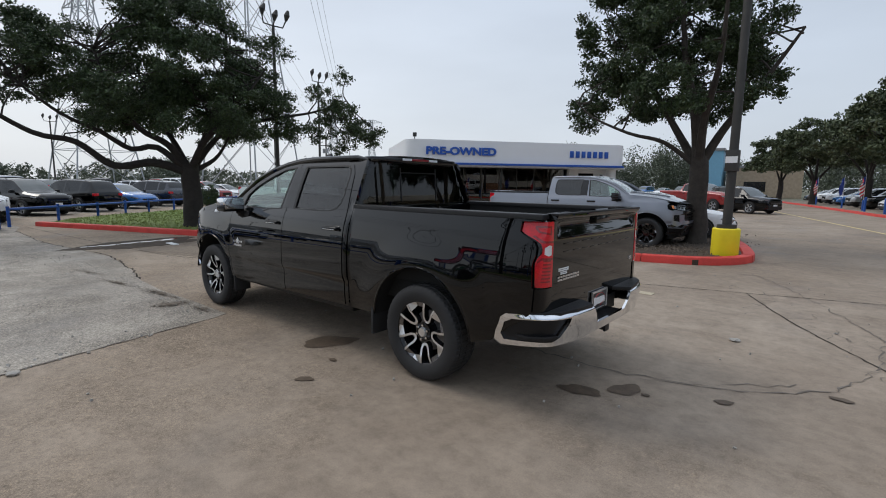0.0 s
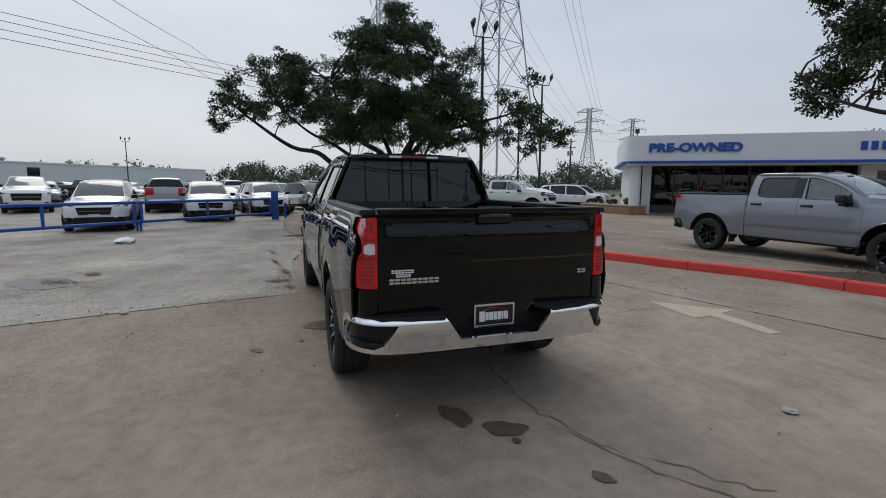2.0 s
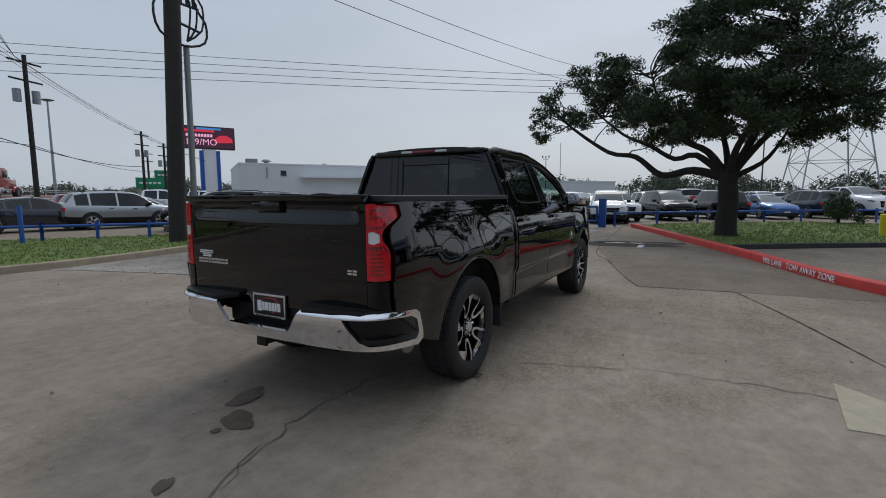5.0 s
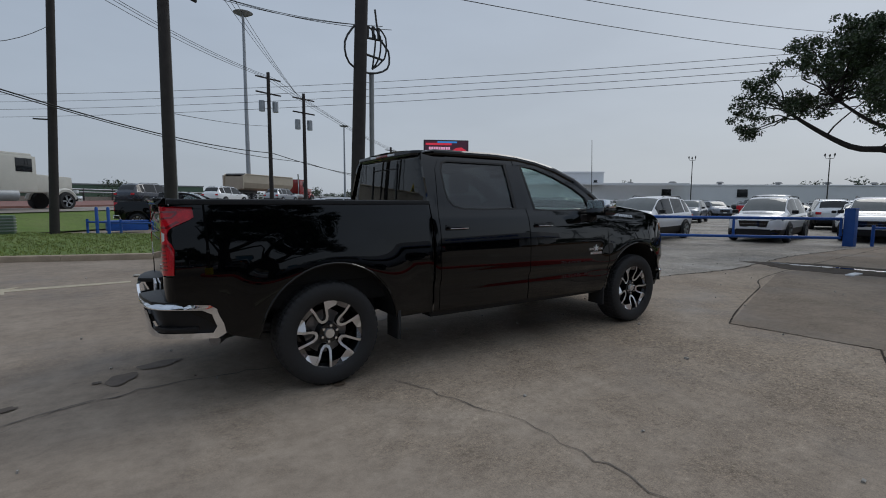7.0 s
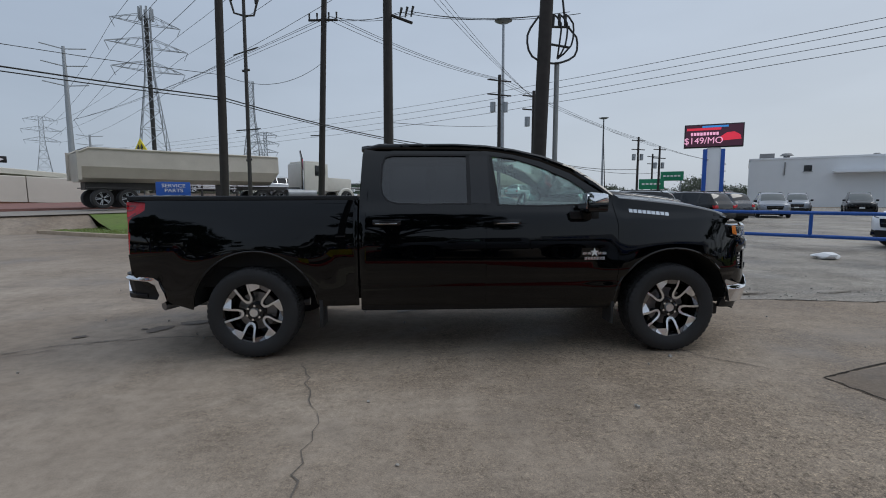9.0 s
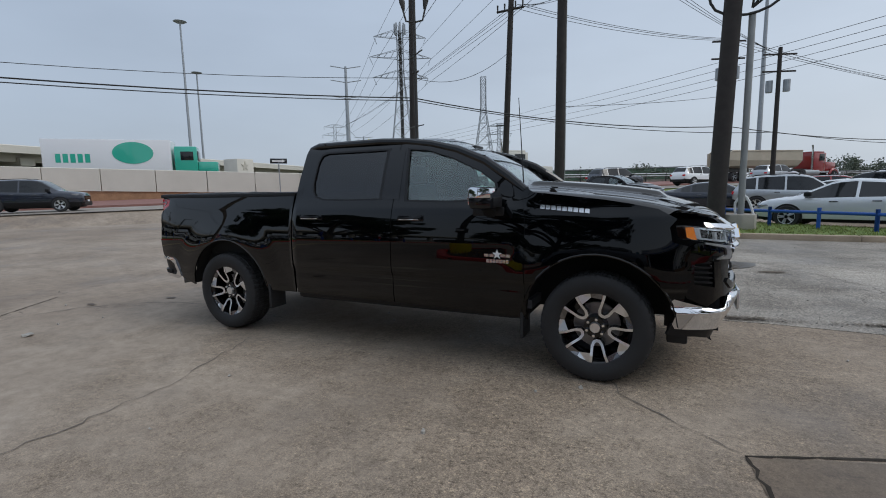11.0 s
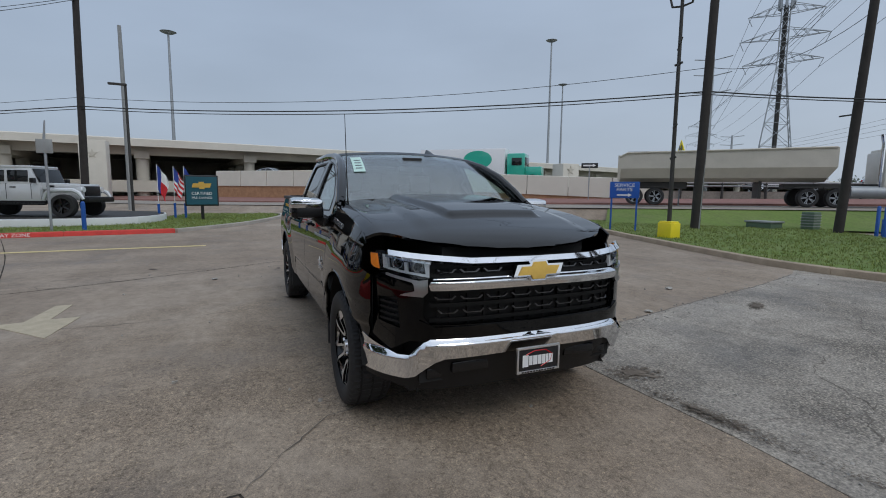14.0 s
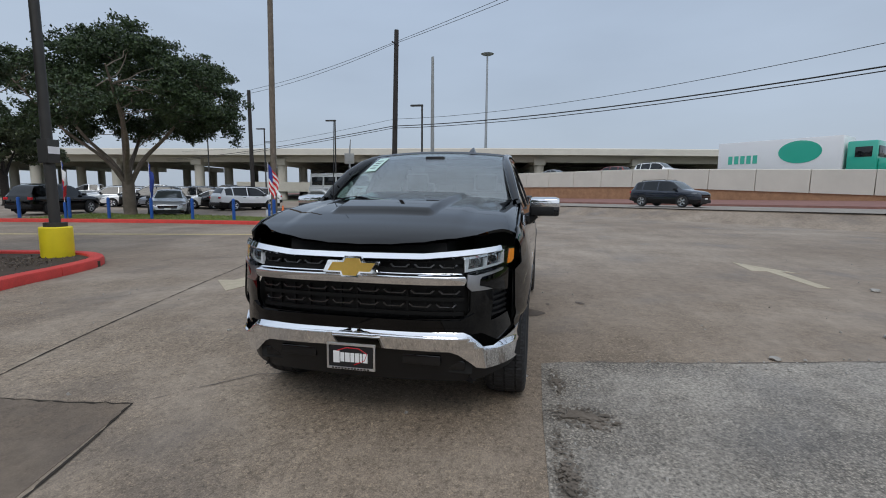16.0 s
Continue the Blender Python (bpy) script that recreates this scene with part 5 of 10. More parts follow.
for sg in (1, -1):
    hd = new("headlamp")
    hd.parent = truck
    out = (1, sg * 0.5, 0)
    lampline = [(0.665, 1.025), (0.70, 1.015), (0.92, 1.045), (1.02, 1.060), (1.065, 1.085), (1.075, 1.155), (0.98, 1.156), (0.66, 1.112)]
    mp = lambda loop: [(sg * s, z) for s, z in loop]

    def lampface(lift):
        return lambda s, z: face(s, z, lift)

    panel("reflector", hd, "gloss_black", mp(lampline), lampface(-0.065), du=0.05, dv=0.05, thick=0.01, out=out)
    panel("lens", hd, "lamp_glass", mp(lampline), lampface(0.006), du=0.04, dv=0.04, thick=0.004, out=out).visible_shadow = False
    for s0, s1 in ((0.705, 0.790), (0.825, 0.915)):
        cav = [(s0, 1.052 + 0.12 * (s0 - 0.7)), (s1, 1.052 + 0.12 * (s1 - 0.7)), (s1, 1.098 + 0.10 * (s1 - 0.7)), (s0, 1.098 + 0.10 * (s0 - 0.7))]
        panel("cavity", hd, "dark_chrome", mp(cav), lampface(-0.050), du=0.05, dv=0.05, thick=0.01, out=out)
        cx, cy, cz = face(sg * (s0 + s1) / 2, 1.078 + 0.11 * ((s0 + s1) / 2 - 0.7), -0.040)
        ball = bmesh.new()
        bmesh.ops.create_uvsphere(ball, u_segments=20, v_segments=12, radius=0.027, matrix=Matrix.Translation((cx, cy, cz)))
        part("projector", ball, "dark_glass", hd, "dark glass projector ball")
        ring = tube_bm([(cx + 0.012, cy + 0.029 * math.cos(a), cz + 0.029 * math.sin(a)) for a in [k * math.tau / 20 for k in range(21)]], 0.004, 6)
        part("projector_ring", ring, "chrome", hd)
    for loop in ([(0.672, 1.024), (0.93, 1.060), (0.93, 1.073), (0.672, 1.040)], [(0.672, 1.040), (0.692, 1.042), (0.700, 1.112), (0.668, 1.110)], [(0.797, 1.055), (0.816, 1.057), (0.816, 1.108), (0.797, 1.106)], [(0.925, 1.060), (0.965, 1.066), (0.965, 1.143), (0.935, 1.138)]):
        panel("light_blade", hd, "white_lens", mp(loop), lampface(-0.020), du=0.05, dv=0.05, thick=0.02, out=out, label="clear daytime light strip")
    panel("lamp_bezel", hd, "chrome", mp([(0.66, 1.098), (0.94, 1.130), (0.94, 1.143), (0.66, 1.112)]), lampface(-0.012), du=0.05, dv=0.05, thick=0.02, out=out)
    panel("side_marker", hd, "amber_lens", mp([(0.985, 1.062), (1.025, 1.068), (1.062, 1.090), (1.068, 1.148), (0.998, 1.148)]), lampface(0.008), du=0.03, dv=0.03, thick=0.01, out=out, label="amber side lens")
    trim = mp([(0.672, 1.017), (0.72, 1.010), (0.93, 1.045), (0.93, 1.032), (0.765, 1.000), (0.752, 0.985), (0.748, 0.950), (0.82, 0.932), (0.84, 0.924), (0.70, 0.918), (0.672, 0.945)])
    panel("lamp_trim", truck, "satin_grey", trim, lambda s, z: face(s, z, 0.012), du=0.04, dv=0.04, thick=0.02, out=out, label="grey metal lamp surround")
    panel("vent_back", truck, "underbody", mp(sv), lambda s, z: face(s, z, -0.04), du=0.1, dv=0.1, thick=0.01, out=out)
    for k in range(5):
        z = 0.755 + 0.034 * k
        panel("vent_slat", truck, "black_plastic", mp([(0.845, z), (0.995, z + 0.012), (0.995, z + 0.024), (0.85, z + 0.012)]), lambda s, zz: face(s, zz, -0.01), du=0.1, dv=0.1, thick=0.02, out=out)

# aerial, roof fin
part("aerial", tube_bm([(3.17, -0.80, 1.40), (3.168, -0.802, 1.45), (3.13, -0.81, 2.12)], [0.011, 0.005, 0.0025], 8), "black_plastic", truck)
bm = prism_bm([(0, -0.03), (0.17, -0.03), (0.19, 0), (0.17, 0.03), (0, 0.03), (-0.02, 0)], 0, 0.012)
finp = [(-0.01, 0.01), (0.16, 0.01), (0.06, 0.065), (0.01, 0.075)]
for sg in (1, -1):
    bm.faces.new([bm.verts.new((x, sg * (0.018 - 0.2 * (z - 0.01)), z)) for x, z in (finp if sg > 0 else finp[::-1])])
bmesh.ops.convex_hull(bm, input=bm.verts[:])
o = part("roof_fin", bm, "gloss_black", truck)
o.matrix_basis = pose(2.02, 0.33, 1.895, 0, 0, 0)

# wheels
for cx in (0.0, 3.745):
    for sg in (1, -1):
        wheel_parts(truck, "wheel", pose(cx, sg * 0.862, 0.405, 0, 0, 0 if sg > 0 else 180), sg, phase=radians((68 if cx < 1 else 118) if sg < 0 else (40 if cx < 1 else 80)))

# underside and cabin
part("chassis", box_bm((-1.0, -0.50, 0.43, 4.4, 0.50, 0.55), (0.95, -0.90, 0.40, 3.2, 0.90, 0.47), (-0.95, -0.84, 0.62, 0.9, 0.84, 0.79), (4.2, -0.7, 0.4, 4.55, 0.7, 0.72), (3.25, -0.52, 0.5, 4.45, 0.52, 1.18)), "underbody", truck)
for cx in (0.0, 3.745):
    part("axle", tube_bm([(cx, -0.8, 0.40), (cx, -0.1, 0.38), (cx, 0, 0.37), (cx, 0.1, 0.38), (cx, 0.8, 0.40)], [0.05, 0.06, 0.14, 0.06, 0.05], 10), "underbody", truck)
part("cabin_floor", box_bm((0.98, -0.86, 0.48, 3.25, 0.86, 0.55), (3.05, -0.86, 0.5, 3.2, 0.86, 1.33)), "interior_dark", truck)
part("dashboard", box_bm((2.72, -0.80, 1.12, 3.14, 0.80, 1.36), bevel=0.05), "interior_dark", truck)
for y in (-0.42, 0.42):
    s = new("front_seat")
    s.parent = truck
    part("seat_cushion", box_bm((1.75, y - 0.26, 0.75, 2.32, y + 0.26, 0.95), bevel=0.06), "interior_dark", s)
    bm = box_bm((1.66, y - 0.25, 0.90, 1.80, y + 0.25, 1.50), bevel=0.06)
    bmesh.ops.rotate(bm, verts=bm.verts[:], cent=(1.74, 0, 0.95), matrix=Matrix.Rotation(radians(-12), 3, "Y"))
    part("seat_back", bm, "interior_dark", s)
    part("headrest", box_bm((1.53, y - 0.13, 1.50, 1.63, y + 0.13, 1.70), bevel=0.04), "interior_dark", s)
rs = new("rear_seat")
rs.parent = truck
part("seat_cushion", box_bm((1.12, -0.72, 0.75, 1.62, 0.72, 0.95), bevel=0.06), "interior_dark", rs)
bm = box_bm((1.02, -0.72, 0.92, 1.14, 0.72, 1.42), bevel=0.05)
part("seat_back", bm, "interior_dark", rs)
for y in (-0.45, 0.45):
    part("headrest", box_bm((1.02, y - 0.13, 1.43, 1.11, y + 0.13, 1.60), bevel=0.03), "interior_dark", rs)
bm = bmesh.new()
tube_into(bm, [(2.62 + 0.06 * math.sin(a), 0.42 + 0.19 * math.cos(a), 1.28 + 0.18 * math.sin(a)) for a in [k * math.tau / 20 for k in range(21)]], 0.016, 6, False)
tube_into(bm, [(2.62, 0.25, 1.28), (2.64, 0.42, 1.27), (2.62, 0.59, 1.28)], 0.02, 6)
part("steering_wheel", bm, "black_plastic", truck)
part("rear_view_mirror", box_bm((2.42, -0.12, 1.70, 2.45, 0.12, 1.76), bevel=0.012), "black_plastic", truck)
part("sensor_box", box_bm((2.34, -0.10, 1.79, 2.50, 0.10, 1.845), bevel=0.015), "black_plastic", truck)
part("headliner", box_bm((1.0, -0.64, 1.83, 2.2, 0.64, 1.845)), "interior_dark", truck)

# ---- lot: cracks, joints, stains, markings ----


def mark(name, bm, mat, label, cat, group=""):
    return tagged(obj_from_bm(name, bm, mat, smooth=False), label, cat, group)


def jag(pts, seed, amp=0.05, step=0.12):
    """A crack's wandering line."""
    rnd = random.Random(seed)
    line = smooth_line([(*p, 0) for p in pts], step)
    return [(p.x + rnd.uniform(-amp, amp), p.y + rnd.uniform(-amp, amp)) for p in line]


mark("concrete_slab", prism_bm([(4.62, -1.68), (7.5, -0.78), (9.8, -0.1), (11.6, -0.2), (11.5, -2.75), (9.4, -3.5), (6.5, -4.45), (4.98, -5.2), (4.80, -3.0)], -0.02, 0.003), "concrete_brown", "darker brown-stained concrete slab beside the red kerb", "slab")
joints = [
    [(19.0, 0.6), (9.8, -0.1), (7.5, -0.75), (5.5, -1.36), (4.62, -1.68)], [(4.62, -1.68), (4.70, -2.1), (4.80, -3.0)], [(4.80, -3.0), (3.2, -3.52), (0.74, -4.2), (-1.5, -4.8), (-6.0, -6.2), (-11.0, -8.0)],
    [(-1.5, -4.8), (-2.3, -3.1), (-3.7, -0.8)]]
for k, j in enumerate(joints):
    mark("pavement_joint", ribbon_bm(jag(j, k, 0.009, 0.06), 0.017, 0.0045, 0.0045, wobble=0.6, seed=k), "joint_tar", "dark tarred joint between concrete slabs", "joint", "slab joints")
cracks = [
    [(-1.3, -6.8), (-1.82, -5.94), (-2.3, -4.9), (-2.75, -3.8), (-3.03, -3.02)], [(-3.03, -3.02), (-2.95, -2.1), (-2.70, -1.17), (-2.25, -0.68), (-1.66, -0.42), (-0.77, -0.28), (0.3, -0.5)], [(0.42, -1.13), (0.68, -1.77), (0.79, -2.2), (0.85, -2.9), (0.80, -3.6)],
    [(4.6, -1.68), (4.28, -1.42), (3.9, -1.0), (3.7, -0.2)], [(-1.40, -0.26), (-1.8, -0.5), (-2.4, -1.0)], [(2.5, 4.2), (4.2, 4.0), (5.6, 4.9), (8.0, 5.1)], [(5.0, 1.2), (5.4, 2.6), (5.2, 4.0), (6.4, 5.4), (6.0, 7.8)],
    [(9.5, 8.2), (12.2, 6.45), (15.2, 3.63), (17.66, 1.3)], [(9, 2.2), (12.5, 2.0), (16, 2.8), (19, 2.0)], [(2.0, -7.6), (2.4, -5.2), (1.2, -4.3)], [(-3.9, -0.9), (-4.1, 0.5), (-4.6, 1.4)]]
for k, j in enumerate(cracks):
    mark("pavement_crack", ribbon_bm(jag(j, 50 + k, 0.035, 0.09), 0.011 if k < 2 else 0.007, 0.0055, 0.0055, wobble=0.9, seed=k), "crack_dark", "thin dark jagged crack in the pavement", "crack", "cracks")
rnd = random.Random(12)
for k in range(9):
    a = k / 8
    cx, cy = -1.13 - 1.85 * a, -5.6 + 3.6 * a
    for q in range(2):
        dx, dy = rnd.uniform(-0.35, 0.35), rnd.uniform(-0.2, 0.2)
        line = [(cx + dx, cy + dy), (cx + dx + rnd.uniform(-0.25, 0.25), cy + dy + rnd.uniform(0.1, 0.35)), (cx + dx + rnd.uniform(-0.3, 0.3), cy + dy + rnd.uniform(0.3, 0.6))]
        mark("pavement_crack", ribbon_bm(jag(line, 300 + 2 * k + q, 0.03, 0.07), 0.006, 0.0058, 0.0058, wobble=0.9, seed=k + q), "crack_dark", "thin dark jagged crack in the pavement", "crack", "cracks")


def cluster_bm(bm, cx, cy, rx, ry, turn, seed, n, z, size):
    """A ragged patch: many small overlapping blots, denser in the middle."""
    rnd = random.Random(seed)
    c, s = math.cos(radians(turn)), math.sin(radians(turn))
    for k in range(n):
        a, r = rnd.uniform(0, math.tau), rnd.random() ** 0.75
        u, v = rx * r * math.cos(a), ry * r * math.sin(a)
        w = size * rnd.uniform(0.35, 1.0) * (1.25 - r)
        pts = blob_poly(cx + u * c - v * s, cy + u * s + v * c, w * 1.3, w, turn + rnd.uniform(-50, 50), seed + k, 11, 0.5)
        bm.faces.new([bm.verts.new((x, y, z + 0.00005 * k)) for x, y in pts])


stains = [(1.35, 0.90, 0.30, 0.15, 50), (0.72, 1.62, 0.07, 0.05, 30), (-1.10, 0.28, 0.17, 0.085, 5), (-1.37, 0.03, 0.13, 0.105, 60), (-1.53, 0.03, 0.03, 0.03, 0), (-2.02, -0.24, 0.07, 0.04, 40), (0.05, -1.0, 0.06, 0.04, 30), (-2.7, -0.9, 0.07, 0.04, 0), (0.9, 1.2, 0.04, 0.03, 0), (-3.3, -3.1, 0.08, 0.05, 60)]
for k, (x, y, a, b, r) in enumerate(stains):
    bm = bmesh.new()
    bm.faces.new([bm.verts.new((px, py, 0.0062 + 0.0005 * k)) for px, py in blob_poly(x, y, a, b, r, k, 26, rough=0.28)])
    mark("oil_stain", bm, "oil_stain", "dark wet oil stain on the concrete", "stain", "oil stains")
grit = bmesh.new()
for k, (x, y, a, b, r) in enumerate(((4.15, 1.40, 0.26, 0.17, 70), (5.05, 4.72, 0.55, 0.26, 40), (2.9, 4.85, 0.30, 0.10, 120), (5.7, 4.45, 0.25, 0.14, 20))):
    cluster_bm(grit, x, y, a, max(b, 0.03), r, 20 + 500 * k, 200, 0.0085 + 0.0003 * k, 0.03)
for k, (x, y, a, b, n) in enumerate(((3.6, 1.24, 0.42, 0.10, 120), (4.9, 1.27, 0.80, 0.11, 260), (6.2, 1.45, 0.7, 0.10, 200), (7.6, 1.50, 0.8, 0.08, 120))):
    cluster_bm(grit, x, y, a, b, 4 + 3 * k, 9000 + 700 * k, 2 * n, 0.0075, 0.014)
tagged(obj_from_bm("grit", grit, "grit_brown", smooth=False), "dark damp grit lying in patches on the asphalt", "grit", kind="stuff")
mark("pavement_crack", ribbon_bm(jag([(6.3, 1.12), (7.4, 0.90), (9.4, 0.68), (11.2, 0.85), (13.2, 1.10), (15.4, 1.12), (17.7, 1.08)], 70, 0.03), 0.026, 0.0069, 0.0069, wobble=0.5, seed=70), "joint_tar", "ragged dark edge where asphalt meets concrete", "crack", "cracks")
mark("pavement_joint", ribbon_bm(jag([(3.05, 1.5), (2.9, 2.3), (2.35, 4.5), (1.95, 6.3), (1.4, 8.2)], 71, 0.012), 0.022, 0.0068, 0.0068, wobble=0.6, seed=71), "crack_dark", "dark tarred joint between concrete and asphalt", "joint", "slab joints")
for k, j in enumerate(([(5.6, 1.9), (5.3, 2.5), (5.5, 3.1), (5.1, 3.6), (4.9, 4.4)], [(5.3, 2.5), (4.7, 2.9), (4.5, 3.5)], [(6.6, 1.6), (6.3, 2.6), (6.7, 3.4), (6.2, 4.6)], [(5.5, 3.1), (6.1, 3.3), (6.7, 3.4)], [(4.9, 4.4), (4.1, 4.9), (3.6, 6.0)])):
    mark("pavement_crack", ribbon_bm(jag(j, 640 + k, 0.035, 0.06), 0.011, 0.0072, 0.0072, wobble=0.9, seed=640 + k), "crack_dark", "dark jagged crack in the asphalt", "crack", "cracks")
mark("dirt_patch", prism_bm(blob_poly(11.55, -0.55, 1.75, 0.74, 98, 77, 70, 0.28), 0.0, 0.008), "dirt_patch", "muddy wet patch beside the red kerb", "dirt patch", "dirt patches")
for k in range(4):
    mark("puddle", prism_bm(blob_poly(11.62 + 0.10 * k, 0.35 - 0.55 * k, 0.30, 0.12, 82 + 9 * k, 90 + k, 40, 0.6), 0.0, 0.0095 + 0.001 * k), "dark_glass", "thin shiny puddle of water in mud", "puddle", "puddles")
mark("puddle", prism_bm(blob_poly(5.05, 4.97, 0.60, 0.38, 35, 97, 44, 0.16), 0.0, 0.0105), "wet_patch", "shallow damp hollow in the asphalt", "puddle", "puddles")
mark("drain_cover", box_bm((10.55, -1.12, 0.0, 11.05, -0.98, 0.03), bevel=0.008), "white_wall", "pale broken concrete slab lying in mud", "slab")
for k, (x, y, r) in enumerate(((10.6, 5.2, 0.25), (1.6, 4.7, 0.06), (-1.2, 6.2, 0.07), (-1.8, -2.0, 0.05), (2.6, 3.2, 0.05))):
    rnd = random.Random(k)
    bm = bmesh.new()
    bmesh.ops.create_icosphere(bm, subdivisions=2, radius=r)
    for v in bm.verts:
        v.co *= rnd.uniform(0.75, 1.2)
        v.co.z = v.co.z * 0.35
    o = mark("litter", bm, "rubble" if k else "white_print", "crumpled pale scrap lying on the pavement", "litter", "scraps")
    o.location = (x, y, r * 0.3)
# small stones and chips
bm = bmesh.new()
rnd = random.Random(8)
for k in range(420):
    if k < 260:
        s = rnd.random()
        x, y = (3.3 + 9 * s, 1.15 + 0.12 * math.sin(3 * s) + abs(rnd.gauss(0.12, 0.25))) if k % 2 else (2.9 - 1.6 * s + abs(rnd.gauss(0.1, 0.2)), 2.0 + 6.5 * s)
    else:
        x, y = rnd.uniform(-5, 9), rnd.uniform(-7, 8)
    r = rnd.uniform(0.006, 0.02)
    m = Matrix.Translation((x, y, 0.006)) @ Euler((rnd.random() * 6, rnd.random() * 6, rnd.random() * 6)).to_matrix().to_4x4() @ Matrix.Diagonal((r, r * rnd.uniform(0.5, 1), r * rnd.uniform(0.4, 0.8), 1))
    bmesh.ops.create_cube(bm, size=1.4, matrix=m)
for k in range(2600):
    x, y = rnd.uniform(3.35, 7.6), 1.2 + abs(rnd.gauss(0, 1.1))
    if rnd.random() < 0.4:
        x, y = rnd.uniform(3.2, 9.0), rnd.uniform(1.3, 8.5)
    r = rnd.uniform(0.003, 0.0085)
    m = Matrix.Translation((x, y, 0.006)) @ Euler((rnd.random() * 6, rnd.random() * 6, rnd.random() * 6)).to_matrix().to_4x4() @ Matrix.Diagonal((r, r * rnd.uniform(0.5, 1), r * rnd.uniform(0.4, 0.8), 1))
    vs = [bm.verts.new(m @ Vector(c)) for c in ((1, 0, 0), (-1, 0, 0), (0, 1, 0), (0, -1, 0), (0, 0, 1), (0, 0, -1))]
    for a, b in ((0, 2), (2, 1), (1, 3), (3, 0)):
        bm.faces.new((vs[a], vs[b], vs[4]))
        bm.faces.new((vs[b], vs[a], vs[5]))
tagged(obj_from_bm("loose_stones", bm, "rubble", smooth=False), "small loose stones and chips scattered over the pavement", "stones", kind="stuff")

# worn painted arrows
for pts, mx in (([(1.17, -3.45), (0.42, -4.15), (0.37, -3.87), (-0.45, -3.80), (-0.45, -3.62), (0.32, -3.64), (0.30, -3.36)], 0), ([(-4.1, 5.2), (-2.9, 5.12), (-2.95, 5.40), (-1.3, 5.46), (-1.3, 5.66), (-2.95, 5.64), (-2.8, 5.9)], 0)):
    mark("painted_arrow", prism_bm(pts, 0.0, 0.0062), "road_paint_faded", "worn cream arrow painted on the concrete", "road marking", "arrows")
for a, b in (((5.9, -8.15), (1.2, -9.35)), ((10.5, -9.5), (5.5, -10.8))):
    mark("painted_line", ribbon_bm([a, b], 0.11, 0.0062, 0.0062), "road_paint_white", "worn white parking bay line", "road marking", "parking lines")
for a, b in (((-4.0, -18.7), (5.5, -49.6)), ((-7.4, -2.4), (-7.0, -8.3)), ((-7.0, -8.3), (-4.0, -18.7))):
    mark("painted_line", ribbon_bm([a, b], 0.13 if b[1] < -40 else 0.26, 0.0062, 0.0062), "road_paint_yellow", "worn yellow line along the drive", "road marking", "yellow lines")

# ---- kerbs, islands, grass ----


def kerb_run(pts, mat, label, width=0.20, high=0.15, group="kerbs", closed=False, n=2.2):
    """A kerb cast in lengths, each a piece with its own ends."""
    line = smooth_line([(*p, 0) for p in pts], 0.3)
    k = thing("kerb", label, "kerb", group=group)
    per = max(3, int(n / 0.3))
    i = 0
    while i < len(line) - 1:
        seg = [(p.x, p.y) for p in line[i:i + per + 1]]
        d = Vector(seg[-1]) - Vector(seg[-2])
        seg[-1] = tuple(Vector(seg[-1]) - d.normalized() * 0.008)
        part("kerb_stone", ribbon_bm(seg, width, -0.05, high, bevel=0.03), mat, k, smooth=True, flat_angle=30)
        i += per
    return k


RED = [(19.5, 0.2), (16.0, -1.15), (12.2, -2.5), (9.4, -3.5), (6.5, -4.45), (4.46, -5.5), (3.3, -6.0), (1.9, -6.72), (0.8, -6.98), (-0.2, -7.32), (-0.72, -7.82), (-0.96, -8.5), (-0.85, -9.4), (-0.45, -11.0), (0.2, -13.0), (1.5, -16.5)]
kerb_run(RED, "red_kerb_paint", "red painted concrete kerb of the fire lane", 0.24, 0.16)
kerb_run([(11.3, -3.3), (12.3, -4.7), (16.6, -11.0), (20.5, -13.2)], "black_kerb", "low black kerb round a grass island", 0.2, 0.13)
LEFT = [(-14.2, 17.4), (-14.6, 15.6), (-13.2, 14.6), (-9.5, 12.6), (-6.45, 11.3), (-3.9, 10.4), (-2.0, 9.75), (0.4, 9.05), (2.0, 9.0), (3.5, 9.25), (5.6, 9.62), (8.2, 9.5), (9.6, 9.8), (10.5, 10.6)]
kerb_run(LEFT, "kerb_tan", "tan weathered concrete kerb of a grass verge", 0.22, 0.14)
FAR = [(-9.2, -22.0), (-10.6, -16.0), (-11.3, -9.5), (-12.2, -3.6)]
kerb_run(FAR, "red_kerb_paint", "red painted kerb of the display island", 0.24, 0.15)
kerb_run([(-12.2, -3.6), (-14.2, -2.2), (-16.6, -0.9), (-21, 0.6), (-24.3, 1.0), (-25.2, 0.2), (-24.6, -1.5)], "kerb_concrete", "pale concrete kerb round the display lawn", 0.22, 0.14)
kerb_run([(-9.2, -22.0), (-6.5, -28), (-4, -34), (-2.2, -41), (1.5, -55), (8, -78)], "red_kerb_paint", "red painted kerb along the drive", 0.24, 0.15)


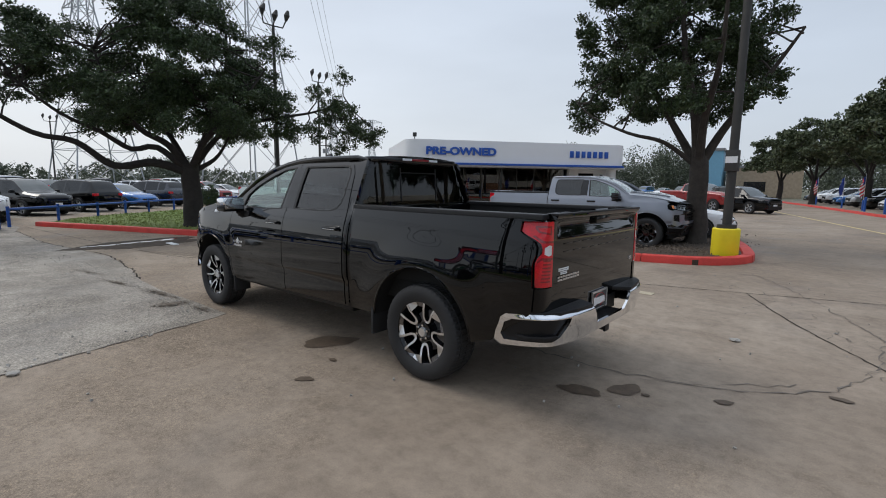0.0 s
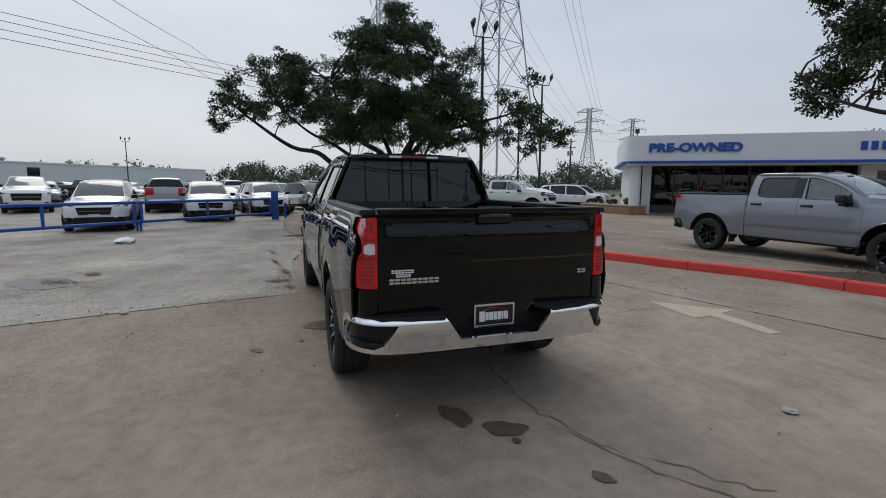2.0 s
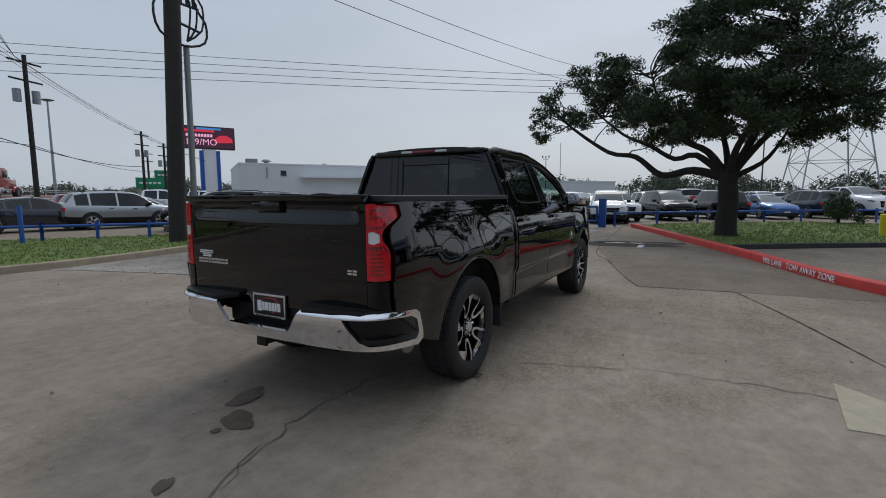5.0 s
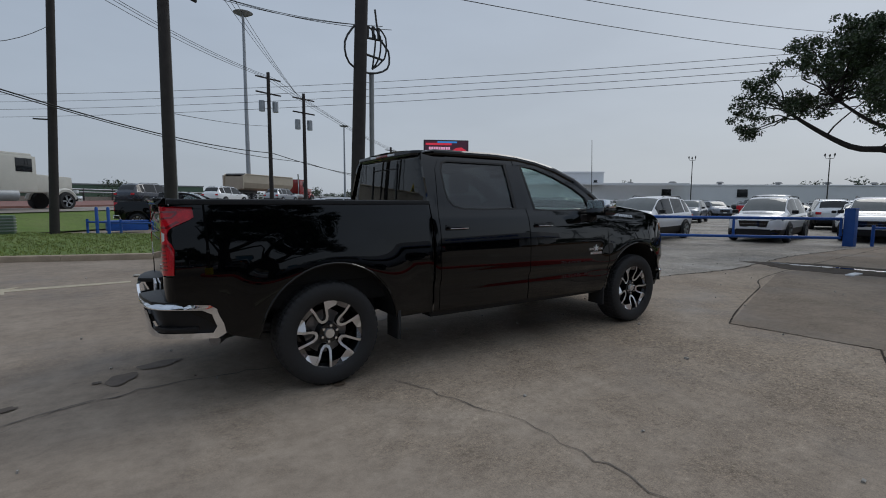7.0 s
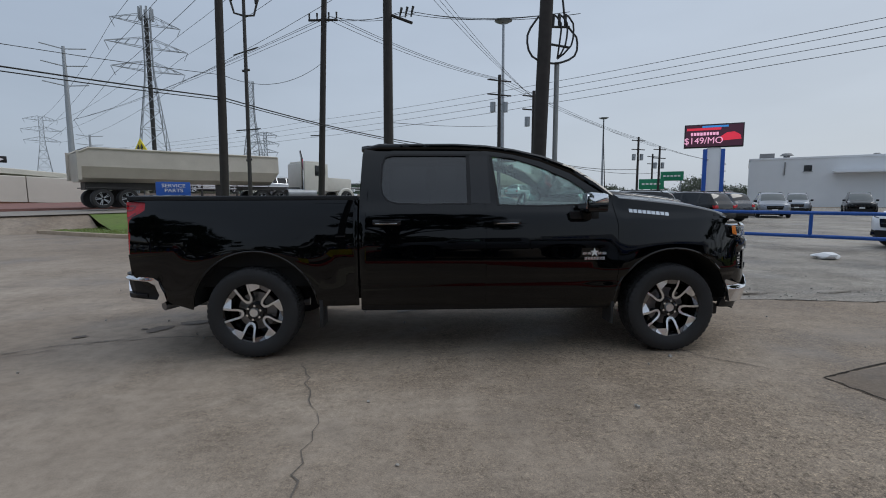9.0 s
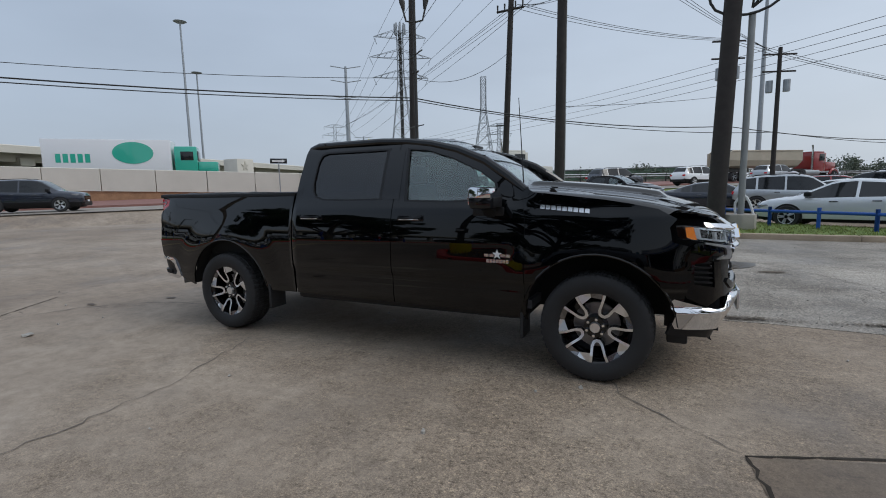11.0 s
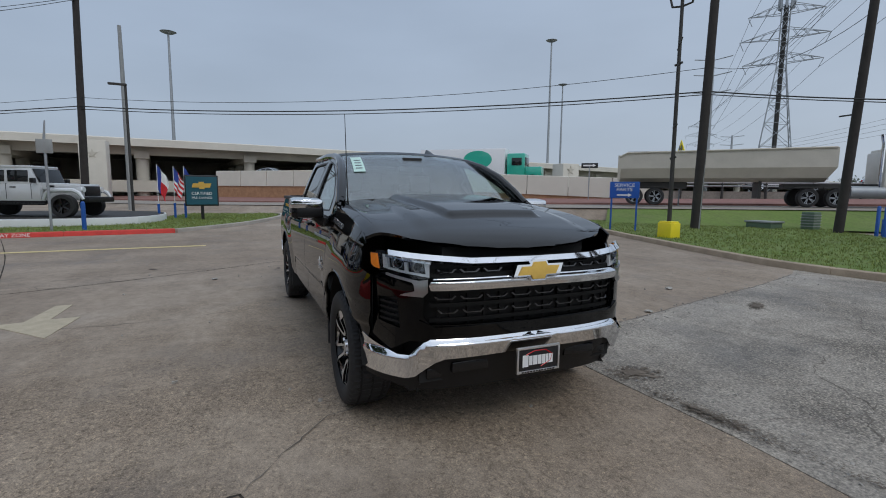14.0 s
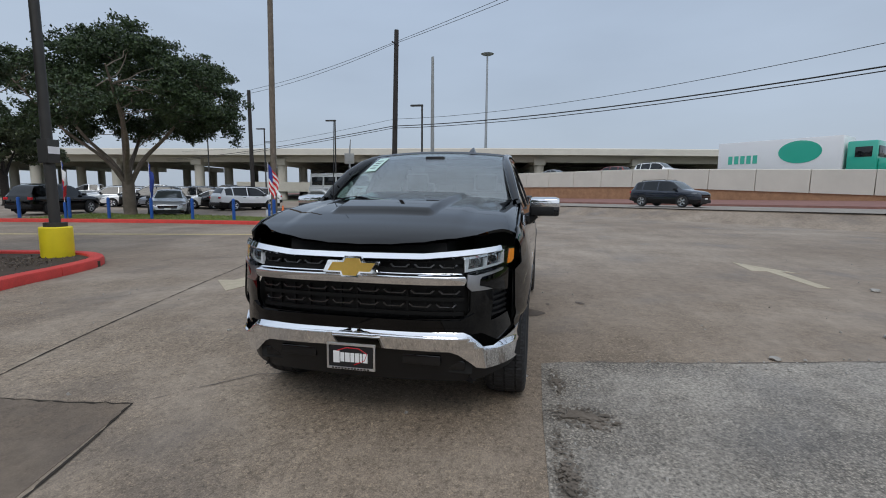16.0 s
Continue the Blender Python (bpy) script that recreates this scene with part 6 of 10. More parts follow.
def lawn(name, poly, z, mat, label, blades, seed, high=0.07, skip=None):
    ob = tagged(obj_from_bm(name, prism_bm(poly, -0.05, z), mat, smooth=False), label, "grass", kind="structure")
    if not blades:
        return ob
    rnd = random.Random(seed)
    xs, ys = [p[0] for p in poly], [p[1] for p in poly]

    def inside(x, y):
        c = False
        for (x0, y0), (x1, y1) in zip(poly, poly[1:] + poly[:1]):
            if (y0 > y) != (y1 > y) and x < (x1 - x0) * (y - y0) / (y1 - y0) + x0:
                c = not c
        return c

    co, fa = [], []
    while len(fa) < blades:
        x, y = rnd.uniform(min(xs), max(xs)), rnd.uniform(min(ys), max(ys))
        if not inside(x, y) or (skip and skip(x, y)):
            continue
        for _ in range(4):
            px, py = x + rnd.gauss(0, 0.03), y + rnd.gauss(0, 0.03)
            a, hgt, w = rnd.uniform(0, 6.28), high * rnd.uniform(0.5, 1.3), rnd.uniform(0.006, 0.014)
            lx, ly = rnd.gauss(0, 0.03), rnd.gauss(0, 0.03)
            i = len(co)
            co += [(px - w * math.cos(a), py - w * math.sin(a), z - 0.01), (px + w * math.cos(a), py + w * math.sin(a), z - 0.01), (px + lx, py + ly, z + hgt)]
            fa.append((i, i + 1, i + 2))
    me = bpy.data.meshes.new("grass_blades")
    me.from_pydata(co, [], fa)
    me.materials.append(M["grass_blade"])
    tagged(new("grass_blades", me), "short mown green grass on the verge", "grass", kind="stuff")
    return ob


lawn("grass_verge", [(-14.1, 17.3), (-14.4, 15.6), (-13.1, 14.75), (-9.4, 12.75), (-6.4, 11.45), (-3.9, 10.55), (-2.0, 9.9), (0.4, 9.2), (2.0, 9.15), (3.5, 9.4), (5.6, 9.77), (8.2, 9.65), (9.5, 9.95), (10.3, 10.7), (9.2, 12.2), (4.6, 15.6), (-0.5, 18.6), (-4.5, 21.0), (-6.0, 26.0), (-10, 26.5), (-14, 25)], 0.11, "grass_ground", "green mown grass verge with utility poles", 46000, 5, 0.06)
lawn("grass_island", [(19.3, 0.1), (16.0, -1.3), (12.2, -2.65), (11.4, -3.35), (12.4, -4.7), (16.65, -10.9), (20.4, -13.0), (24.6, -10.0), (25.6, -6.9), (23.4, -3.4), (21.4, -1.1)], 0.10, "grass_ground", "patchy grass island under an oak tree", 16000, 6, 0.07)
lawn("soil_bed", [(2.2, -6.75), (0.8, -6.9), (-0.25, -7.2), (-0.75, -7.7), (-0.88, -8.4), (-0.72, -9.4), (-0.3, -11.0), (0.35, -13.0), (1.6, -16.4), (3.2, -15.0), (1.6, -11.6), (1.0, -9.0)], 0.11, "soil", "bare brown soil bed with leaf litter round a tree", 0, 7)
lawn("display_lawn", [(-9.3, -21.9), (-10.75, -16.0), (-11.45, -9.5), (-12.3, -3.7), (-14.3, -2.35), (-16.7, -1.05), (-21, 0.45), (-24.2, 0.85), (-25.0, 0.1), (-25.5, -4), (-20, -5.4), (-15.4, -7.0), (-14.2, -10.5), (-15.2, -17.5), (-14.6, -23.0)], 0.11, "grass_ground", "green lawn of the display island with flags", 26000, 8, 0.07)

# ---- roads and the raised highway ----
# the highway runs straight: s along it, u away from the lot


def by_road(s, u):
    return (-0.72 * u + 0.695 * s, 0.695 * u + 0.72 * s)


def road_z(s):
    return min(1.35, max(0.35, 0.72 + 0.011 * s))


def deck_z(s):
    return min(2.8, max(1.85, 2.75 - 0.034 * (s + 20)))


def strip(rows, s0, s1, step):
    """A sheet swept along the road: rows of (u, height function)."""
    bm = bmesh.new()
    prev = None
    n = int((s1 - s0) / step)
    for i in range(n + 1):
        q = s0 + (s1 - s0) * i / n
        cur = [bm.verts.new((*by_road(q, u), z(q))) for u, z in rows]
        if prev:
            for a in range(len(cur) - 1):
                bm.faces.new((prev[a], prev[a + 1], cur[a + 1], cur[a]))
        prev = cur
    bmesh.ops.recalc_face_normals(bm, faces=bm.faces[:])
    for f in bm.faces:
        if f.normal.z < 0:
            f.normal_flip()
    return bm


tagged(obj_from_bm("road_bank", strip([(20.6, lambda q: -0.05), (22.4, lambda q: road_z(q) - 0.02)], -120, 3, 6), "concrete", smooth=False), "concrete ramp rising from the lot to the road", "road", kind="structure")
tagged(obj_from_bm("grass_bank", strip([(18.6, lambda q: 0.08), (20.5, lambda q: 0.45 * road_z(q)), (22.4, lambda q: road_z(q) - 0.02)], 3, 190, 6), "grass_ground", smooth=True), "grassy bank rising to the frontage road", "grass", kind="structure")
tagged(obj_from_bm("road", strip([(22.2, lambda q: road_z(q) - 0.01), (22.4, road_z), (29.3, lambda q: road_z(q) + 0.04), (29.6, lambda q: road_z(q) - 0.3)], -120, 190, 6), "road_asphalt", smooth=False), "grey concrete frontage road", "road", kind="structure")
tagged(obj_from_bm("paved_bank", strip([(29.3, lambda q: road_z(q) - 0.2), (29.35, lambda q: road_z(q) + 0.17), (37.6, lambda q: road_z(q) + 0.42)], -120, 190, 6), "red_paver", smooth=False), "sloping bank paved in dull red brick", "bank", kind="structure")
tagged(obj_from_bm("retaining_wall", strip([(37.5, road_z), (37.52, lambda q: deck_z(q) - 0.72), (38.2, lambda q: deck_z(q) - 0.72)], -41, 6, 3), "brown_brick", smooth=False), "brown brick retaining wall below the highway", "wall", kind="structure")
barrier = thing("highway_barrier", "long pale concrete barrier wall of jointed panels along the highway", "barrier")
q = -41.0
while q < 5:
    bm = bmesh.new()
    vs = []
    for a in (q, q + 3.6):
        for u, dz in ((37.42, -0.75), (37.50, 0.93), (37.56, 0.97), (37.72, 0.97), (37.76, -0.75)):
            vs.append(bm.verts.new((*by_road(a, u), deck_z(a) + dz)))
    for k in range(5):
        bm.faces.new((vs[k], vs[(k + 1) % 5], vs[5 + (k + 1) % 5], vs[5 + k]))
    bm.faces.new(vs[:5])
    bm.faces.new(vs[5:])
    bmesh.ops.recalc_face_normals(bm, faces=bm.faces[:])
    part("barrier_panel", bm, "barrier_concrete", barrier, smooth=False)
    q += 3.66
tagged(obj_from_bm("highway_road", strip([(37.8, lambda q: deck_z(q) - 1.2), (37.85, deck_z), (50.0, deck_z), (50.1, lambda q: 0.0)], -41, 190, 5), "road_asphalt", smooth=False), "grey highway road deck behind the barrier", "road", kind="structure")

# overpass: deck, girders, caps and columns
ov = thing("overpass", "long pale concrete highway overpass on round columns", "overpass")
ov_line = [(-52, -130, 7.3), (-56, -90, 7.35), (-63, -45, 7.4), (-69, 0, 7.55), (-73, 40, 7.2), (-75, 80, 6.6), (-74, 130, 5.6), (-70, 200, 4.2)]
ol = smooth_line(ov_line, 6)


def swept(line, prof, closed=True):
    """A profile (offset, height) swept along a line."""
    bm = bmesh.new()
    prev = None
    for i, p in enumerate(line):
        d = (line[min(i + 1, len(line) - 1)] - line[max(i - 1, 0)])
        d.z = 0
        d.normalize()
        nrm = Vector((d.y, -d.x, 0))
        row = [bm.verts.new(p + nrm * a + Vector((0, 0, b))) for a, b in prof]
        if prev:
            for a in range(len(row)):
                b = (a + 1) % len(row)
                bm.faces.new((prev[a], prev[b], row[b], row[a]))
        prev = row
    bmesh.ops.recalc_face_normals(bm, faces=bm.faces[:])
    return bm


part("deck", swept(ol, [(6.2, -0.75), (6.2, 0.05), (-30, 0.05), (-30, -0.75)]), "bridge_concrete", ov, smooth=False)
part("parapet", swept(ol, [(6.55, -0.85), (6.55, 0.0), (6.25, 0.12), (6.25, -0.85)]), "barrier_concrete", ov, smooth=False)
part("girder", swept(ol, [(4.2, -1.75), (4.2, -0.75), (3.7, -0.75), (3.7, -1.75)]), "bridge_concrete", ov, smooth=False)
part("girder", swept(ol, [(1.2, -1.30), (1.2, -0.75), (-6, -0.75), (-6, -1.30)]), "bridge_concrete", ov, smooth=False)
acc = 0
for a, b in zip(ol, ol[1:]):
    acc += (b - a).length
    if acc > 12:
        acc = 0
        d = (b - a)
        d.z = 0
        d.normalize()
        nrm = Vector((d.y, -d.x, 0))
        c = a + nrm * -11.5
        bm = bmesh.new()
        bmesh.ops.create_cube(bm, size=1, matrix=Matrix.Translation((c.x, c.y, a.z - 1.75)) @ Matrix.Rotation(math.atan2(nrm.y, nrm.x), 4, "Z") @ Matrix.Diagonal((33.0, 1.6, 0.9, 1)))
        part("pier_cap", bm, "bridge_concrete", ov, smooth=False)
        for k in (4.0, -5.0, -15.0, -25.0):
            q = a + nrm * k
            part("column", tube_bm([(q.x, q.y, 0), (q.x, q.y, a.z - 2.1)], 0.70, 14), "bridge_concrete", ov)
back = [p for p in ol if p.y > -48]
part("abutment_wall", swept(back, [(-28.0, -7.6), (-28.0, -0.75), (-29.0, -0.75), (-29.0, -7.6)]), "bridge_concrete", ov, smooth=False)
lower = smooth_line([(p[0] + 1.5, p[1], 2.15) for p in ov_line if -50 < p[1] < 10], 6)
part("lower_deck", swept(lower, [(3.5, -0.9), (3.5, 0.5), (3.2, 0.5), (3.2, -0.1), (-8, -0.1), (-8, -0.9)]), "bridge_concrete", ov, smooth=False)
py = thing("bridge_pylon", "square cream concrete pylon with a star relief", "pylon")
part("shaft", box_bm((-55.6, -16.2, 0, -53.8, -13.8, 6.6), bevel=0.08), "barrier_concrete", py)
star = [((0.5 if k % 2 == 0 else 0.2) * math.sin(k * math.pi / 5), (0.5 if k % 2 == 0 else 0.2) * math.cos(k * math.pi / 5)) for k in range(10)]
bm = prism_bm(star, 0, 0.08)
o = part("star", bm, "bridge_concrete", py, smooth=False)
o.matrix_basis = pose(-53.8, -15, 5.2, 90, 0, 90)

py = thing("bridge_pylon", "square cream concrete pylon with a star relief", "pylon")
part("shaft", box_bm((-38.8, 32.0, 0, -36.8, 34.2, 4.9), bevel=0.08), "barrier_concrete", py)
o = part("star", prism_bm(star, 0, 0.08), "bridge_concrete", py, smooth=False)
o.matrix_basis = pose(-36.8, 33.0, 4.15, 90, 0, 90)

# guard rails on the ramp
gd = thing("guard_rail", "galvanised steel guard rail on dark posts", "guard rail")
gl = [Vector((*by_road(5.2 + 3 * k, 37.6), deck_z(5.2 + 3 * k))) for k in range(40)]
for a in (0.35, 0.6):
    part("rail", swept([p + Vector((0, 0, a)) for p in gl], [(0.04, 0), (0.09, 0.06), (0.04, 0.12), (0, 0.06)]), "galvanised", gd)
for p in gl:
    part("post", box_bm((p.x - 0.07, p.y - 0.07, p.z - 1.0, p.x + 0.07, p.y + 0.07, p.z + 0.75)), "pole_dark", gd, smooth=False)

# ---- buildings ----


def frame_m(origin, toward):
    """A pose at origin whose x axis points to toward (both x, y)."""
    return pose(origin[0], origin[1], 0, 0, 0, math.degrees(math.atan2(toward[1] - origin[1], toward[0] - origin[0])))


# white used-car showroom: local x runs along its front, the lot lies on the side of negative y
A, B = (18.0, -17.2), (9.2, -29.2)
LEN = math.hypot(A[0] - B[0], A[1] - B[1])
shop = thing("showroom", "single-storey white used-car showroom with blue lettering and dark glass front", "building", frame_m(A, B))


def rounded(x0, y0, x1, y1, r):
    """A plan with rounded front corners."""
    return [(x0 + r - r * math.cos(radians(a)), y0 + r - r * math.sin(radians(a))) for a in range(0, 91, 9)] + [(x1 - r + r * math.sin(radians(a)), y0 + r - r * math.cos(radians(a))) for a in range(0, 91, 9)] + [(x1, y1), (x0, y1)]


part("fascia", prism_bm(rounded(-0.2, 0.0, LEN, 9.0, 0.8), 2.985, 4.35), "white_panel", shop, flat_angle=30)
part("blue_band", prism_bm(rounded(-0.35, -0.12, LEN + 0.12, 9.1, 0.9), 2.86, 2.98), "sign_blue", shop, flat_angle=30)
part("soffit", box_bm((-0.1, 0.05, 2.76, LEN - 0.1, 8.9, 2.85)), "white_wall", shop, smooth=False)
for a, b in ((0.9, 1.35), (LEN - 3.6, LEN - 2.9)):
    part("pier", box_bm((a, 1.25, 0, b, 1.7, 2.8), bevel=0.02), "white_wall", shop)
part("round_column", tube_bm([(0.45, 0.7, 0), (0.45, 0.7, 2.8)], 0.3, 24), "white_wall", shop)
part("round_column", tube_bm([(LEN - 0.7, 0.8, 0), (LEN - 0.7, 0.8, 2.8)], 0.33, 24), "white_wall", shop)
part("back_wall", box_bm((0.2, 8.7, 0, LEN - 0.4, 9.0, 2.8)), "white_wall", shop, smooth=False)
part("side_wall", box_bm((0.2, 1.7, 0, 0.45, 8.7, 2.8)), "white_wall", shop, smooth=False)
part("side_wall", box_bm((LEN - 0.65, 1.7, 0, LEN - 0.4, 8.7, 2.8)), "white_wall", shop, smooth=False)
part("floor_slab", box_bm((0.45, 1.6, 0, LEN - 0.65, 8.7, 0.12)), "kerb_concrete", shop, smooth=False)
gx = 1.35
n = 8
w = (LEN - 3.6 - 1.35) / n
for k in range(n):
    x = gx + w * k
    p = part("glass_pane", box_bm((x + 0.03, 1.54, 0.5, x + w - 0.03, 1.56, 2.76)), "privacy_glass", shop, smooth=False)
    p.visible_shadow = False
    part("mullion", box_bm((x - 0.03, 1.5, 0.1, x + 0.03, 1.6, 2.76)), "pole_dark", shop, smooth=False)
    part("kick_panel", box_bm((x + 0.03, 1.5, 0.1, x + w - 0.03, 1.6, 0.5)), "pole_dark", shop, smooth=False)
    part("inner_light", box_bm((x + 0.4, 4.9, 2.70, x + w - 0.4, 5.2, 2.74)), "white_panel", shop, smooth=False)
part("door_pane", box_bm((LEN - 2.85, 1.54, 0.1, LEN - 1.6, 1.56, 2.5)), "privacy_glass", shop, smooth=False).visible_shadow = False
part("door_frame", box_bm((LEN - 2.9, 1.5, 2.5, LEN - 0.65, 1.6, 2.76), (LEN - 1.6, 1.5, 0.1, LEN - 0.65, 1.6, 2.5)), "white_wall", shop, smooth=False)
part("inner_wall", box_bm((1.0, 6.9, 0.1, LEN - 1.2, 7.0, 2.7)), "interior_dark", shop, smooth=False)
text_part("PRE-OWNED", 0.62, 0.04, "sign_blue", shop, pose(3.25, -0.05, 3.66, 90, 0, 0), stretch=1.25, bold=0.026)
for k in range(7):
    x = LEN - 4.15 + 0.42 * k
    part("sign_bar", box_bm((x - 0.13, -0.08, 3.45, x + 0.13, 0.0, 3.87), bevel=0.02), "sign_blue", shop)
flood = thing("flood_lamp", "small dark flood lamp on the roof edge", "lamp", shop.matrix_basis @ pose(0.4, 0.5, 4.35))
part("stem", tube_bm([(0, 0, 0), (0, 0, 0.2)], 0.03), "pole_dark", flood)
part("head", box_bm((-0.11, -0.1, 0.18, 0.11, 0.1, 0.42), bevel=0.02), "pole_dark", flood)
# brick planter with shrubs by its corner
pl = thing("planter", "low brown brick planter wall at the corner of the showroom", "planter")
part("wall", box_bm((18.0, -18.6, 0, 22.5, -17.4, 0.45), bevel=0.02), "brown_brick", pl)
part("coping", box_bm((17.95, -18.65, 0.45, 22.55, -17.35, 0.52), bevel=0.015), "kerb_concrete", pl)

# long white service buildings
svc_b = thing("service_building", "long plain white flat-roofed service building", "building", frame_m((48.7, 62.8), (67.4, 49.9)))
L1 = math.hypot(18.7, 12.9)
part("main_block", box_bm((0, 0, 0, L1, 22, 6.75), bevel=0.03), "white_wall", svc_b, smooth=False)
part("parapet", box_bm((-0.08, -0.08, 6.6, L1 + 0.08, 22.1, 6.85), bevel=0.02), "white_panel", svc_b, smooth=False)
part("canopy_edge", box_bm((9.5, -1.6, 4.55, L1 + 14, -0.1, 4.85)), "white_panel", svc_b, smooth=False)
part("low_block", box_bm((L1, 0.5, 0, L1 + 60, 16, 4.6)), "white_wall", svc_b, smooth=False)
part("parapet", box_bm((L1 + 0.1, 0.4, 4.5, L1 + 60.1, 16.1, 4.72)), "white_panel", svc_b, smooth=False)
for x, z0, z1, w in ((6.8, 4.9, 5.7, 0.9), (L1 + 11, 2.6, 3.9, 1.6), (L1 + 24, 2.6, 3.9, 1.8), (L1 - 1.4, 5.0, 5.4, 0.6)):
    wdw = part("window", box_bm((x - w / 2, -0.06 if x < L1 else 0.44, z0, x + w / 2, 0.02 if x < L1 else 0.52, z1), bevel=0.01), "dark_glass", svc_b, smooth=False)
    part("sill", box_bm((x - w / 2 - 0.08, -0.12 if x < L1 else 0.38, z0 - 0.1, x + w / 2 + 0.08, 0.02 if x < L1 else 0.5, z0)), "grey_roof", wdw, smooth=False)
part("pipe", tube_bm([(4.2, -0.15, 4.4), (4.2, -0.15, 6.2)], 0.08), "grey_roof", svc_b)
for x, y, z, s in ((4.5, 3, 6.85, 1.1), (14.5, 4, 6.85, 0.6), (L1 + 6, 4, 4.72, 0.8), (L1 + 14, 5, 4.72, 1.0), (L1 + 22, 4, 4.72, 0.9), (L1 + 33, 5, 4.72, 0.9), (L1 + 41, 4, 4.72, 0.9), (L1 + 50, 5, 4.72, 0.9)):
    part("roof_vent", tube_bm([(x, y, z), (x, y, z + s * 0.35), (x, y, z + s * 0.4), (x, y, z + s * 0.7)], [s * 0.35, s * 0.35, s * 0.8, s * 0.45], 14), "grey_roof", svc_b)
part("air_unit", box_bm((1.2, 1.4, 6.75, 3.0, 2.8, 7.6), bevel=0.03), "grey_roof", svc_b)

# far low buildings
for nm, a, b, d, h, mat, label in (("warehouse", (-52, 170), (20, 178), 25, 6.5, "dull_green_box", "long dark low warehouse far across the road"), ("far_building", (13.2, -88), (3.5, -89.5), 14, 4.9, "kerb_tan", "low beige commercial building far down the drive"), ("far_showroom", (17.5, -84.2), (13.8, -84.7), 14, 7.6, "far_blue_panel", "pale blue panelled showroom far down the drive")):
    fbld = thing(nm, label, "building", frame_m(a, b))
    Lb = math.hypot(a[0] - b[0], a[1] - b[1])
    part("wall", box_bm((0, 0, 0, Lb, d, h), bevel=0.05), mat, fbld, smooth=False)
    part("roof_edge", box_bm((-0.2, -0.2, h - 0.1, Lb + 0.2, d + 0.2, h + 0.3)), "grey_roof", fbld, smooth=False)
    for k in range(int(Lb / 6)):
        part("window", box_bm((2 + 6 * k, -0.05, 1.0, 5 + 6 * k, 0.03, 2.6), (2 + 6 * k, d - 0.03, 1.0, 5 + 6 * k, d + 0.05, 2.6)), "dark_glass", fbld, smooth=False)

# ---- poles, lamps, towers, wires ----


def pole(name, label, x, y, a, b, h, r0, r1, mat, cat="utility pole", z0=0.0):
    p = thing(name, label, cat, pose(x, y, z0))
    part("shaft", tube_bm([(0, 0, -0.1), (a * h / 2, b * h / 2, h / 2), (a * h, b * h, h)], [r0, (r0 + r1) / 2, r1], 14), mat, p)
    return p


def arm_between(p, pts, r, mat, name="arm"):
    part(name, tube_bm(pts, r, 8), mat, p)


WOOD = "dark brown wooden utility pole on the grass verge"
P1 = pole("utility_pole", WOOD, -7.17, 16.2, 0.017, 0.002, 13, 0.19, 0.15, "pole_brown", z0=0.1)
arm_between(P1, [(0.18, 0, 0), (0.2, 0.1, 6), (0.3, 0.1, 12)], 0.035, "pole_grey", "conduit")
P2 = pole("street_lamp", "dark double street lamp pole in a yellow base box", -4.4, 11.5, 0.02, -0.03, 8.2, 0.07, 0.05, "pole_dark", "street lamp", 0.1)
part("base_box", box_bm((-0.27, -0.22, -0.05, 0.27, 0.22, 0.50), (-0.24, -0.19, 0.48, 0.24, 0.19, 0.55), bevel=0.03), "yellow_plastic", P2, "yellow plastic base guard")
for s in (-1, 1):
    t = Vector((0.15, -0.22, 7.2))
    arm_between(P2, [t, t + Vector((0.28 * s, 0.1 * s, 0.05)), t + Vector((0.38 * s, 0.13 * s, 0.45))], 0.035, "pole_dark")
    part("lamp_head", tube_bm([t + Vector((0.36 * s, 0.12 * s, 0.42)), t + Vector((0.40 * s, 0.13 * s, 0.7)), t + Vector((0.52 * s, 0.16 * s, 0.98))], [0.05, 0.11, 0.04], 8), "pole_dark", P2)
for z in (3.6, 6.1):
    arm_between(P2, [(0.60 + 0.02 * z, -0.03 * z - 0.60, z - 0.05), (-0.60 + 0.02 * z, -0.03 * z + 0.60, z + 0.05)], 0.022, "pole_dark", "cross_bar")
for z, w in ((2.6, 0.09), (5.5, 0.12)):
    arm_between(P2, [(-w + 0.02 * z, -0.03 * z - 0.02, z - 0.02), (w + 0.02 * z, -0.03 * z + 0.02, z + 0.03)], 0.04, "pole_dark", "bracket")
P3 = pole("utility_pole", WOOD, -3.82, 19.95, 0.043, 0.002, 13, 0.17, 0.13, "pole_brown", z0=0.1)
arm_between(P3, [(-0.75 + 0.4, 0.2, 10.2), (0.75 + 0.4, -0.2, 10.1)], 0.06, "pole_brown", "cross_arm")
for k in (-0.7, -0.3, 0.3, 0.7):
    part("insulator", tube_bm([(0.4 + k, -0.2 * k, 10.2), (0.4 + k, -0.2 * k, 10.5)], [0.035, 0.05], 8), "pole_dark", P3)
arm_between(P3, [(0.1, 0, 4.5), (-0.4, 0.05, 4.5)], 0.03, "pole_dark")
P4 = pole("utility_pole", WOOD, 0.01, 15.63, 0.008, -0.003, 13, 0.21, 0.17, "pole_brown", z0=0.1)
arm_between(P4, [(0.22, 0, 0), (0.24, 0, 12)], 0.03, "pole_grey", "conduit")
arm_between(P4, [(0.1, 0, 8.9), (1.1, -0.3, 8.45)], 0.06, "pole_brown", "cross_arm")
for k in (0.5, 0.75, 1.0):
    part("insulator", tube_bm([(0.1 + k * 0.95, -0.29 * k, 8.7), (0.2 + k * 0.95, -0.32 * k, 9.1)], [0.03, 0.055], 8), "pole_dark", P4)
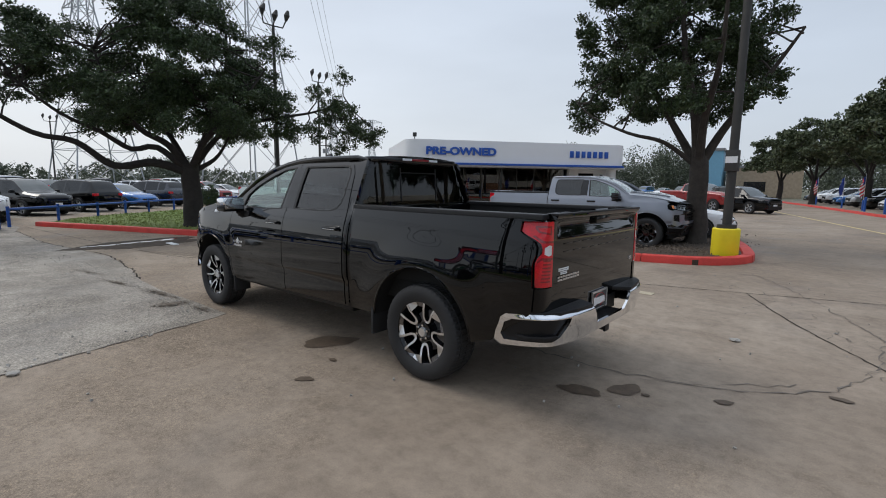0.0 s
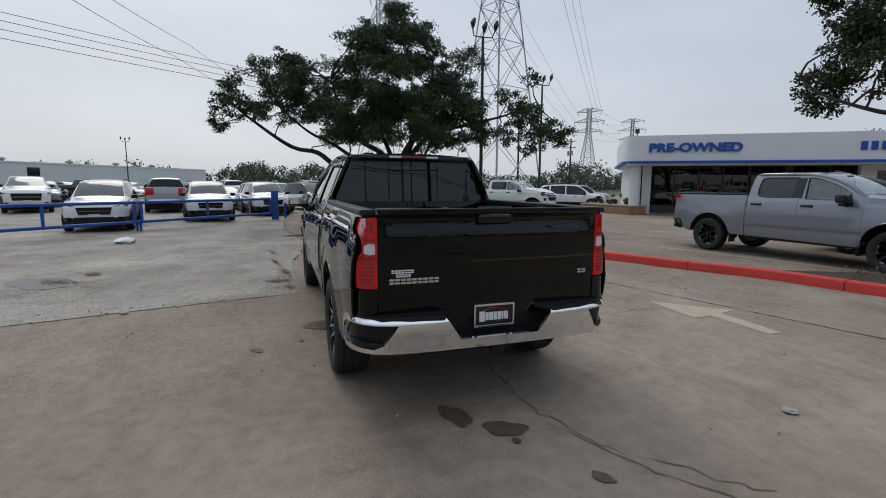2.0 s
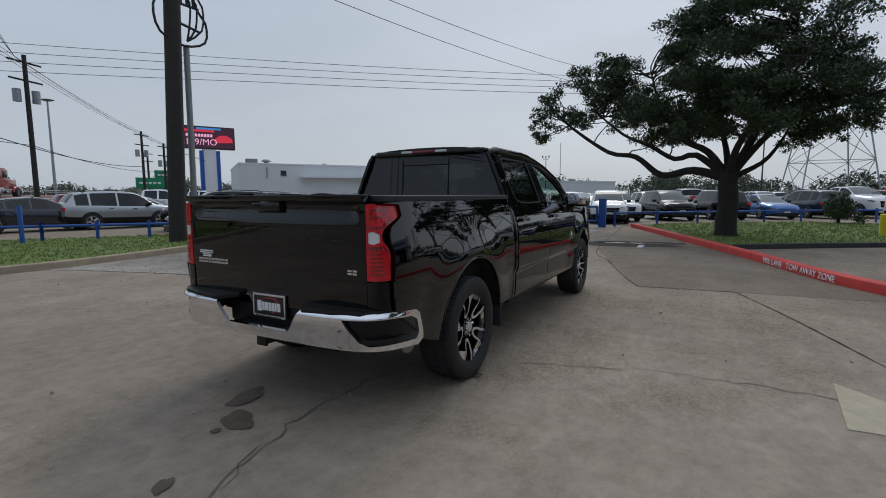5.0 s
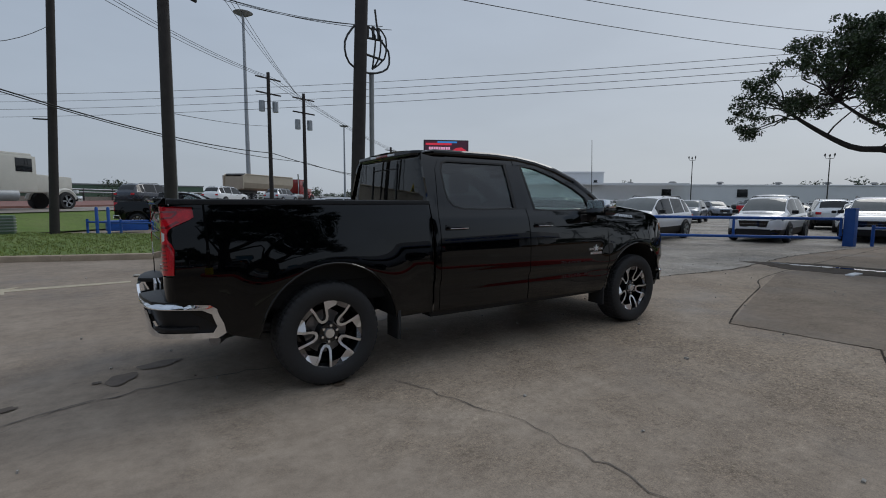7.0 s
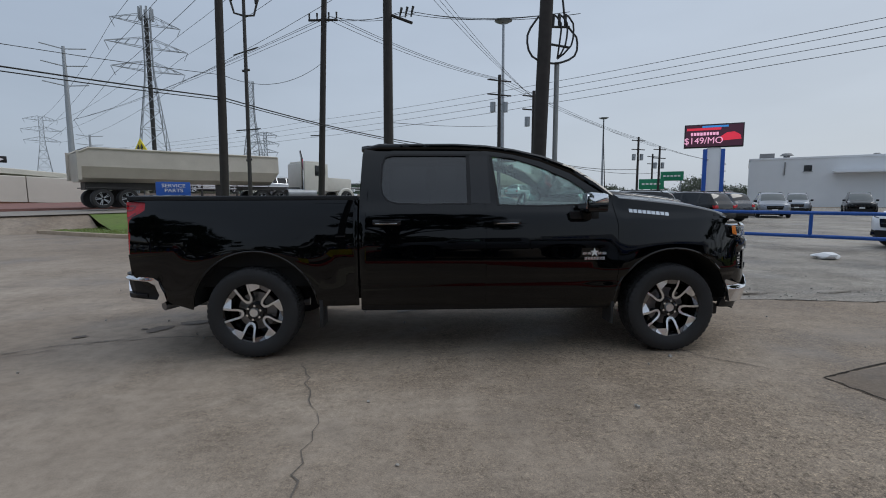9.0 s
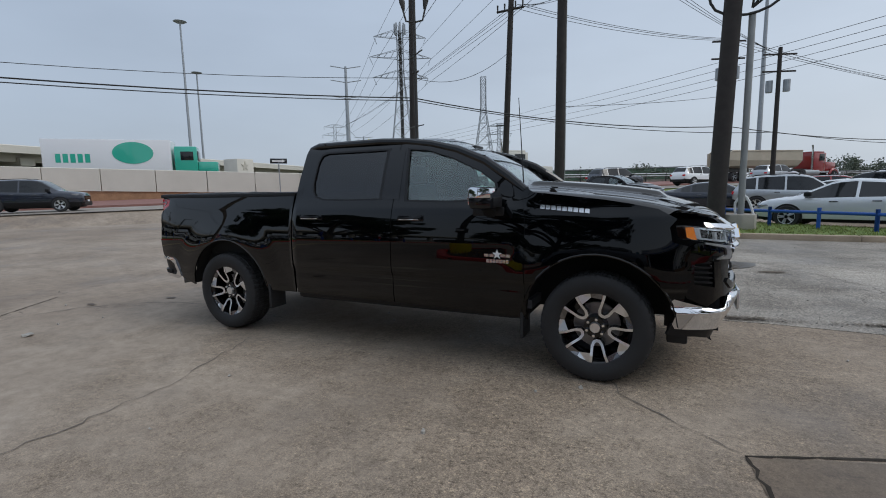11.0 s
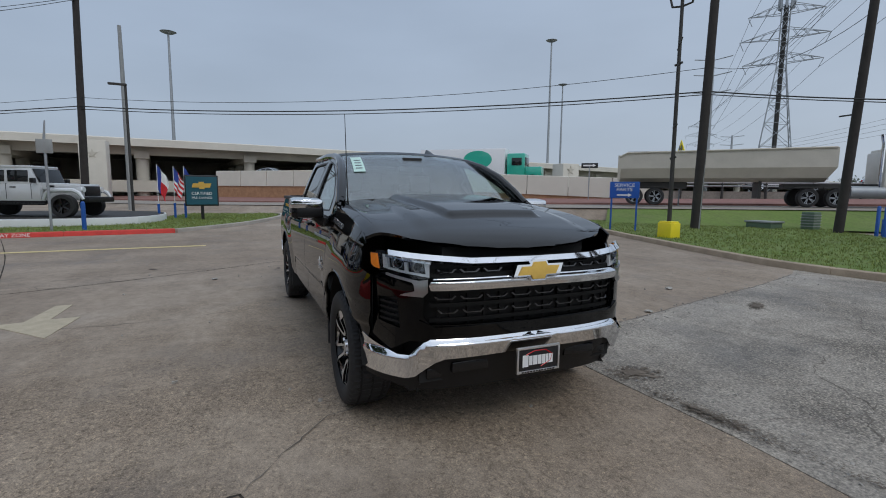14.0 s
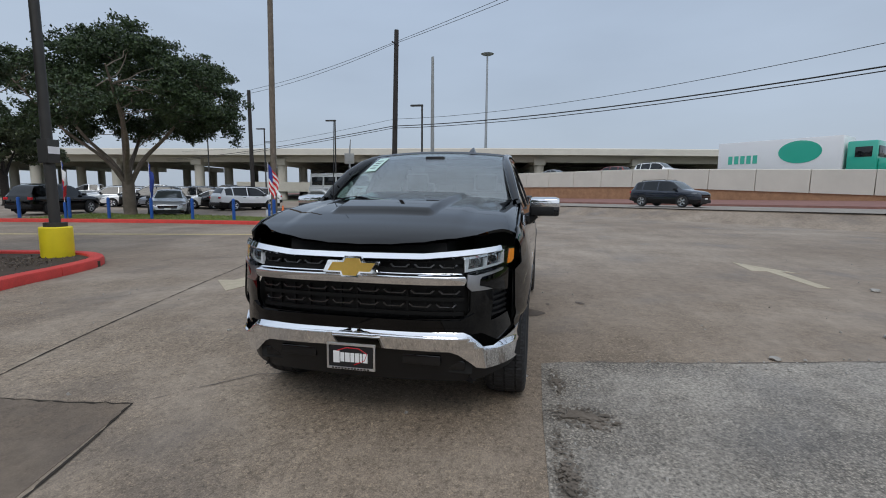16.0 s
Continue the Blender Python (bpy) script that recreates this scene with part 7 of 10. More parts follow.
P5 = pole("utility_pole", "thick dark wooden utility pole with cable loops", 5.38, 11.24, 0.028, -0.021, 13, 0.24, 0.20, "pole_brown", z0=0.1)
arm_between(P5, [(0.05, -0.15, 6.4), (1.0, -0.15, 6.25)], 0.04, "pole_dark", "bracket")
arm_between(P5, [(0.05, -0.15, 6.9), (1.0, -0.15, 6.9)], 0.04, "pole_dark", "bracket")
for k, x in enumerate((0.45, 0.65, 0.85)):
    part("insulator", tube_bm([(x, -0.15, 6.9), (x, -0.15, 7.3)], [0.04, 0.06], 8), "pole_dark", P5)
    arm_between(P5, smooth_line([(x, -0.15, 7.3), (x + 0.25, -0.2, 7.0), (x + 0.2, -0.2, 6.3), (0.62, -0.1, 5.9)], 0.2), 0.03, "wire_black", "cable")
arm_between(P5, smooth_line([(-0.05, -0.2, 7.2), (-0.42, -0.25, 6.6), (-0.25, -0.2, 5.95), (0.5, -0.1, 5.75), (1.2, -0.1, 6.0), (1.25, -0.1, 6.6), (0.9, -0.1, 7.0), (0.75, -0.1, 7.9)], 0.2), 0.035, "wire_black", "cable")
PG = pole("steel_riser", "grey steel cable riser pipe in a concrete block", 6.02, 11.3, 0.0, -0.012, 5.8, 0.085, 0.085, "pole_grey", "pipe", 0.1)
part("concrete_block", prism_bm(blob_poly(0.0, 0, 0.42, 0.34, 0, 5, 8, 0.05), 0, 0.42, 0.03), "kerb_concrete", PG)
arm_between(PG, smooth_line([(-0.12, 0, 0.35), (-0.14, 0, 0.75), (0.05, 0, 0.95), (0.2, 0, 0.75), (0.34, 0, 0.3)], 0.1), 0.035, "white_wall", "bent_pipe")
# lamp standard in the soil bed
L2 = pole("street_lamp", "dark lamp post in a round yellow base guard with small notices", -0.52, -8.51, -0.002, -0.011, 9.5, 0.10, 0.075, "pole_dark", "street lamp", 0.1)
part("base_guard", tube_bm([(0, 0, 0), (0, 0, 0.03), (0, 0, 0.60), (0, 0, 0.62)], [0.27, 0.28, 0.28, 0.26], 20), "yellow_plastic", L2, "yellow plastic base guard")
part("collar", tube_bm([(0, 0, 0.60), (0, 0, 0.70)], 0.20, 16), "pole_dark", L2)
nb = part("notice", box_bm((-0.125, -0.13, 1.88, 0.125, 0.12, 2.34), bevel=0.01), "pole_dark", L2)
part("print_panel", box_bm((-0.115, 0.11, 2.06, 0.115, 0.128, 2.20)), "white_print", nb, smooth=False)
part("print_panel", box_bm((-0.115, -0.138, 2.06, 0.115, -0.125, 2.20)), "white_print", nb, smooth=False)
arm_between(L2, [(-0.9, 0.3, 6.0), (0.9, -0.3, 6.25)], 0.02, "pole_dark", "banner_arm")
LAMP = "tall dark car-lot lamp post with three upturned lamps"


def lot_lamp(x, y, h, yellow=True, a=0.0, b=0.0):
    p = pole("lot_lamp", LAMP, x, y, a, b, h, 0.09, 0.06, "pole_dark", "lamp post", 0.05)
    if yellow:
        part("base_guard", tube_bm([(0, 0, 0), (0, 0, 0.72), (0, 0, 0.74)], [0.26, 0.26, 0.24], 16), "yellow_plastic", p, "yellow plastic base guard")
    t = Vector((a * h, b * h, h))
    for s in (-1, 0, 1):
        q = Vector((-0.1, 0.55 * s, 0.18 + 0.12 * abs(s)))
        arm_between(p, [t, t + Vector((0, 0.45 * s, 0.02)), t + q], 0.03, "pole_dark")
        part("lamp_head", tube_bm([t + q, t + q + Vector((-0.06, 0.02 * s, 0.22)), t + q + Vector((-0.1, -0.06, 0.42))], [0.05, 0.13, 0.05], 8), "pole_dark", p)
    return p


lot_lamp(16.95, -7.80, 8.2, True, -0.012, 0.006)
lot_lamp(25.0, -15.7, 8.2, False)
lot_lamp(78.5, 40.7, 8.6, False)
lot_lamp(81, 22.5, 7.7, False)
lot_lamp(60, -8, 7.5, False)
# slim square-headed lamps by the display lawn and beyond
for x, y, h in ((-23.0, -6.6, 6.9), (-28.4, -15.0, 6.9), (-33, -24, 7), (-37, -33, 7), (-44, -30, 7), (-30, -45, 7)):
    p = pole("street_lamp", "slim dark lamp post with a flat square head", x, y, 0, 0, h, 0.07, 0.06, "pole_dark", "street lamp")
    part("lamp_head", box_bm((-0.1, -0.75, h - 0.05, 0.12, 0.06, h + 0.05), bevel=0.015), "pole_dark", p)
pole("utility_pole", "dark wooden utility pole by the display lawn", -24.84, -9.1, -0.004, 0.019, 12.2, 0.2, 0.15, "pole_brown")
pw = bpy.data.objects["utility_pole.004"] if "utility_pole.004" in bpy.data.objects else None
if pw:
    arm_between(pw, [(-0.4, 0.25, 11.3), (0.5, 0.1, 11.3)], 0.05, "pole_brown", "cross_arm")
pole("utility_pole", "tall grey steel pole by the highway", -35.1, -8.7, -0.008, -0.004, 13.2, 0.2, 0.12, "pole_grey")
pole("utility_pole", "weathered grey wooden pole by the display lawn", -14.2, -11.9, -0.036, -0.008, 13, 0.15, 0.12, "bark_pale")
pole("utility_pole", "dark utility pole behind the parked cars", -29.1, -22.8, -0.009, -0.012, 9.6, 0.18, 0.14, "pole_brown")
for x, y, h in ((-108, 81, 44), (-130, 102, 38.5), (-112, -13, 34.5), (16, 82.7, 32.7), (60, 150, 27)):
    p = pole("high_mast", "very tall slim steel highway light mast with a ring of lamps", x, y, 0, 0, h, 0.4, 0.2, "galvanised", "light mast")
    part("lamp_ring", tube_bm([(0, 0, h - 0.4), (0, 0, h - 0.1), (0, 0, h + 0.1)], [1.0, 1.6, 0.5], 12), "galvanised", p)
for x, y, h, tf in ((7.07, 30.1, 10.2, 1), (9.9, 31.5, 9.4, 1), (26, 49, 8.2, 1), (29.5, 51, 7.4, 1), (34, 62, 7.5, 0), (44, 62, 6.5, 0), (62, -43, 9, 1), (55, -30, 9, 0)):
    p = pole("utility_pole", "distant dark utility pole with cross arms and transformers", x, y, 0, 0, h, 0.15, 0.11, "pole_brown")
    for z in (h - 0.4, h - 1.4):
        arm_between(p, [(-0.9, -0.35, z), (0.9, 0.35, z)], 0.055, "pole_brown", "cross_arm")
    if tf:
        for s in (-0.45, 0.45):
            part("transformer", tube_bm([(s, 0.1, h - 2.6), (s, 0.1, h - 1.9)], 0.2, 10), "galvanised", p)


def lattice(x, y, h, base, turn, arms=True, label="tall galvanised lattice transmission tower", r=0.09):
    tw = thing("transmission_tower", label, "transmission tower", pose(x, y, 0, 0, 0, turn))
    bm = bmesh.new()
    lev = [0, 0.16, 0.30, 0.42, 0.52, 0.61, 0.69, 0.76, 0.82, 0.88, 0.94, 1.0]

    def wd(t):
        return base / 2 * (1 - t / 0.72 * 0.82) if t < 0.72 else base / 2 * 0.18

    cs = [(1, 1), (-1, 1), (-1, -1), (1, -1)]
    for a, b in zip(lev, lev[1:]):
        wa, wb = wd(a), wd(b)
        for k in range(4):
            p0, p1 = Vector((cs[k][0] * wa, cs[k][1] * wa, a * h)), Vector((cs[k][0] * wb, cs[k][1] * wb, b * h))
            n = cs[(k + 1) % 4]
            q0, q1 = Vector((n[0] * wa, n[1] * wa, a * h)), Vector((n[0] * wb, n[1] * wb, b * h))
            tube_into(bm, [p0, p1], r, 4, False)
            tube_into(bm, [p0, q1], r * 0.55, 4, False)
            tube_into(bm, [q0, p1], r * 0.55, 4, False)
            tube_into(bm, [p1, q1], r * 0.55, 4, False)
    part("lattice", bm, "galvanised", tw, smooth=False)
    if arms:
        for t, ln in ((0.72, 0.17), (0.84, 0.19), (0.96, 0.16)):
            for s in (-1, 1):
                bm = bmesh.new()
                tip = Vector((s * ln * h, 0, t * h + 0.2))
                for sy in (-1, 1):
                    tube_into(bm, [(s * wd(t), sy * wd(t), t * h), tip], r * 0.7, 4, False)
                    tube_into(bm, [(s * wd(t), sy * wd(t), t * h + 0.05 * h), tip], r * 0.6, 4, False)
                    for q in (0.25, 0.5, 0.75):
                        a0 = Vector((s * wd(t), sy * wd(t), t * h)).lerp(tip, q)
                        a1 = Vector((s * wd(t), sy * wd(t), t * h + 0.05 * h)).lerp(tip, max(0, q - 0.15))
                        tube_into(bm, [a0, a1], r * 0.45, 4, False)
                tube_into(bm, [tip, tip + Vector((-s * 0.6, 0, -0.045 * h))], r * 0.8, 4, False)
                part("cross_arm", bm, "galvanised", tw, smooth=False)
    return tw


t1 = lattice(-45, 81, 32, 6.5, 35)
part("antenna_mast", tube_bm([(0, 0, 0), (0, 0, 32)], 0.35, 10), "pole_dark", t1)
for k in range(8):
    a = k * math.tau / 8
    part("antenna_panel", box_bm((1.0 * math.cos(a) - 0.15, 1.0 * math.sin(a) - 0.15, 31.4, 1.0 * math.cos(a) + 0.15, 1.0 * math.sin(a) + 0.15, 33.4)), "galvanised", t1, smooth=False)
lattice(-34, 98, 25.4, 6, 30, False, "narrow galvanised lattice tower")
lattice(-150, 195, 34, 8, 40)
lattice(-120, 190, 20, 5, 40)
lattice(-48, 150, 22, 5, 20, True, "far lattice transmission tower", 0.12)
lattice(53.8, -26.2, 46, 8.4, 20, True, "very tall galvanised lattice transmission tower", 0.085)
lattice(90, -19, 40, 10, 10, True, "very tall galvanised lattice transmission tower", 0.11)
lattice(120, -88, 24.5, 6, 35, True, "far lattice transmission tower", 0.10)
lattice(160, -138, 29, 6, 35, True, "far lattice transmission tower", 0.12)
sp = pole("transmission_pole", "grey steel transmission pole with raked arms", -73, 101, 0, 0, 33, 0.75, 0.3, "galvanised", "transmission pole")
for z in (25, 29, 32.5):
    arm_between(sp, [(-3.2, -2.2, z + 0.6), (0, 0, z), (3.2, 2.2, z + 0.6)], 0.12, "galvanised")
sp2 = pole("transmission_pole", "far grey steel transmission pole", -95, 140, 0, 0, 20, 0.5, 0.25, "galvanised", "transmission pole")
for z in (14, 17, 19.5):
    arm_between(sp2, [(-2.6, -1.8, z + 0.3), (0, 0, z), (2.6, 1.8, z + 0.3)], 0.1, "galvanised")


def wire(pts, r=0.012, sag=0.0):
    """Cable hung between points."""
    line = []
    for a, b in zip(pts, pts[1:]):
        a, b = Vector(a), Vector(b)
        for k in range(12):
            t = k / 12
            line.append(a.lerp(b, t) - Vector((0, 0, 4 * sag * t * (1 - t))))
    line.append(Vector(pts[-1]))
    tagged(obj_from_bm("cable", tube_bm(line, r, 5), "wire_black"), "thin black overhead cable between poles", "cable", "overhead cables")


wire([(-60, -60, 6.2), (-24.8, -9.1, 5.90), (-7.05, 16.2, 5.72), (7.2, 30.1, 4.8), (26, 49, 4.6)], 0.028, 0.50)
wire([(-60, -60, 6.0), (-24.8, -9.1, 5.76), (-7.05, 16.2, 5.60), (9.9, 31.5, 4.4), (29.5, 51, 4.3)], 0.02, 0.52)
wire([(-60, -58, 7.5), (-24.7, -9.0, 6.35), (-7.0, 16.2, 6.65), (-3.4, 20, 8.3)], 0.012, 0.72)
wire([(-29.1, -22.8, 9.6), (-24.9, -9.3, 11.35), (-7.0, 16.2, 12.9)], 0.014, 0.25)
wire([(-29.3, -22.8, 9.4), (-24.5, -9.1, 11.15), (-7.0, 16.0, 12.5)], 0.014, 0.3)
wire([(-60, -52, 9.2), (-29.1, -22.8, 9.5)], 0.014, 0.3)
for dx, dz in ((0, 0), (0.35, 0.05), (0.7, 0.0)):
    wire([(-3.4 + dx, 20, 10.4 + dz), (0.6 + dx, 15.4, 9.0 + dz), (6.0 + dx, 11.0, 7.4 + dz)], 0.011, 0.25)
    wire([(-3.4 + dx, 20, 10.4 + dz), (6.7 + dx, 30.1, 9.9), (25.6 + dx, 49, 8.0), (44, 62, 6.4)], 0.013, 0.35)
    wire([(-3.4 + dx, 20, 10.4 + dz), (-45, 62, 12 + dz), (-95, 140, 18)], 0.012, 0.5)
    wire([(0.2 + dx, 15.6, 11.5), (9.5, 31.5, 9.2), (29, 51, 7.3)], 0.012, 0.3)
wire([(0.1, 15.6, 4.6), (6.9, 30, 6.6)], 0.012, 0.1)
wire([(-7.0, 16.2, 12.6), (0.1, 15.6, 12.3), (5.7, 11, 11.6), (22, -2, 14)], 0.012, 0.3)
wire([(5.7, 11, 9.5), (40, 7.5, 12.5), (95, 0, 17)], 0.016, 0.4)
wire([(5.7, 11, 8.8), (40, 8.5, 11.5), (95, 2, 16)], 0.016, 0.4)
for k in range(4):
    wire([(150, -66, 21 + 1.5 * k), (91, -22 + k, 16.2 + 0.8 * k), (36, 44 + k, 14.6 + 1.0 * k), (-28, 122, 17 + 1.4 * k), (-120, 190, 18 + k)], 0.03, 0.6)
for k, (z0, z1) in enumerate(((33, 30), (38, 34), (44, 39))):
    for s in (-1, 1):
        wire([(54.5 + 2.5 * s, -24.5 + 7 * s, z0), (-45 + 4 * s, 81 + 3 * s, 22 + 4 * k), (-150 + 3 * s, 195, 24 + 4 * k)], 0.03, 3.0)
        wire([(54.5 + 2.5 * s, -24.5 + 7 * s, z0), (120 + 3 * s, -88 + 2 * s, 17.5 + 3 * k), (160 + 3 * s, -138, 21 + 3 * k)], 0.025, 1.5)

# ---- fences, bollards, signs ----
GATE_END = (18.95, 1.45)


def rail_fence(pts, label, high=0.75, rails=(0.62,), spacing=2.2, r=0.045, post=0.05, skip=()):
    fc = thing("rail_fence", label, "fence", group="blue rail fences")
    for a, b in zip(pts, pts[1:]):
        a, b = Vector((*a, 0)), Vector((*b, 0))
        n = max(1, round((b - a).length / spacing))
        for k in range(n + 1):
            p = a.lerp(b, k / n)
            part("post", tube_bm([p, p + Vector((0, 0, high))], post, 10), "blue_steel", fc)
        for z in rails:
            part("rail", tube_bm([a + Vector((0, 0, z)), b + Vector((0, 0, z))], r, 8), "blue_steel", fc)
    return fc


rail_fence([(19.5, 1.0), (22.4, -2.3), (25.2, -5.2), (27.5, -8.5), (29.5, -12)], "low blue tubular steel rail fence beside the grass island", 0.72, (0.62,))
rail_fence([(9.6, 9.95), (8.9, 10.9), (6.9, 12.5), (3.6, 15.2), (-0.4, 18.0), (-2.8, 20.8)], "low blue tubular steel rail fence along the verge", 0.68, (0.55,), 1.7)
gate_bar = thing("swing_gate", "long blue steel two-rail gate closed across the lot entrance", "gate")
ga, gb_ = Vector((9.85, 9.62, 0)), Vector((GATE_END[0] - 0.2, GATE_END[1] + 0.2, 0))
for z in (0.34, 0.98):
    part("rail", tube_bm([ga + Vector((0, 0, z)), gb_ + Vector((0, 0, z - 0.06))], 0.05, 8), "blue_steel", gate_bar)
for k in (0.0, 0.26, 0.48, 0.5, 0.72, 1.0):
    p = ga.lerp(gb_, k)
    part("upright", tube_bm([p + Vector((0, 0, 0.34)), p + Vector((0, 0, 0.98 - 0.06 * k))], 0.045, 8), "blue_steel", gate_bar)
for k in (0.485, 0.495):
    p = ga.lerp(gb_, k)
    part("leg", tube_bm([p, p + Vector((0, 0, 0.36))], 0.04, 8), "blue_steel", gate_bar)
for x, y, h in ((GATE_END[0], GATE_END[1], 1.25), (9.75, 9.75, 1.15)):
    gp = thing("gate_post", "thick square blue steel gate post", "post", pose(x, y, 0), "gate posts")
    part("shaft", box_bm((-0.15, -0.15, 0, 0.15, 0.15, h), bevel=0.015), "blue_steel", gp)
    part("cap", box_bm((-0.17, -0.17, h, 0.17, 0.17, h + 0.03), bevel=0.01), "blue_steel", gp)
for x, y in ((-2.4, 19.5), (-2.0, 19.1), (2.4, 15.3), (3.0, 14.9)):
    bo = thing("bollard", "pale blue steel pipe bollard on the verge", "bollard", pose(x, y, 0), "bollards")
    part("pipe", tube_bm([(0, 0, 0), (0, 0, 1.15), (0, 0, 1.2)], [0.06, 0.06, 0.03], 10), "blue_steel", bo)
for x, y in ((-10.0, -22.1), (-10.75, -20.2), (-11.0, -18.3), (-11.4, -16.4), (-11.7, -14.5), (-12.0, -12.6), (-12.2, -10.7), (-12.5, -8.6), (-12.9, -6.4), (-7.6, -27), (-6.4, -30), (-5.3, -33), (-4.2, -36.5), (-3.3, -40)):
    bo = thing("bollard", "slim blue steel bollard behind the red kerb", "bollard", pose(x, y, 0.08), "bollards")
    part("pipe", tube_bm([(0, 0, 0), (0, 0, 0.95), (0, 0, 1.0)], [0.07, 0.07, 0.03], 10), "blue_steel", bo)

# blue service sign on two legs
sv_s = thing("service_sign", "blue service and parts sign on two blue posts", "sign", pose(-7.43, 12.45, 0.1, 0, 0, 38))
part("board", box_bm((-0.55, -0.03, 1.27, 0.55, 0.03, 1.91), bevel=0.01), "sign_blue", sv_s)
for x in (-0.47, 0.47):
    part("post", tube_bm([(x, 0, 0), (x, 0, 1.3)], 0.035, 8), "blue_steel", sv_s)
for side, turn in ((-0.045, 0), (0.045, 180)):
    for txt, z in (("SERVICE", 1.77), ("PARTS", 1.60)):
        text_part(txt, 0.175, 0.006, "white_print", sv_s, pose(0, side, z, 90, 0, turn), stretch=1.2)
    ar = [(-0.27, -0.025), (0.15, -0.025), (0.15, -0.07), (0.29, 0), (0.15, 0.07), (0.15, 0.025), (-0.27, 0.025)]
    o = part("arrow", prism_bm(ar, -0.006, 0.006), "white_print", sv_s, smooth=False)
    o.matrix_basis = pose(0, side, 1.39, 90, 0, turn)
# yellow merge sign
ys = thing("warning_sign", "yellow diamond lane sign with black arrows on a steel post", "road sign", pose(-15.6, 25.0, 0.4, 0, 0, -33))
part("post", tube_bm([(0, 0.05, 0), (0, 0.05, 4.2)], 0.05, 8), "galvanised", ys)
part("diamond", prism_bm([(0, -0.75), (0.75, 0), (0, 0.75), (-0.75, 0)], -0.02, 0.02), "yellow_plastic", ys, smooth=False).matrix_basis = pose(0, 0, 3.9, 90, 0, 0)
for x in (-0.17, 0.2):
    part("arrow", prism_bm([(x - 0.05, -0.4), (x + 0.05, -0.4), (x + 0.05, 0.15), (x + 0.15, 0.15), (x, 0.4), (x - 0.15, 0.15), (x - 0.05, 0.15)], -0.01, 0.035), "plate_black", ys, smooth=False).matrix_basis = pose(0, -0.02, 3.9, 90, 0, 0)
ow = thing("one_way_sign", "black one-way arrow sign on a thin post", "road sign", pose(-24.5, 25.2, 0, 0, 0, 49))
part("post", tube_bm([(0, 0, 0), (0, 0, 3.9)], 0.045, 8), "galvanised", ow)
part("board", box_bm((-0.65, -0.03, 3.65, 0.65, 0.03, 4.05), bevel=0.01), "plate_black", ow)
part("arrow", prism_bm([(-0.5, -0.06), (0.25, -0.06), (0.25, -0.13), (0.5, 0), (0.25, 0.13), (0.25, 0.06), (-0.5, 0.06)], -0.045, 0.045), "white_print", ow, smooth=False).matrix_basis = pose(0, 0, 3.85, 90, 0, 0)
# screen sign on a tall pylon
led = thing("screen_sign", "large lit advertising screen on a white and blue pylon", "sign", pose(37.9, 60.7, -0.6, 0, 0, -26) @ Matrix.Diagonal((1.42, 1.42, 1.42, 1)))
part("cabinet", box_bm((-0.1, 0.0, 6.15, 4.9, 0.6, 8.35), bevel=0.03), "plate_black", led)


def glow(name, col, s):
    m, nt, p = nodes_of(name)
    p.inputs["Base Color"].default_value = (*col, 1)
    p.inputs["Emission Color"].default_value = (*col, 1)
    p.inputs["Emission Strength"].default_value = s
    M[name] = m


glow("screen_dark", (0.05, 0.015, 0.03), 0.6)
glow("screen_red", (0.65, 0.03, 0.06), 0.7)
glow("screen_blue", (0.05, 0.25, 0.6), 0.6)
glow("screen_pink", (0.75, 0.35, 0.5), 0.9)
part("screen", box_bm((0, -0.03, 6.25, 4.8, 0.0, 8.25)), "screen_dark", led, "lit dark screen", smooth=False)
part("screen_stripe", box_bm((0.1, -0.045, 7.78, 3.0, -0.03, 8.0)), "screen_red", led, smooth=False)
part("screen_stripe", box_bm((1.4, -0.04, 8.02, 3.6, -0.03, 8.2)), "screen_blue", led, smooth=False)
part("screen_picture", prism_bm([(3.0, 0.0), (4.7, 0.1), (4.6, 0.5), (4.1, 0.8), (3.5, 0.75), (3.0, 0.4)], -0.005, 0.005), "screen_red", led, smooth=False).matrix_basis = pose(0, -0.04, 6.75, 90, 0, 0)
for k in range(9):
    part("print_bar", box_bm((0.45 + 0.27 * k, -0.05, 7.3, 0.65 + 0.27 * k, -0.03, 7.58)), "screen_pink", led, smooth=False)
text_part("$149/MO", 0.85, 0.01, "screen_pink", led, pose(1.55, -0.05, 6.78, 90, 0, 0))
part("pylon", box_bm((1.9, 0.1, 0, 3.1, 0.5, 6.2), bevel=0.02), "white_panel", led)
for x in (1.6, 3.1):
    part("pylon_edge", box_bm((x, 0.05, 0, x + 0.35, 0.55, 6.0), bevel=0.02), "sign_blue", led)
for x, y, z in ((39.5, 66.9, 4.6), (33, 60, 3.2)):
    gs = thing("road_sign", "green highway guide sign on posts", "road sign", pose(x, y, 0, 0, 0, -28))
    part("board", box_bm((-1.6, -0.05, z - 0.7, 1.6, 0.05, z + 0.7), bevel=0.02), "sign_green", gs)
    for xx in (-1.2, 1.2):
        part("post", tube_bm([(xx, 0.1, 0), (xx, 0.1, z)], 0.08, 8), "galvanised", gs)
    for k in range(5):
        part("print_bar", box_bm((-1.2 + 0.5 * k, -0.07, z - 0.1, -0.85 + 0.5 * k, -0.05, z + 0.15)), "white_print", gs, smooth=False)
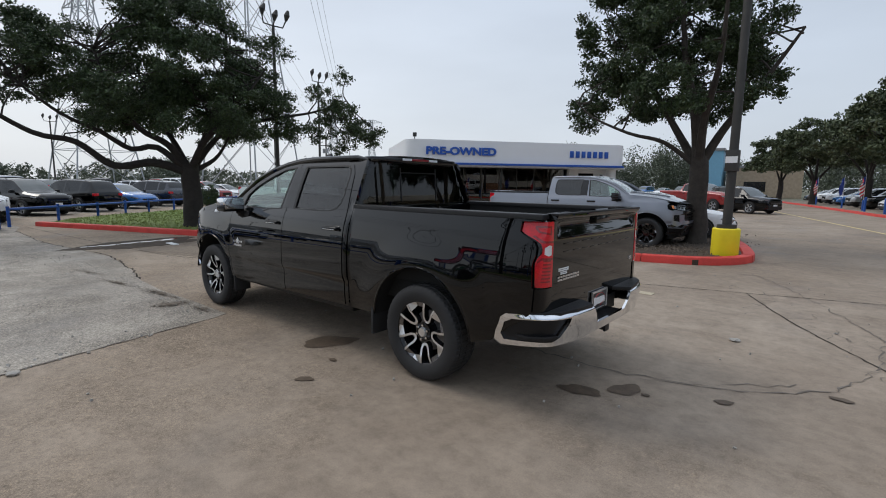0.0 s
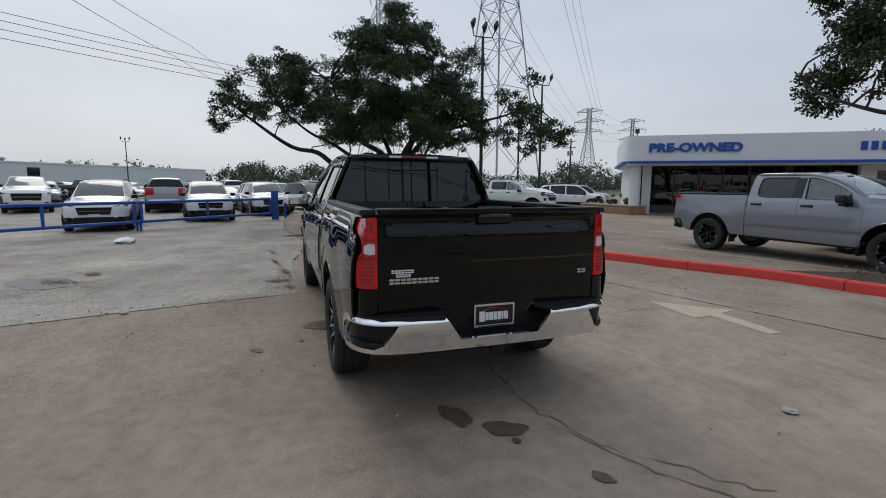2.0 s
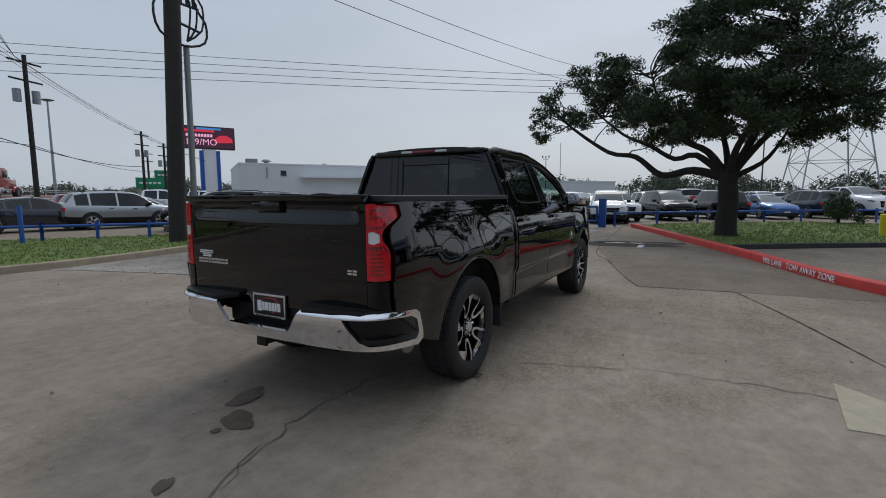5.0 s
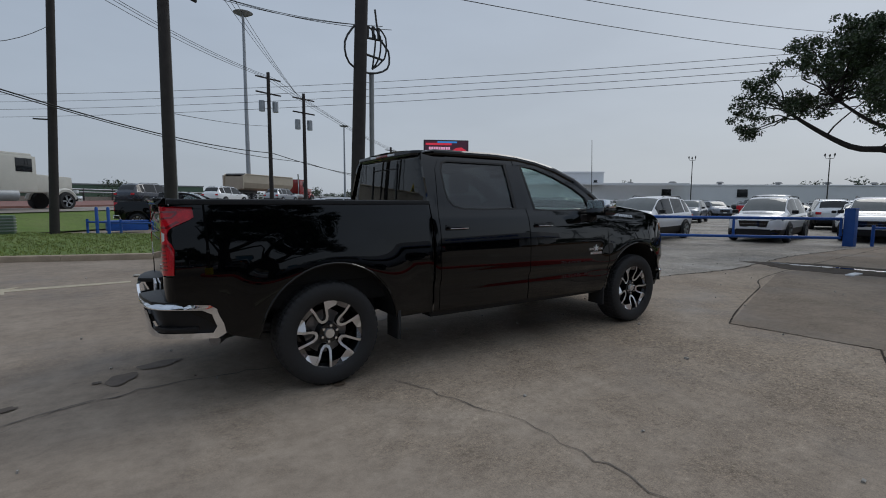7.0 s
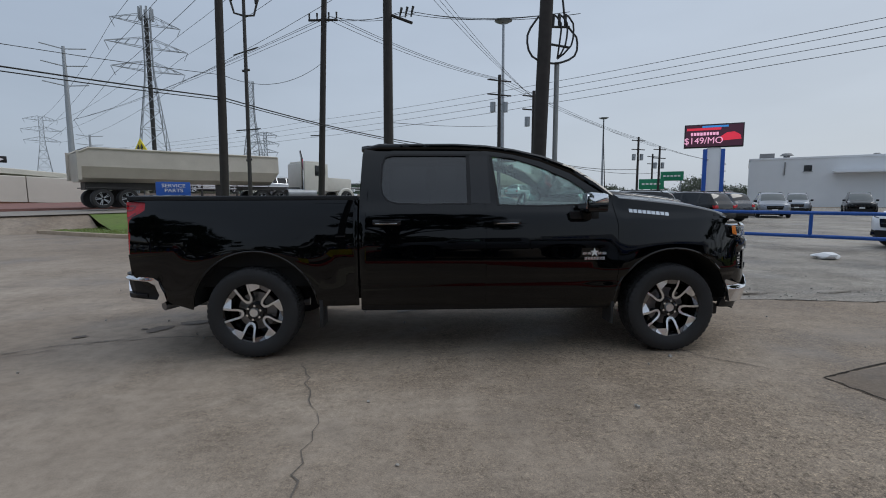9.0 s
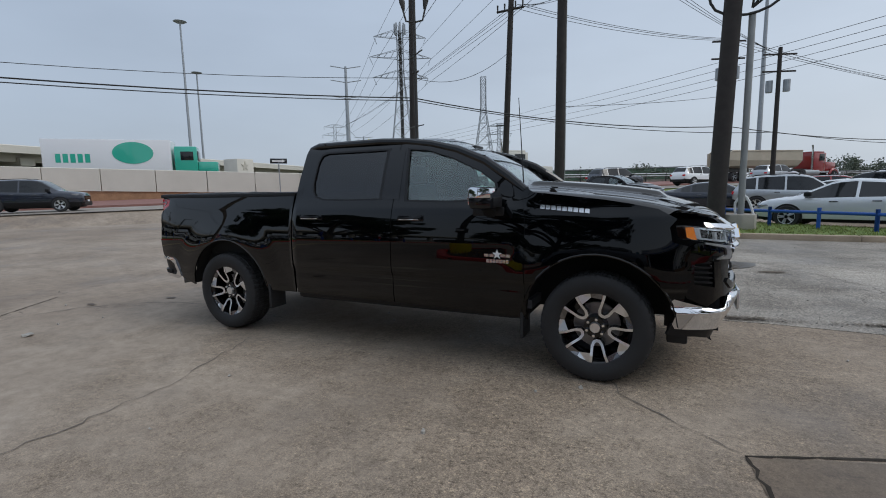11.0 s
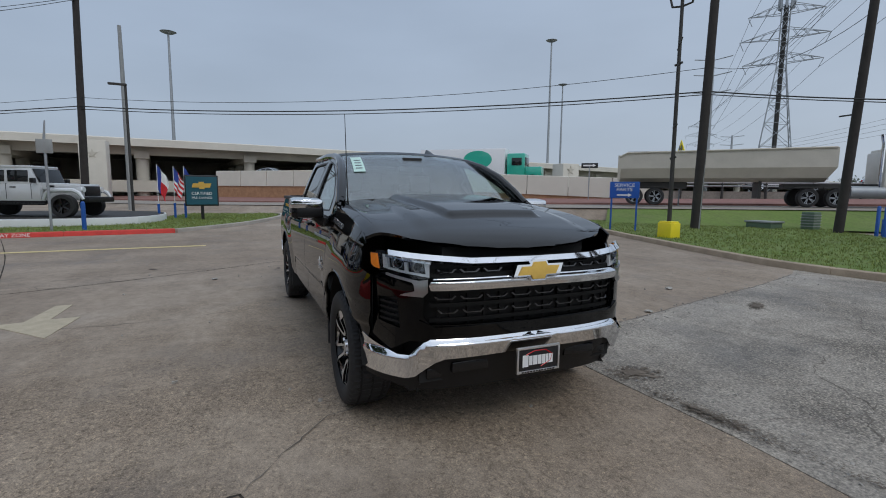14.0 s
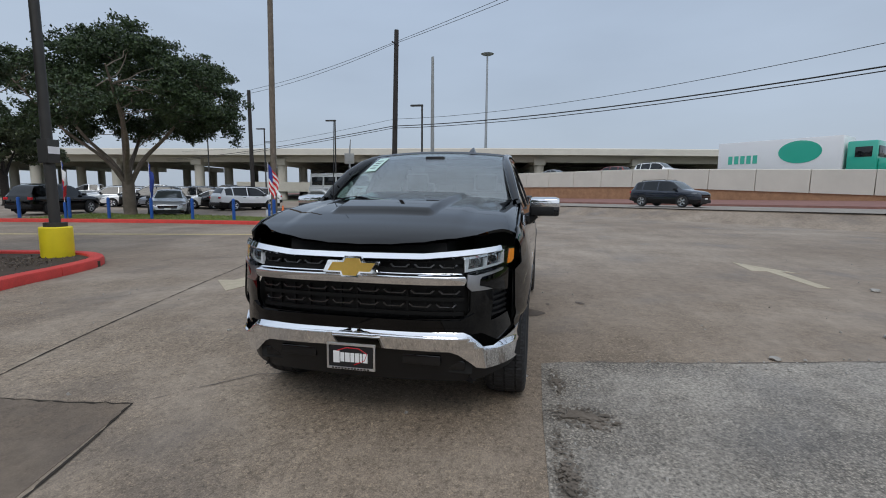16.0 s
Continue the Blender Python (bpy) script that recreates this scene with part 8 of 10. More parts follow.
# display board and flags on the lawn
cb = thing("display_board", "teal display board with a gold emblem on a black post", "sign", pose(-18.6, -3.05, 0.11, 0, 0, 96))
part("post", box_bm((-0.07, -0.05, 0, 0.07, 0.05, 0.8)), "plate_black", cb)
part("cabinet", box_bm((-0.72, -0.1, 0.65, 0.72, 0.1, 2.1), bevel=0.03), "plate_black", cb)
part("face", box_bm((-0.66, -0.115, 0.72, 0.66, -0.1, 2.03)), "cert_teal", cb, smooth=False)
part("emblem", prism_bm([(-0.42, -0.1), (-0.1, -0.1), (-0.1, -0.17), (0.12, -0.17), (0.12, -0.1), (0.36, -0.1), (0.42, 0.1), (0.1, 0.1), (0.1, 0.17), (-0.12, 0.17), (-0.12, 0.1), (-0.36, 0.1)], -0.01, 0.02), "gold", cb, smooth=False).matrix_basis = pose(0, -0.12, 1.62, 90, 0, 0)
text_part("CERTIFIED", 0.19, 0.004, "white_print", cb, pose(0, -0.125, 1.24, 90, 0, 0))
text_part("PRE-OWNED", 0.15, 0.004, "white_print", cb, pose(0, -0.125, 1.03, 90, 0, 0))


def flag(x, y, kind, h=2.5, turn=0.0):
    f = thing("flag", {"stars": "limp red and white striped flag with blue corner", "lone": "limp blue, white and red flag on a short pole", "blue": "limp blue flag on a short pole"}[kind], "flag", pose(x, y, 0.1, 0, 0, turn), "flags")
    part("socket", tube_bm([(0, 0, 0), (0, 0, 0.75)], 0.06, 8), "blue_steel", f)
    part("staff", tube_bm([(0, 0, 0.7), (0, 0, h)], 0.015, 6), "white_wall", f)

    def cloth(u, v):
        return (0.02 + u * 0.75 * (0.5 + 0.12 * math.sin(5 * v)), 0.08 * math.sin(9 * u + 3 * v) * max(0.0, u) ** 0.5, h - 0.05 - v * 1.15 - u * 0.55)

    def strip(u0, u1, v0, v1, mat, nm="cloth"):
        panel(nm, f, mat, [(u0, v0), (u1, v0), (u1, v1), (u0, v1)], cloth, du=0.08, dv=0.12, thick=0.004, out=(0, -1, 0))

    if kind == "stars":
        for k in range(9):
            strip(0.45 if k < 5 else 0, 1, k / 9, (k + 1) / 9, "flag_red" if k % 2 == 0 else "white_print", "stripe")
        strip(0, 0.45, 0, 5 / 9, "flag_blue", "canton")
    elif kind == "lone":
        strip(0, 0.36, 0, 1, "flag_blue", "canton")
        strip(0.36, 1, 0, 0.5, "white_print", "stripe")
        strip(0.36, 1, 0.5, 1, "flag_red", "stripe")
    else:
        strip(0, 1, 0, 1, "flag_blue")
    return f


for x, y, kind, tn in ((-18.9, -4.9, "lone", 80), (-20.6, -4.4, "stars", 120), (-20.2, -3.9, "blue", 70), (-12.3, -11.0, "stars", 100), (-11.5, -16.5, "blue", 60), (-10.3, -19.9, "lone", 60), (-6.0, -31, "stars", 60), (-4.6, -35, "lone", 60), (-3.2, -41, "stars", 60), (-2.0, -46, "blue", 60), (0, -54, "stars", 60)):
    flag(x, y, kind, 2.6, tn)
# fire-lane writing on the red kerbs
fl = thing("kerb_lettering", "white fire lane lettering stencilled on a red kerb", "lettering")
fl2 = thing("kerb_lettering", "white fire lane lettering stencilled on a red kerb", "lettering")


def kerb_text(owner, a, b, text, size=0.16, facing_turn=180):
    a, b = Vector(a), Vector(b)
    yaw = math.degrees(math.atan2((b - a).y, (b - a).x))
    m = (a + b) / 2
    text_part(text, size, 0.004, "white_print", owner, pose(m.x, m.y, 0.085, 90, 0, yaw + facing_turn), stretch=1.1)


kerb_text(fl, (6.13, -4.405), (8.48, -3.645), "FIRE LANE   TOW AWAY ZONE", 0.155)
kerb_text(fl2, (-11.04, -9.9), (-11.30, -7.2), "FIRE LANE   TOW AWAY ZONE", 0.15, 0)
ps = thing("sign_post", "grey steel post with the back of a small square sign", "road sign", pose(-12.65, -7.24, 0.1, 0, 0, 92))
part("post", tube_bm([(0, 0, -0.1), (0, 0, 3.05), (0.05, 0, 3.6)], [0.04, 0.04, 0.02], 8), "galvanised", ps)
part("plate", box_bm((-0.22, -0.05, 2.55, 0.22, -0.035, 3.0), bevel=0.004), "pole_grey", ps)
tc = thing("traffic_cone", "faded orange traffic cone behind the red kerb", "traffic cone", pose(-11.75, -10.0, 0.11))
part("base", box_bm((-0.18, -0.18, 0, 0.18, 0.18, 0.03), bevel=0.01), "orange_plastic", tc)
part("cone", tube_bm([(0, 0, 0.03), (0, 0, 0.68), (0, 0, 0.70)], [0.14, 0.03, 0.02], 16), "orange_plastic", tc)
# small boxes on the verge
gb = thing("utility_box", "pale green louvred utility pedestal on the grass", "utility box", pose(-5.4, 21.0, 0.1))
part("body", box_bm((-0.25, -0.25, 0, 0.25, 0.25, 0.75), bevel=0.03), "dull_green_box", gb)
for k in range(5):
    part("louvre", box_bm((-0.27, -0.27, 0.12 + 0.12 * k, 0.27, 0.27, 0.16 + 0.12 * k), bevel=0.008), "pole_grey", gb)
ub = thing("utility_vault", "low green utility vault lid in the grass", "utility box", pose(-6.6, 19.8, 0.05))
part("body", box_bm((-0.55, -0.4, 0, 0.55, 0.4, 0.3), bevel=0.03), "dull_green_box", ub)
part("lid", box_bm((-0.6, -0.45, 0.3, 0.6, 0.45, 0.37), bevel=0.015), "pole_grey", ub)
tb = thing("water_tub", "blue metal trough standing on the grass", "trough", pose(-1.4, 21.9, 0.1, 0, 0, 5))
part("body", box_bm((-0.8, -0.35, 0, 0.8, 0.35, 0.42), bevel=0.03), "blue_steel", tb)
part("rim", box_bm((-0.83, -0.38, 0.42, 0.83, 0.38, 0.46), bevel=0.01), "blue_steel", tb)

# ---- parked vehicles ----
# outlines along the car: heights of roof line, belt and sill, half widths of body and roof; windows as stretches of x
KINDS = {
    "suv": dict(wheels=(-1.36, 1.38), r=0.365,
                roof=[(-2.33, 0.90), (-2.30, 1.02), (-2.20, 1.16), (-1.98, 1.50), (-1.88, 1.585), (-1.70, 1.625), (-1.2, 1.67), (-0.4, 1.69), (0.2, 1.67), (0.42, 1.64), (0.62, 1.57), (1.22, 1.14), (1.30, 1.095), (1.50, 1.07), (1.85, 1.03), (2.10, 0.99), (2.23, 0.94), (2.30, 0.86), (2.335, 0.72)],
                belt=[(-2.33, 0.86), (-2.30, 0.97), (-2.20, 1.05), (-1.9, 1.07), (-1.0, 1.05), (0.0, 1.01), (1.1, 0.99), (1.3, 0.985), (1.9, 0.945), (2.2, 0.885), (2.3, 0.80), (2.335, 0.68)],
                half=[(-2.33, 0.70), (-2.28, 0.80), (-2.1, 0.88), (-1.5, 0.925), (1.5, 0.925), (1.95, 0.895), (2.15, 0.83), (2.27, 0.73), (2.335, 0.58)],
                top=[(-2.33, 0.60), (-2.2, 0.66), (-1.9, 0.585), (-1.5, 0.61), (0.0, 0.635), (0.5, 0.61), (1.2, 0.71), (1.3, 0.74), (1.9, 0.68), (2.335, 0.44)],
                sill=[(-2.33, 0.46), (-2.2, 0.34), (-1.5, 0.25), (1.6, 0.23), (2.2, 0.26), (2.335, 0.34)],
                side=((-1.90, -1.42), (-1.34, -0.36), (-0.29, 0.98)), screen=(0.50, 1.22), rear=(-2.17, -1.90)),
    "sedan": dict(wheels=(-1.40, 1.42), r=0.34,
                  roof=[(-2.38, 0.82), (-2.34, 0.98), (-2.12, 1.04), (-1.78, 1.09), (-1.2, 1.29), (-0.75, 1.40), (-0.1, 1.45), (0.22, 1.425), (0.45, 1.37), (1.25, 0.985), (1.36, 0.95), (1.6, 0.925), (1.95, 0.865), (2.2, 0.79), (2.33, 0.68), (2.38, 0.56)],
                  belt=[(-2.38, 0.79), (-2.34, 0.92), (-2.1, 0.97), (-1.2, 0.96), (0.0, 0.93), (1.2, 0.885), (1.9, 0.81), (2.2, 0.72), (2.33, 0.62), (2.38, 0.52)],
                  half=[(-2.38, 0.68), (-2.3, 0.80), (-2.0, 0.88), (-1.4, 0.915), (1.4, 0.915), (1.95, 0.87), (2.2, 0.79), (2.32, 0.68), (2.38, 0.54)],
                  top=[(-2.38, 0.56), (-2.1, 0.68), (-1.75, 0.62), (-1.0, 0.565), (0.0, 0.585), (0.45, 0.565), (1.25, 0.69), (1.36, 0.71), (2.0, 0.64), (2.38, 0.42)],
                  sill=[(-2.38, 0.46), (-2.2, 0.32), (-1.4, 0.22), (1.5, 0.20), (2.2, 0.23), (2.38, 0.30)],
                  side=((-1.45, -1.02), (-0.96, -0.22), (-0.15, 1.02)), screen=(0.32, 1.25), rear=(-1.72, -0.80)),
    "pickup": dict(wheels=(-1.78, 1.92), r=0.41,
                   roof=[(-2.92, 1.32), (-2.90, 1.38), (-0.94, 1.39), (-0.92, 1.39), (-0.88, 1.80), (-0.80, 1.865), (-0.6, 1.89), (0.1, 1.90), (0.4, 1.865), (0.6, 1.79), (1.30, 1.40), (1.42, 1.375), (2.2, 1.31), (2.55, 1.26), (2.74, 1.19), (2.86, 1.08), (2.91, 0.94)],
                   belt=[(-2.92, 1.30), (-2.90, 1.35), (-0.92, 1.36), (-0.88, 1.33), (0.0, 1.30), (1.25, 1.28), (2.3, 1.20), (2.7, 1.12), (2.86, 1.02), (2.91, 0.90)],
                   half=[(-2.92, 0.93), (-2.85, 0.98), (-2.2, 1.0), (2.1, 1.0), (2.55, 0.97), (2.75, 0.91), (2.86, 0.82), (2.91, 0.70)],
                   top=[(-2.92, 0.86), (-0.92, 0.90), (-0.88, 0.69), (0.2, 0.71), (0.6, 0.68), (1.30, 0.82), (1.42, 0.85), (2.3, 0.80), (2.91, 0.58)],
                   sill=[(-2.92, 0.62), (-2.7, 0.50), (-1.5, 0.44), (1.9, 0.40), (2.6, 0.42), (2.91, 0.50)],
                   side=((-0.74, -0.06), (0.04, 1.02)), screen=(0.44, 1.30), rear=(-0.92, -0.88)),
}


def simple_wheel(parent, m, r, w=0.22, rim="machined_metal"):
    e = new("wheel")
    e.parent = parent
    e.matrix_basis = m
    bm = bmesh.new()
    prof = [(r * 0.66, -w / 2), (r * 0.93, -w / 2), (r, -w * 0.3), (r, w * 0.3), (r * 0.93, w / 2), (r * 0.66, w / 2)]
    rings = [[bm.verts.new((a * math.cos(k * math.tau / 28), b, a * math.sin(k * math.tau / 28))) for k in range(28)] for a, b in prof]
    for a, b in zip(rings, rings[1:]):
        for k in range(28):
            bm.faces.new((a[k], a[(k + 1) % 28], b[(k + 1) % 28], b[k]))
    bm.faces.new(rings[0])
    bmesh.ops.recalc_face_normals(bm, faces=bm.faces[:])
    part("tyre", bm, "rubber", e)
    bm = bmesh.new()
    bmesh.ops.create_cone(bm, cap_ends=True, segments=24, radius1=r * 0.66, radius2=r * 0.66, depth=0.04, matrix=Matrix.Translation((0, w * 0.18, 0)) @ Matrix.Rotation(radians(-90), 4, "X"))
    dish = part("rim", bm, "gloss_black", e)
    bm = bmesh.new()
    for k in range(5):
        for s in (-0.14, 0.14):
            a = k * math.tau / 5 + s
            tube_into(bm, [(0.05 * math.cos(a), w * 0.36, 0.05 * math.sin(a)), (r * 0.64 * math.cos(a), w * 0.42, r * 0.64 * math.sin(a))], [0.03, 0.024], 4)
    tube_into(bm, [(r * 0.65 * math.cos(k * math.tau / 28), w * 0.44, r * 0.65 * math.sin(k * math.tau / 28)) for k in range(29)], 0.012, 4, False)
    part("spoke_star", bm, rim, e, smooth=False)
    return e


def car_ring(K, x):
    """Half a cross-section, from the sill up to the middle of the roof."""
    roof, belt, sill, w, wr = (lerp_tab(K[k], x) for k in ("roof", "belt", "sill", "half", "top"))
    h = roof - belt
    d = min(0.075, h * 0.45)
    return [(w * 0.86, sill), (w * 0.955, sill + 0.09), (w * 0.985, sill + (belt - sill) * 0.36), (w, sill + (belt - sill) * 0.62), (w * 0.992, belt - 0.10), (w * 0.972, belt - 0.04), (w * 0.945, belt),
            (wr + 0.035, roof - d), (wr, roof - d * 0.42), (wr * 0.80, roof - d * 0.10), (wr * 0.45, roof + 0.006), (0, roof + 0.012)]


def build_car(kind, label, paint_name, rim="machined_metal"):
    """One car with its front towards +x, standing on z = 0."""
    K = KINDS[kind]
    big = kind == "pickup"
    car = thing({"suv": "suv", "sedan": "sedan", "pickup": "pickup_truck"}[kind], label, {"suv": "suv", "sedan": "car", "pickup": "pickup truck"}[kind])
    xs = {x for k in ("roof", "belt", "half", "top", "sill") for x, _ in K[k]} | {v for ab in (*K["side"], K["screen"], K["rear"]) for v in ab}
    xs = sorted(xs)
    xs = [x for i, x in enumerate(xs) if i == 0 or x - xs[i - 1] > 0.004]
    x0, fx = xs[0], xs[-1]
    rings = [car_ring(K, x) for x in xs]
    n = len(rings[0])
    grid = [[(x, y, z) for y, z in h] + [(x, -y, z) for y, z in h[-2::-1]] for x, h in zip(xs, rings)]
    m = len(grid[0])
    cells = {"body": [], "sill_trim": [], "windscreen": [], "rear_window": []}
    for i in range(len(xs) - 1):
        mid = (xs[i] + xs[i + 1]) / 2
        tall = lerp_tab(K["roof"], mid) - lerp_tab(K["belt"], mid) > 0.10
        for j in range(m - 1):
            hj = j if j < n - 1 else m - 2 - j
            where = "body"
            if hj == 0 or (kind == "suv" and hj == 1):
                where = "sill_trim"
            elif hj == 6 and tall:
                for q, (a, b) in enumerate(K["side"]):
                    if a <= mid <= b:
                        where = ("side_window", q, 1 if j < n - 1 else -1)
            elif hj >= 8 and K["screen"][0] <= mid <= K["screen"][1]:
                where = "windscreen"
            elif hj >= 8 and K["rear"][0] <= mid <= K["rear"][1]:
                where = "rear_window"
            cells.setdefault(where, []).append((i, j))
    for where, cl in cells.items():
        bm, cache = bmesh.new(), {}
        for i, j in cl:
            vs = []
            for c in ((i, j), (i + 1, j), (i + 1, j + 1), (i, j + 1)):
                if c not in cache:
                    cache[c] = bm.verts.new(grid[c[0]][c[1]])
                vs.append(cache[c])
            bm.faces.new(vs)
        if where == "body":
            for i in (0, len(xs) - 1):
                bm.faces.new([cache[(i, j)] if (i, j) in cache else bm.verts.new(grid[i][j]) for j in range(m)])
        bmesh.ops.recalc_face_normals(bm, faces=bm.faces[:])
        nm = where if isinstance(where, str) else where[0]
        part(nm, bm, {"body": paint_name, "sill_trim": "black_plastic", "windscreen": "far_windscreen"}.get(nm, "dark_glass"), car, flat_angle=38)
    r = K["r"]
    wmax = max(v for _, v in K["half"])
    part("underside", box_bm((x0 + 0.3, -wmax * 0.8, 0.2, fx - 0.3, wmax * 0.8, 0.45)), "underbody", car, smooth=False)
    for x in K["wheels"]:
        for sg in (1, -1):
            bm = bmesh.new()
            pts = arc_pts(0, 0, r * 1.15, -25, 205, 18)
            y0 = wmax + 0.002
            a = [bm.verts.new((x + px, sg * y0, r + pz)) for px, pz in pts]
            b = [bm.verts.new((x + px, sg * (wmax - 0.3), r + pz)) for px, pz in pts]
            bm.faces.new(a)
            for k in range(len(a) - 1):
                bm.faces.new((a[k], a[k + 1], b[k + 1], b[k]))
            bmesh.ops.recalc_face_normals(bm, faces=bm.faces[:])
            part("wheel_arch", bm, "black_plastic", car, smooth=False)
            simple_wheel(car, pose(x, sg * (wmax - 0.06), r, 0, 0, 0 if sg > 0 else 180), r, rim=rim)
    z = {"suv": (0.57, 0.80, 0.27, 0.49), "sedan": (0.46, 0.60, 0.20, 0.39), "pickup": (0.66, 1.02, 0.34, 0.58)}[kind]
    gy = 0.56 if big else 0.42

    def bowed(y, zz, lift):
        """On the curved nose at y, zz."""
        x = fx
        while x > fx - 0.6 and (lerp_tab(K["half"], x) * 0.965 < abs(y) or lerp_tab(K["roof"], x) - 0.02 < zz):
            x -= 0.01
        return (x + lift, y, zz)

    panel("grille", car, "gloss_black", [(-gy, z[0]), (gy, z[0]), (gy + 0.06, z[1]), (-gy - 0.06, z[1])], lambda y, zz: bowed(y, zz, 0.022), du=0.12, dv=0.1, thick=0.05, out=(1, 0, 0))
    panel("grille_bar", car, "chrome" if big else "dark_chrome", [(-gy, (z[0] + z[1]) / 2 - 0.012), (gy, (z[0] + z[1]) / 2 - 0.012), (gy, (z[0] + z[1]) / 2 + 0.012), (-gy, (z[0] + z[1]) / 2 + 0.012)], lambda y, zz: bowed(y, zz, 0.03), du=0.12, dv=0.1, thick=0.02, out=(1, 0, 0))
    panel("lower_bumper", car, "chrome" if big else "black_plastic", [(-0.62, z[2]), (0.62, z[2]), (0.54 if not big else 0.74, z[3]), (-0.54 if not big else -0.74, z[3])], lambda y, zz: bowed(y, zz, 0.03), du=0.12, dv=0.1, thick=0.08, out=(1, 0, 0))
    part("number_plate", box_bm((fx + 0.03, -0.16, z[3] + 0.005, fx + 0.042, 0.16, z[3] + 0.10)), "white_wall", car, smooth=False)
    hz = z[1] + (0.0 if big else 0.04)
    for sg in (1, -1):
        def lamp_at(q, v, lift=0.0):
            """On the corner: q 0 at the grille to 1 on the flank."""
            x = fx - 0.03 - 0.42 * max(0.0, q) ** 1.8
            return (x + lift, sg * min(lerp_tab(K["half"], x) + 0.008 + lift * 0.5, gy + 0.10 + 0.5 * q), hz - 0.045 + 0.075 * q + v)

        panel("headlight", car, "lamp_silver", [(0, -0.035), (0.55, -0.05), (1, 0.0), (0.95, 0.035), (0.4, 0.05), (0, 0.04)], lambda q, v: lamp_at(q, v), du=0.15, dv=0.05, thick=0.05, out=(1, sg, 0))
        fogl = [(sg * 0.56, z[2] + 0.05), (sg * 0.76, z[2] + 0.07), (sg * 0.74, z[2] + 0.17), (sg * 0.58, z[2] + 0.15)]
        if not big:
            panel("fog_pocket", car, "gloss_black", fogl, lambda y, zz: bowed(y, zz, 0.045), du=0.12, dv=0.1, thick=0.05, out=(1, 0, 0))
        part("taillight", box_bm((x0 - 0.012, min(sg * 0.56, sg * 0.80), 0.84 if not big else 0.95, x0 + 0.16, max(sg * 0.56, sg * (0.82 if not big else 0.97)), 0.98 if not big else 1.33), bevel=0.02), "red_lens", car)
        my, mx = wmax + 0.10, 0.92
        mz = lerp_tab(K["belt"], 0.92) + 0.09
        part("side_mirror", box_bm((mx - 0.08, min(sg * (my - 0.14), sg * (my + 0.06)), mz - 0.04, mx + 0.08, max(sg * (my - 0.14), sg * (my + 0.06)), mz + 0.10), bevel=0.035), "black_plastic", car)
        for x in (-0.62, 0.32):
            hh = lerp_tab(K["belt"], x) - 0.13
            part("door_handle", box_bm((x - 0.1, min(sg * wmax * 0.97, sg * (wmax + 0.014)), hh, x + 0.1, max(sg * wmax * 0.97, sg * (wmax + 0.014)), hh + 0.035), bevel=0.008), "dark_chrome", car)
    part("rear_bumper", box_bm((x0 - 0.05, -wmax * 0.82, 0.36 if not big else 0.52, x0 + 0.15, wmax * 0.82, 0.58 if not big else 0.74), bevel=0.05), "chrome" if big else "black_plastic", car)
    if kind == "suv":
        for sg in (1, -1):
            part("roof_rack", tube_bm([(-1.6, sg * 0.60, 1.61), (-1.45, sg * 0.60, 1.69), (0.0, sg * 0.62, 1.715), (0.15, sg * 0.62, 1.66)], 0.018, 6), "black_plastic", car)
    return car


CAR_LABEL = {"white_paint": "white", "pale_silver_paint": "pale silver", "silver_paint": "silver", "black_paint": "black", "navy_paint": "dark navy", "blue_paint": "bright blue", "red_paint": "dark red", "grey_paint": "grey"}
WORDS = {"suv": "{} five-door sport utility car parked in the dealer lot", "sedan": "{} four-door saloon car parked in the dealer lot", "pickup": "{} crew-cab pickup truck parked in the dealer lot"}
templates = {}


def park(kind, col, x, y, yaw, rim="machined_metal", z=0.005, label=None, group="parked cars"):
    key = (kind, rim)
    m = pose(x, y, z, 0, 0, yaw)
    if key not in templates:
        car = build_car(kind, "", col, rim)
        templates[key] = car
        place(car, m)
    else:
        car = copy_thing(templates[key], m)
    for o in car.children:
        if o.name.split(".")[0] == "body":
            o.material_slots[0].link = "OBJECT"
            o.material_slots[0].material = M[col]
    tagged(car, label or WORDS[kind].format(CAR_LABEL[col]), group=group)
    return car


SPARE = {"print_bar", "print_stripe", "name_bar", "badge_bar", "badge_star", "badge", "decal_bar", "trim_bar", "embossed_bar", "lug_nut", "light_guide", "dark_band", "upper_guide", "mesh_rib", "licence_plate", "backing", "border", "window_sticker", "emblem", "field", "aerial", "brake_disc", "exhaust_pipe", "hitch_receiver"}


def crew_cab(label, swap, m):
    """A pickup of the same build as the black one, in other colours, without its badges."""
    c = copy_thing(truck, m)
    for o in sorted(c.children_recursive, key=lambda o: o.name, reverse=True):
        if o.name.split(".")[0] in SPARE:
            bpy.data.objects.remove(o)
    for o in c.children_recursive:
        if o.type == "MESH":
            for slot in o.material_slots:
                if slot.material.name in swap:
                    name = swap[slot.material.name]
                    slot.link = "OBJECT"
                    slot.material = M[name]
    return tagged(c, label, "pickup truck", "parked cars")


# grey pickup behind the red kerb
crew_cab("metallic grey crew-cab pickup, black wheels, behind the red kerb", {"black_paint": "grey_paint", "chrome": "gloss_black", "machined_metal": "gloss_black", "satin_grey": "gloss_black", "grille_wing": "gloss_black"}, pose(5.25, -9.90, 0.005, 0, 0, -175.5))
park("sedan", "white_paint", 2.4, -12.9, -168, label="white saloon car parked beside the grey pickup")
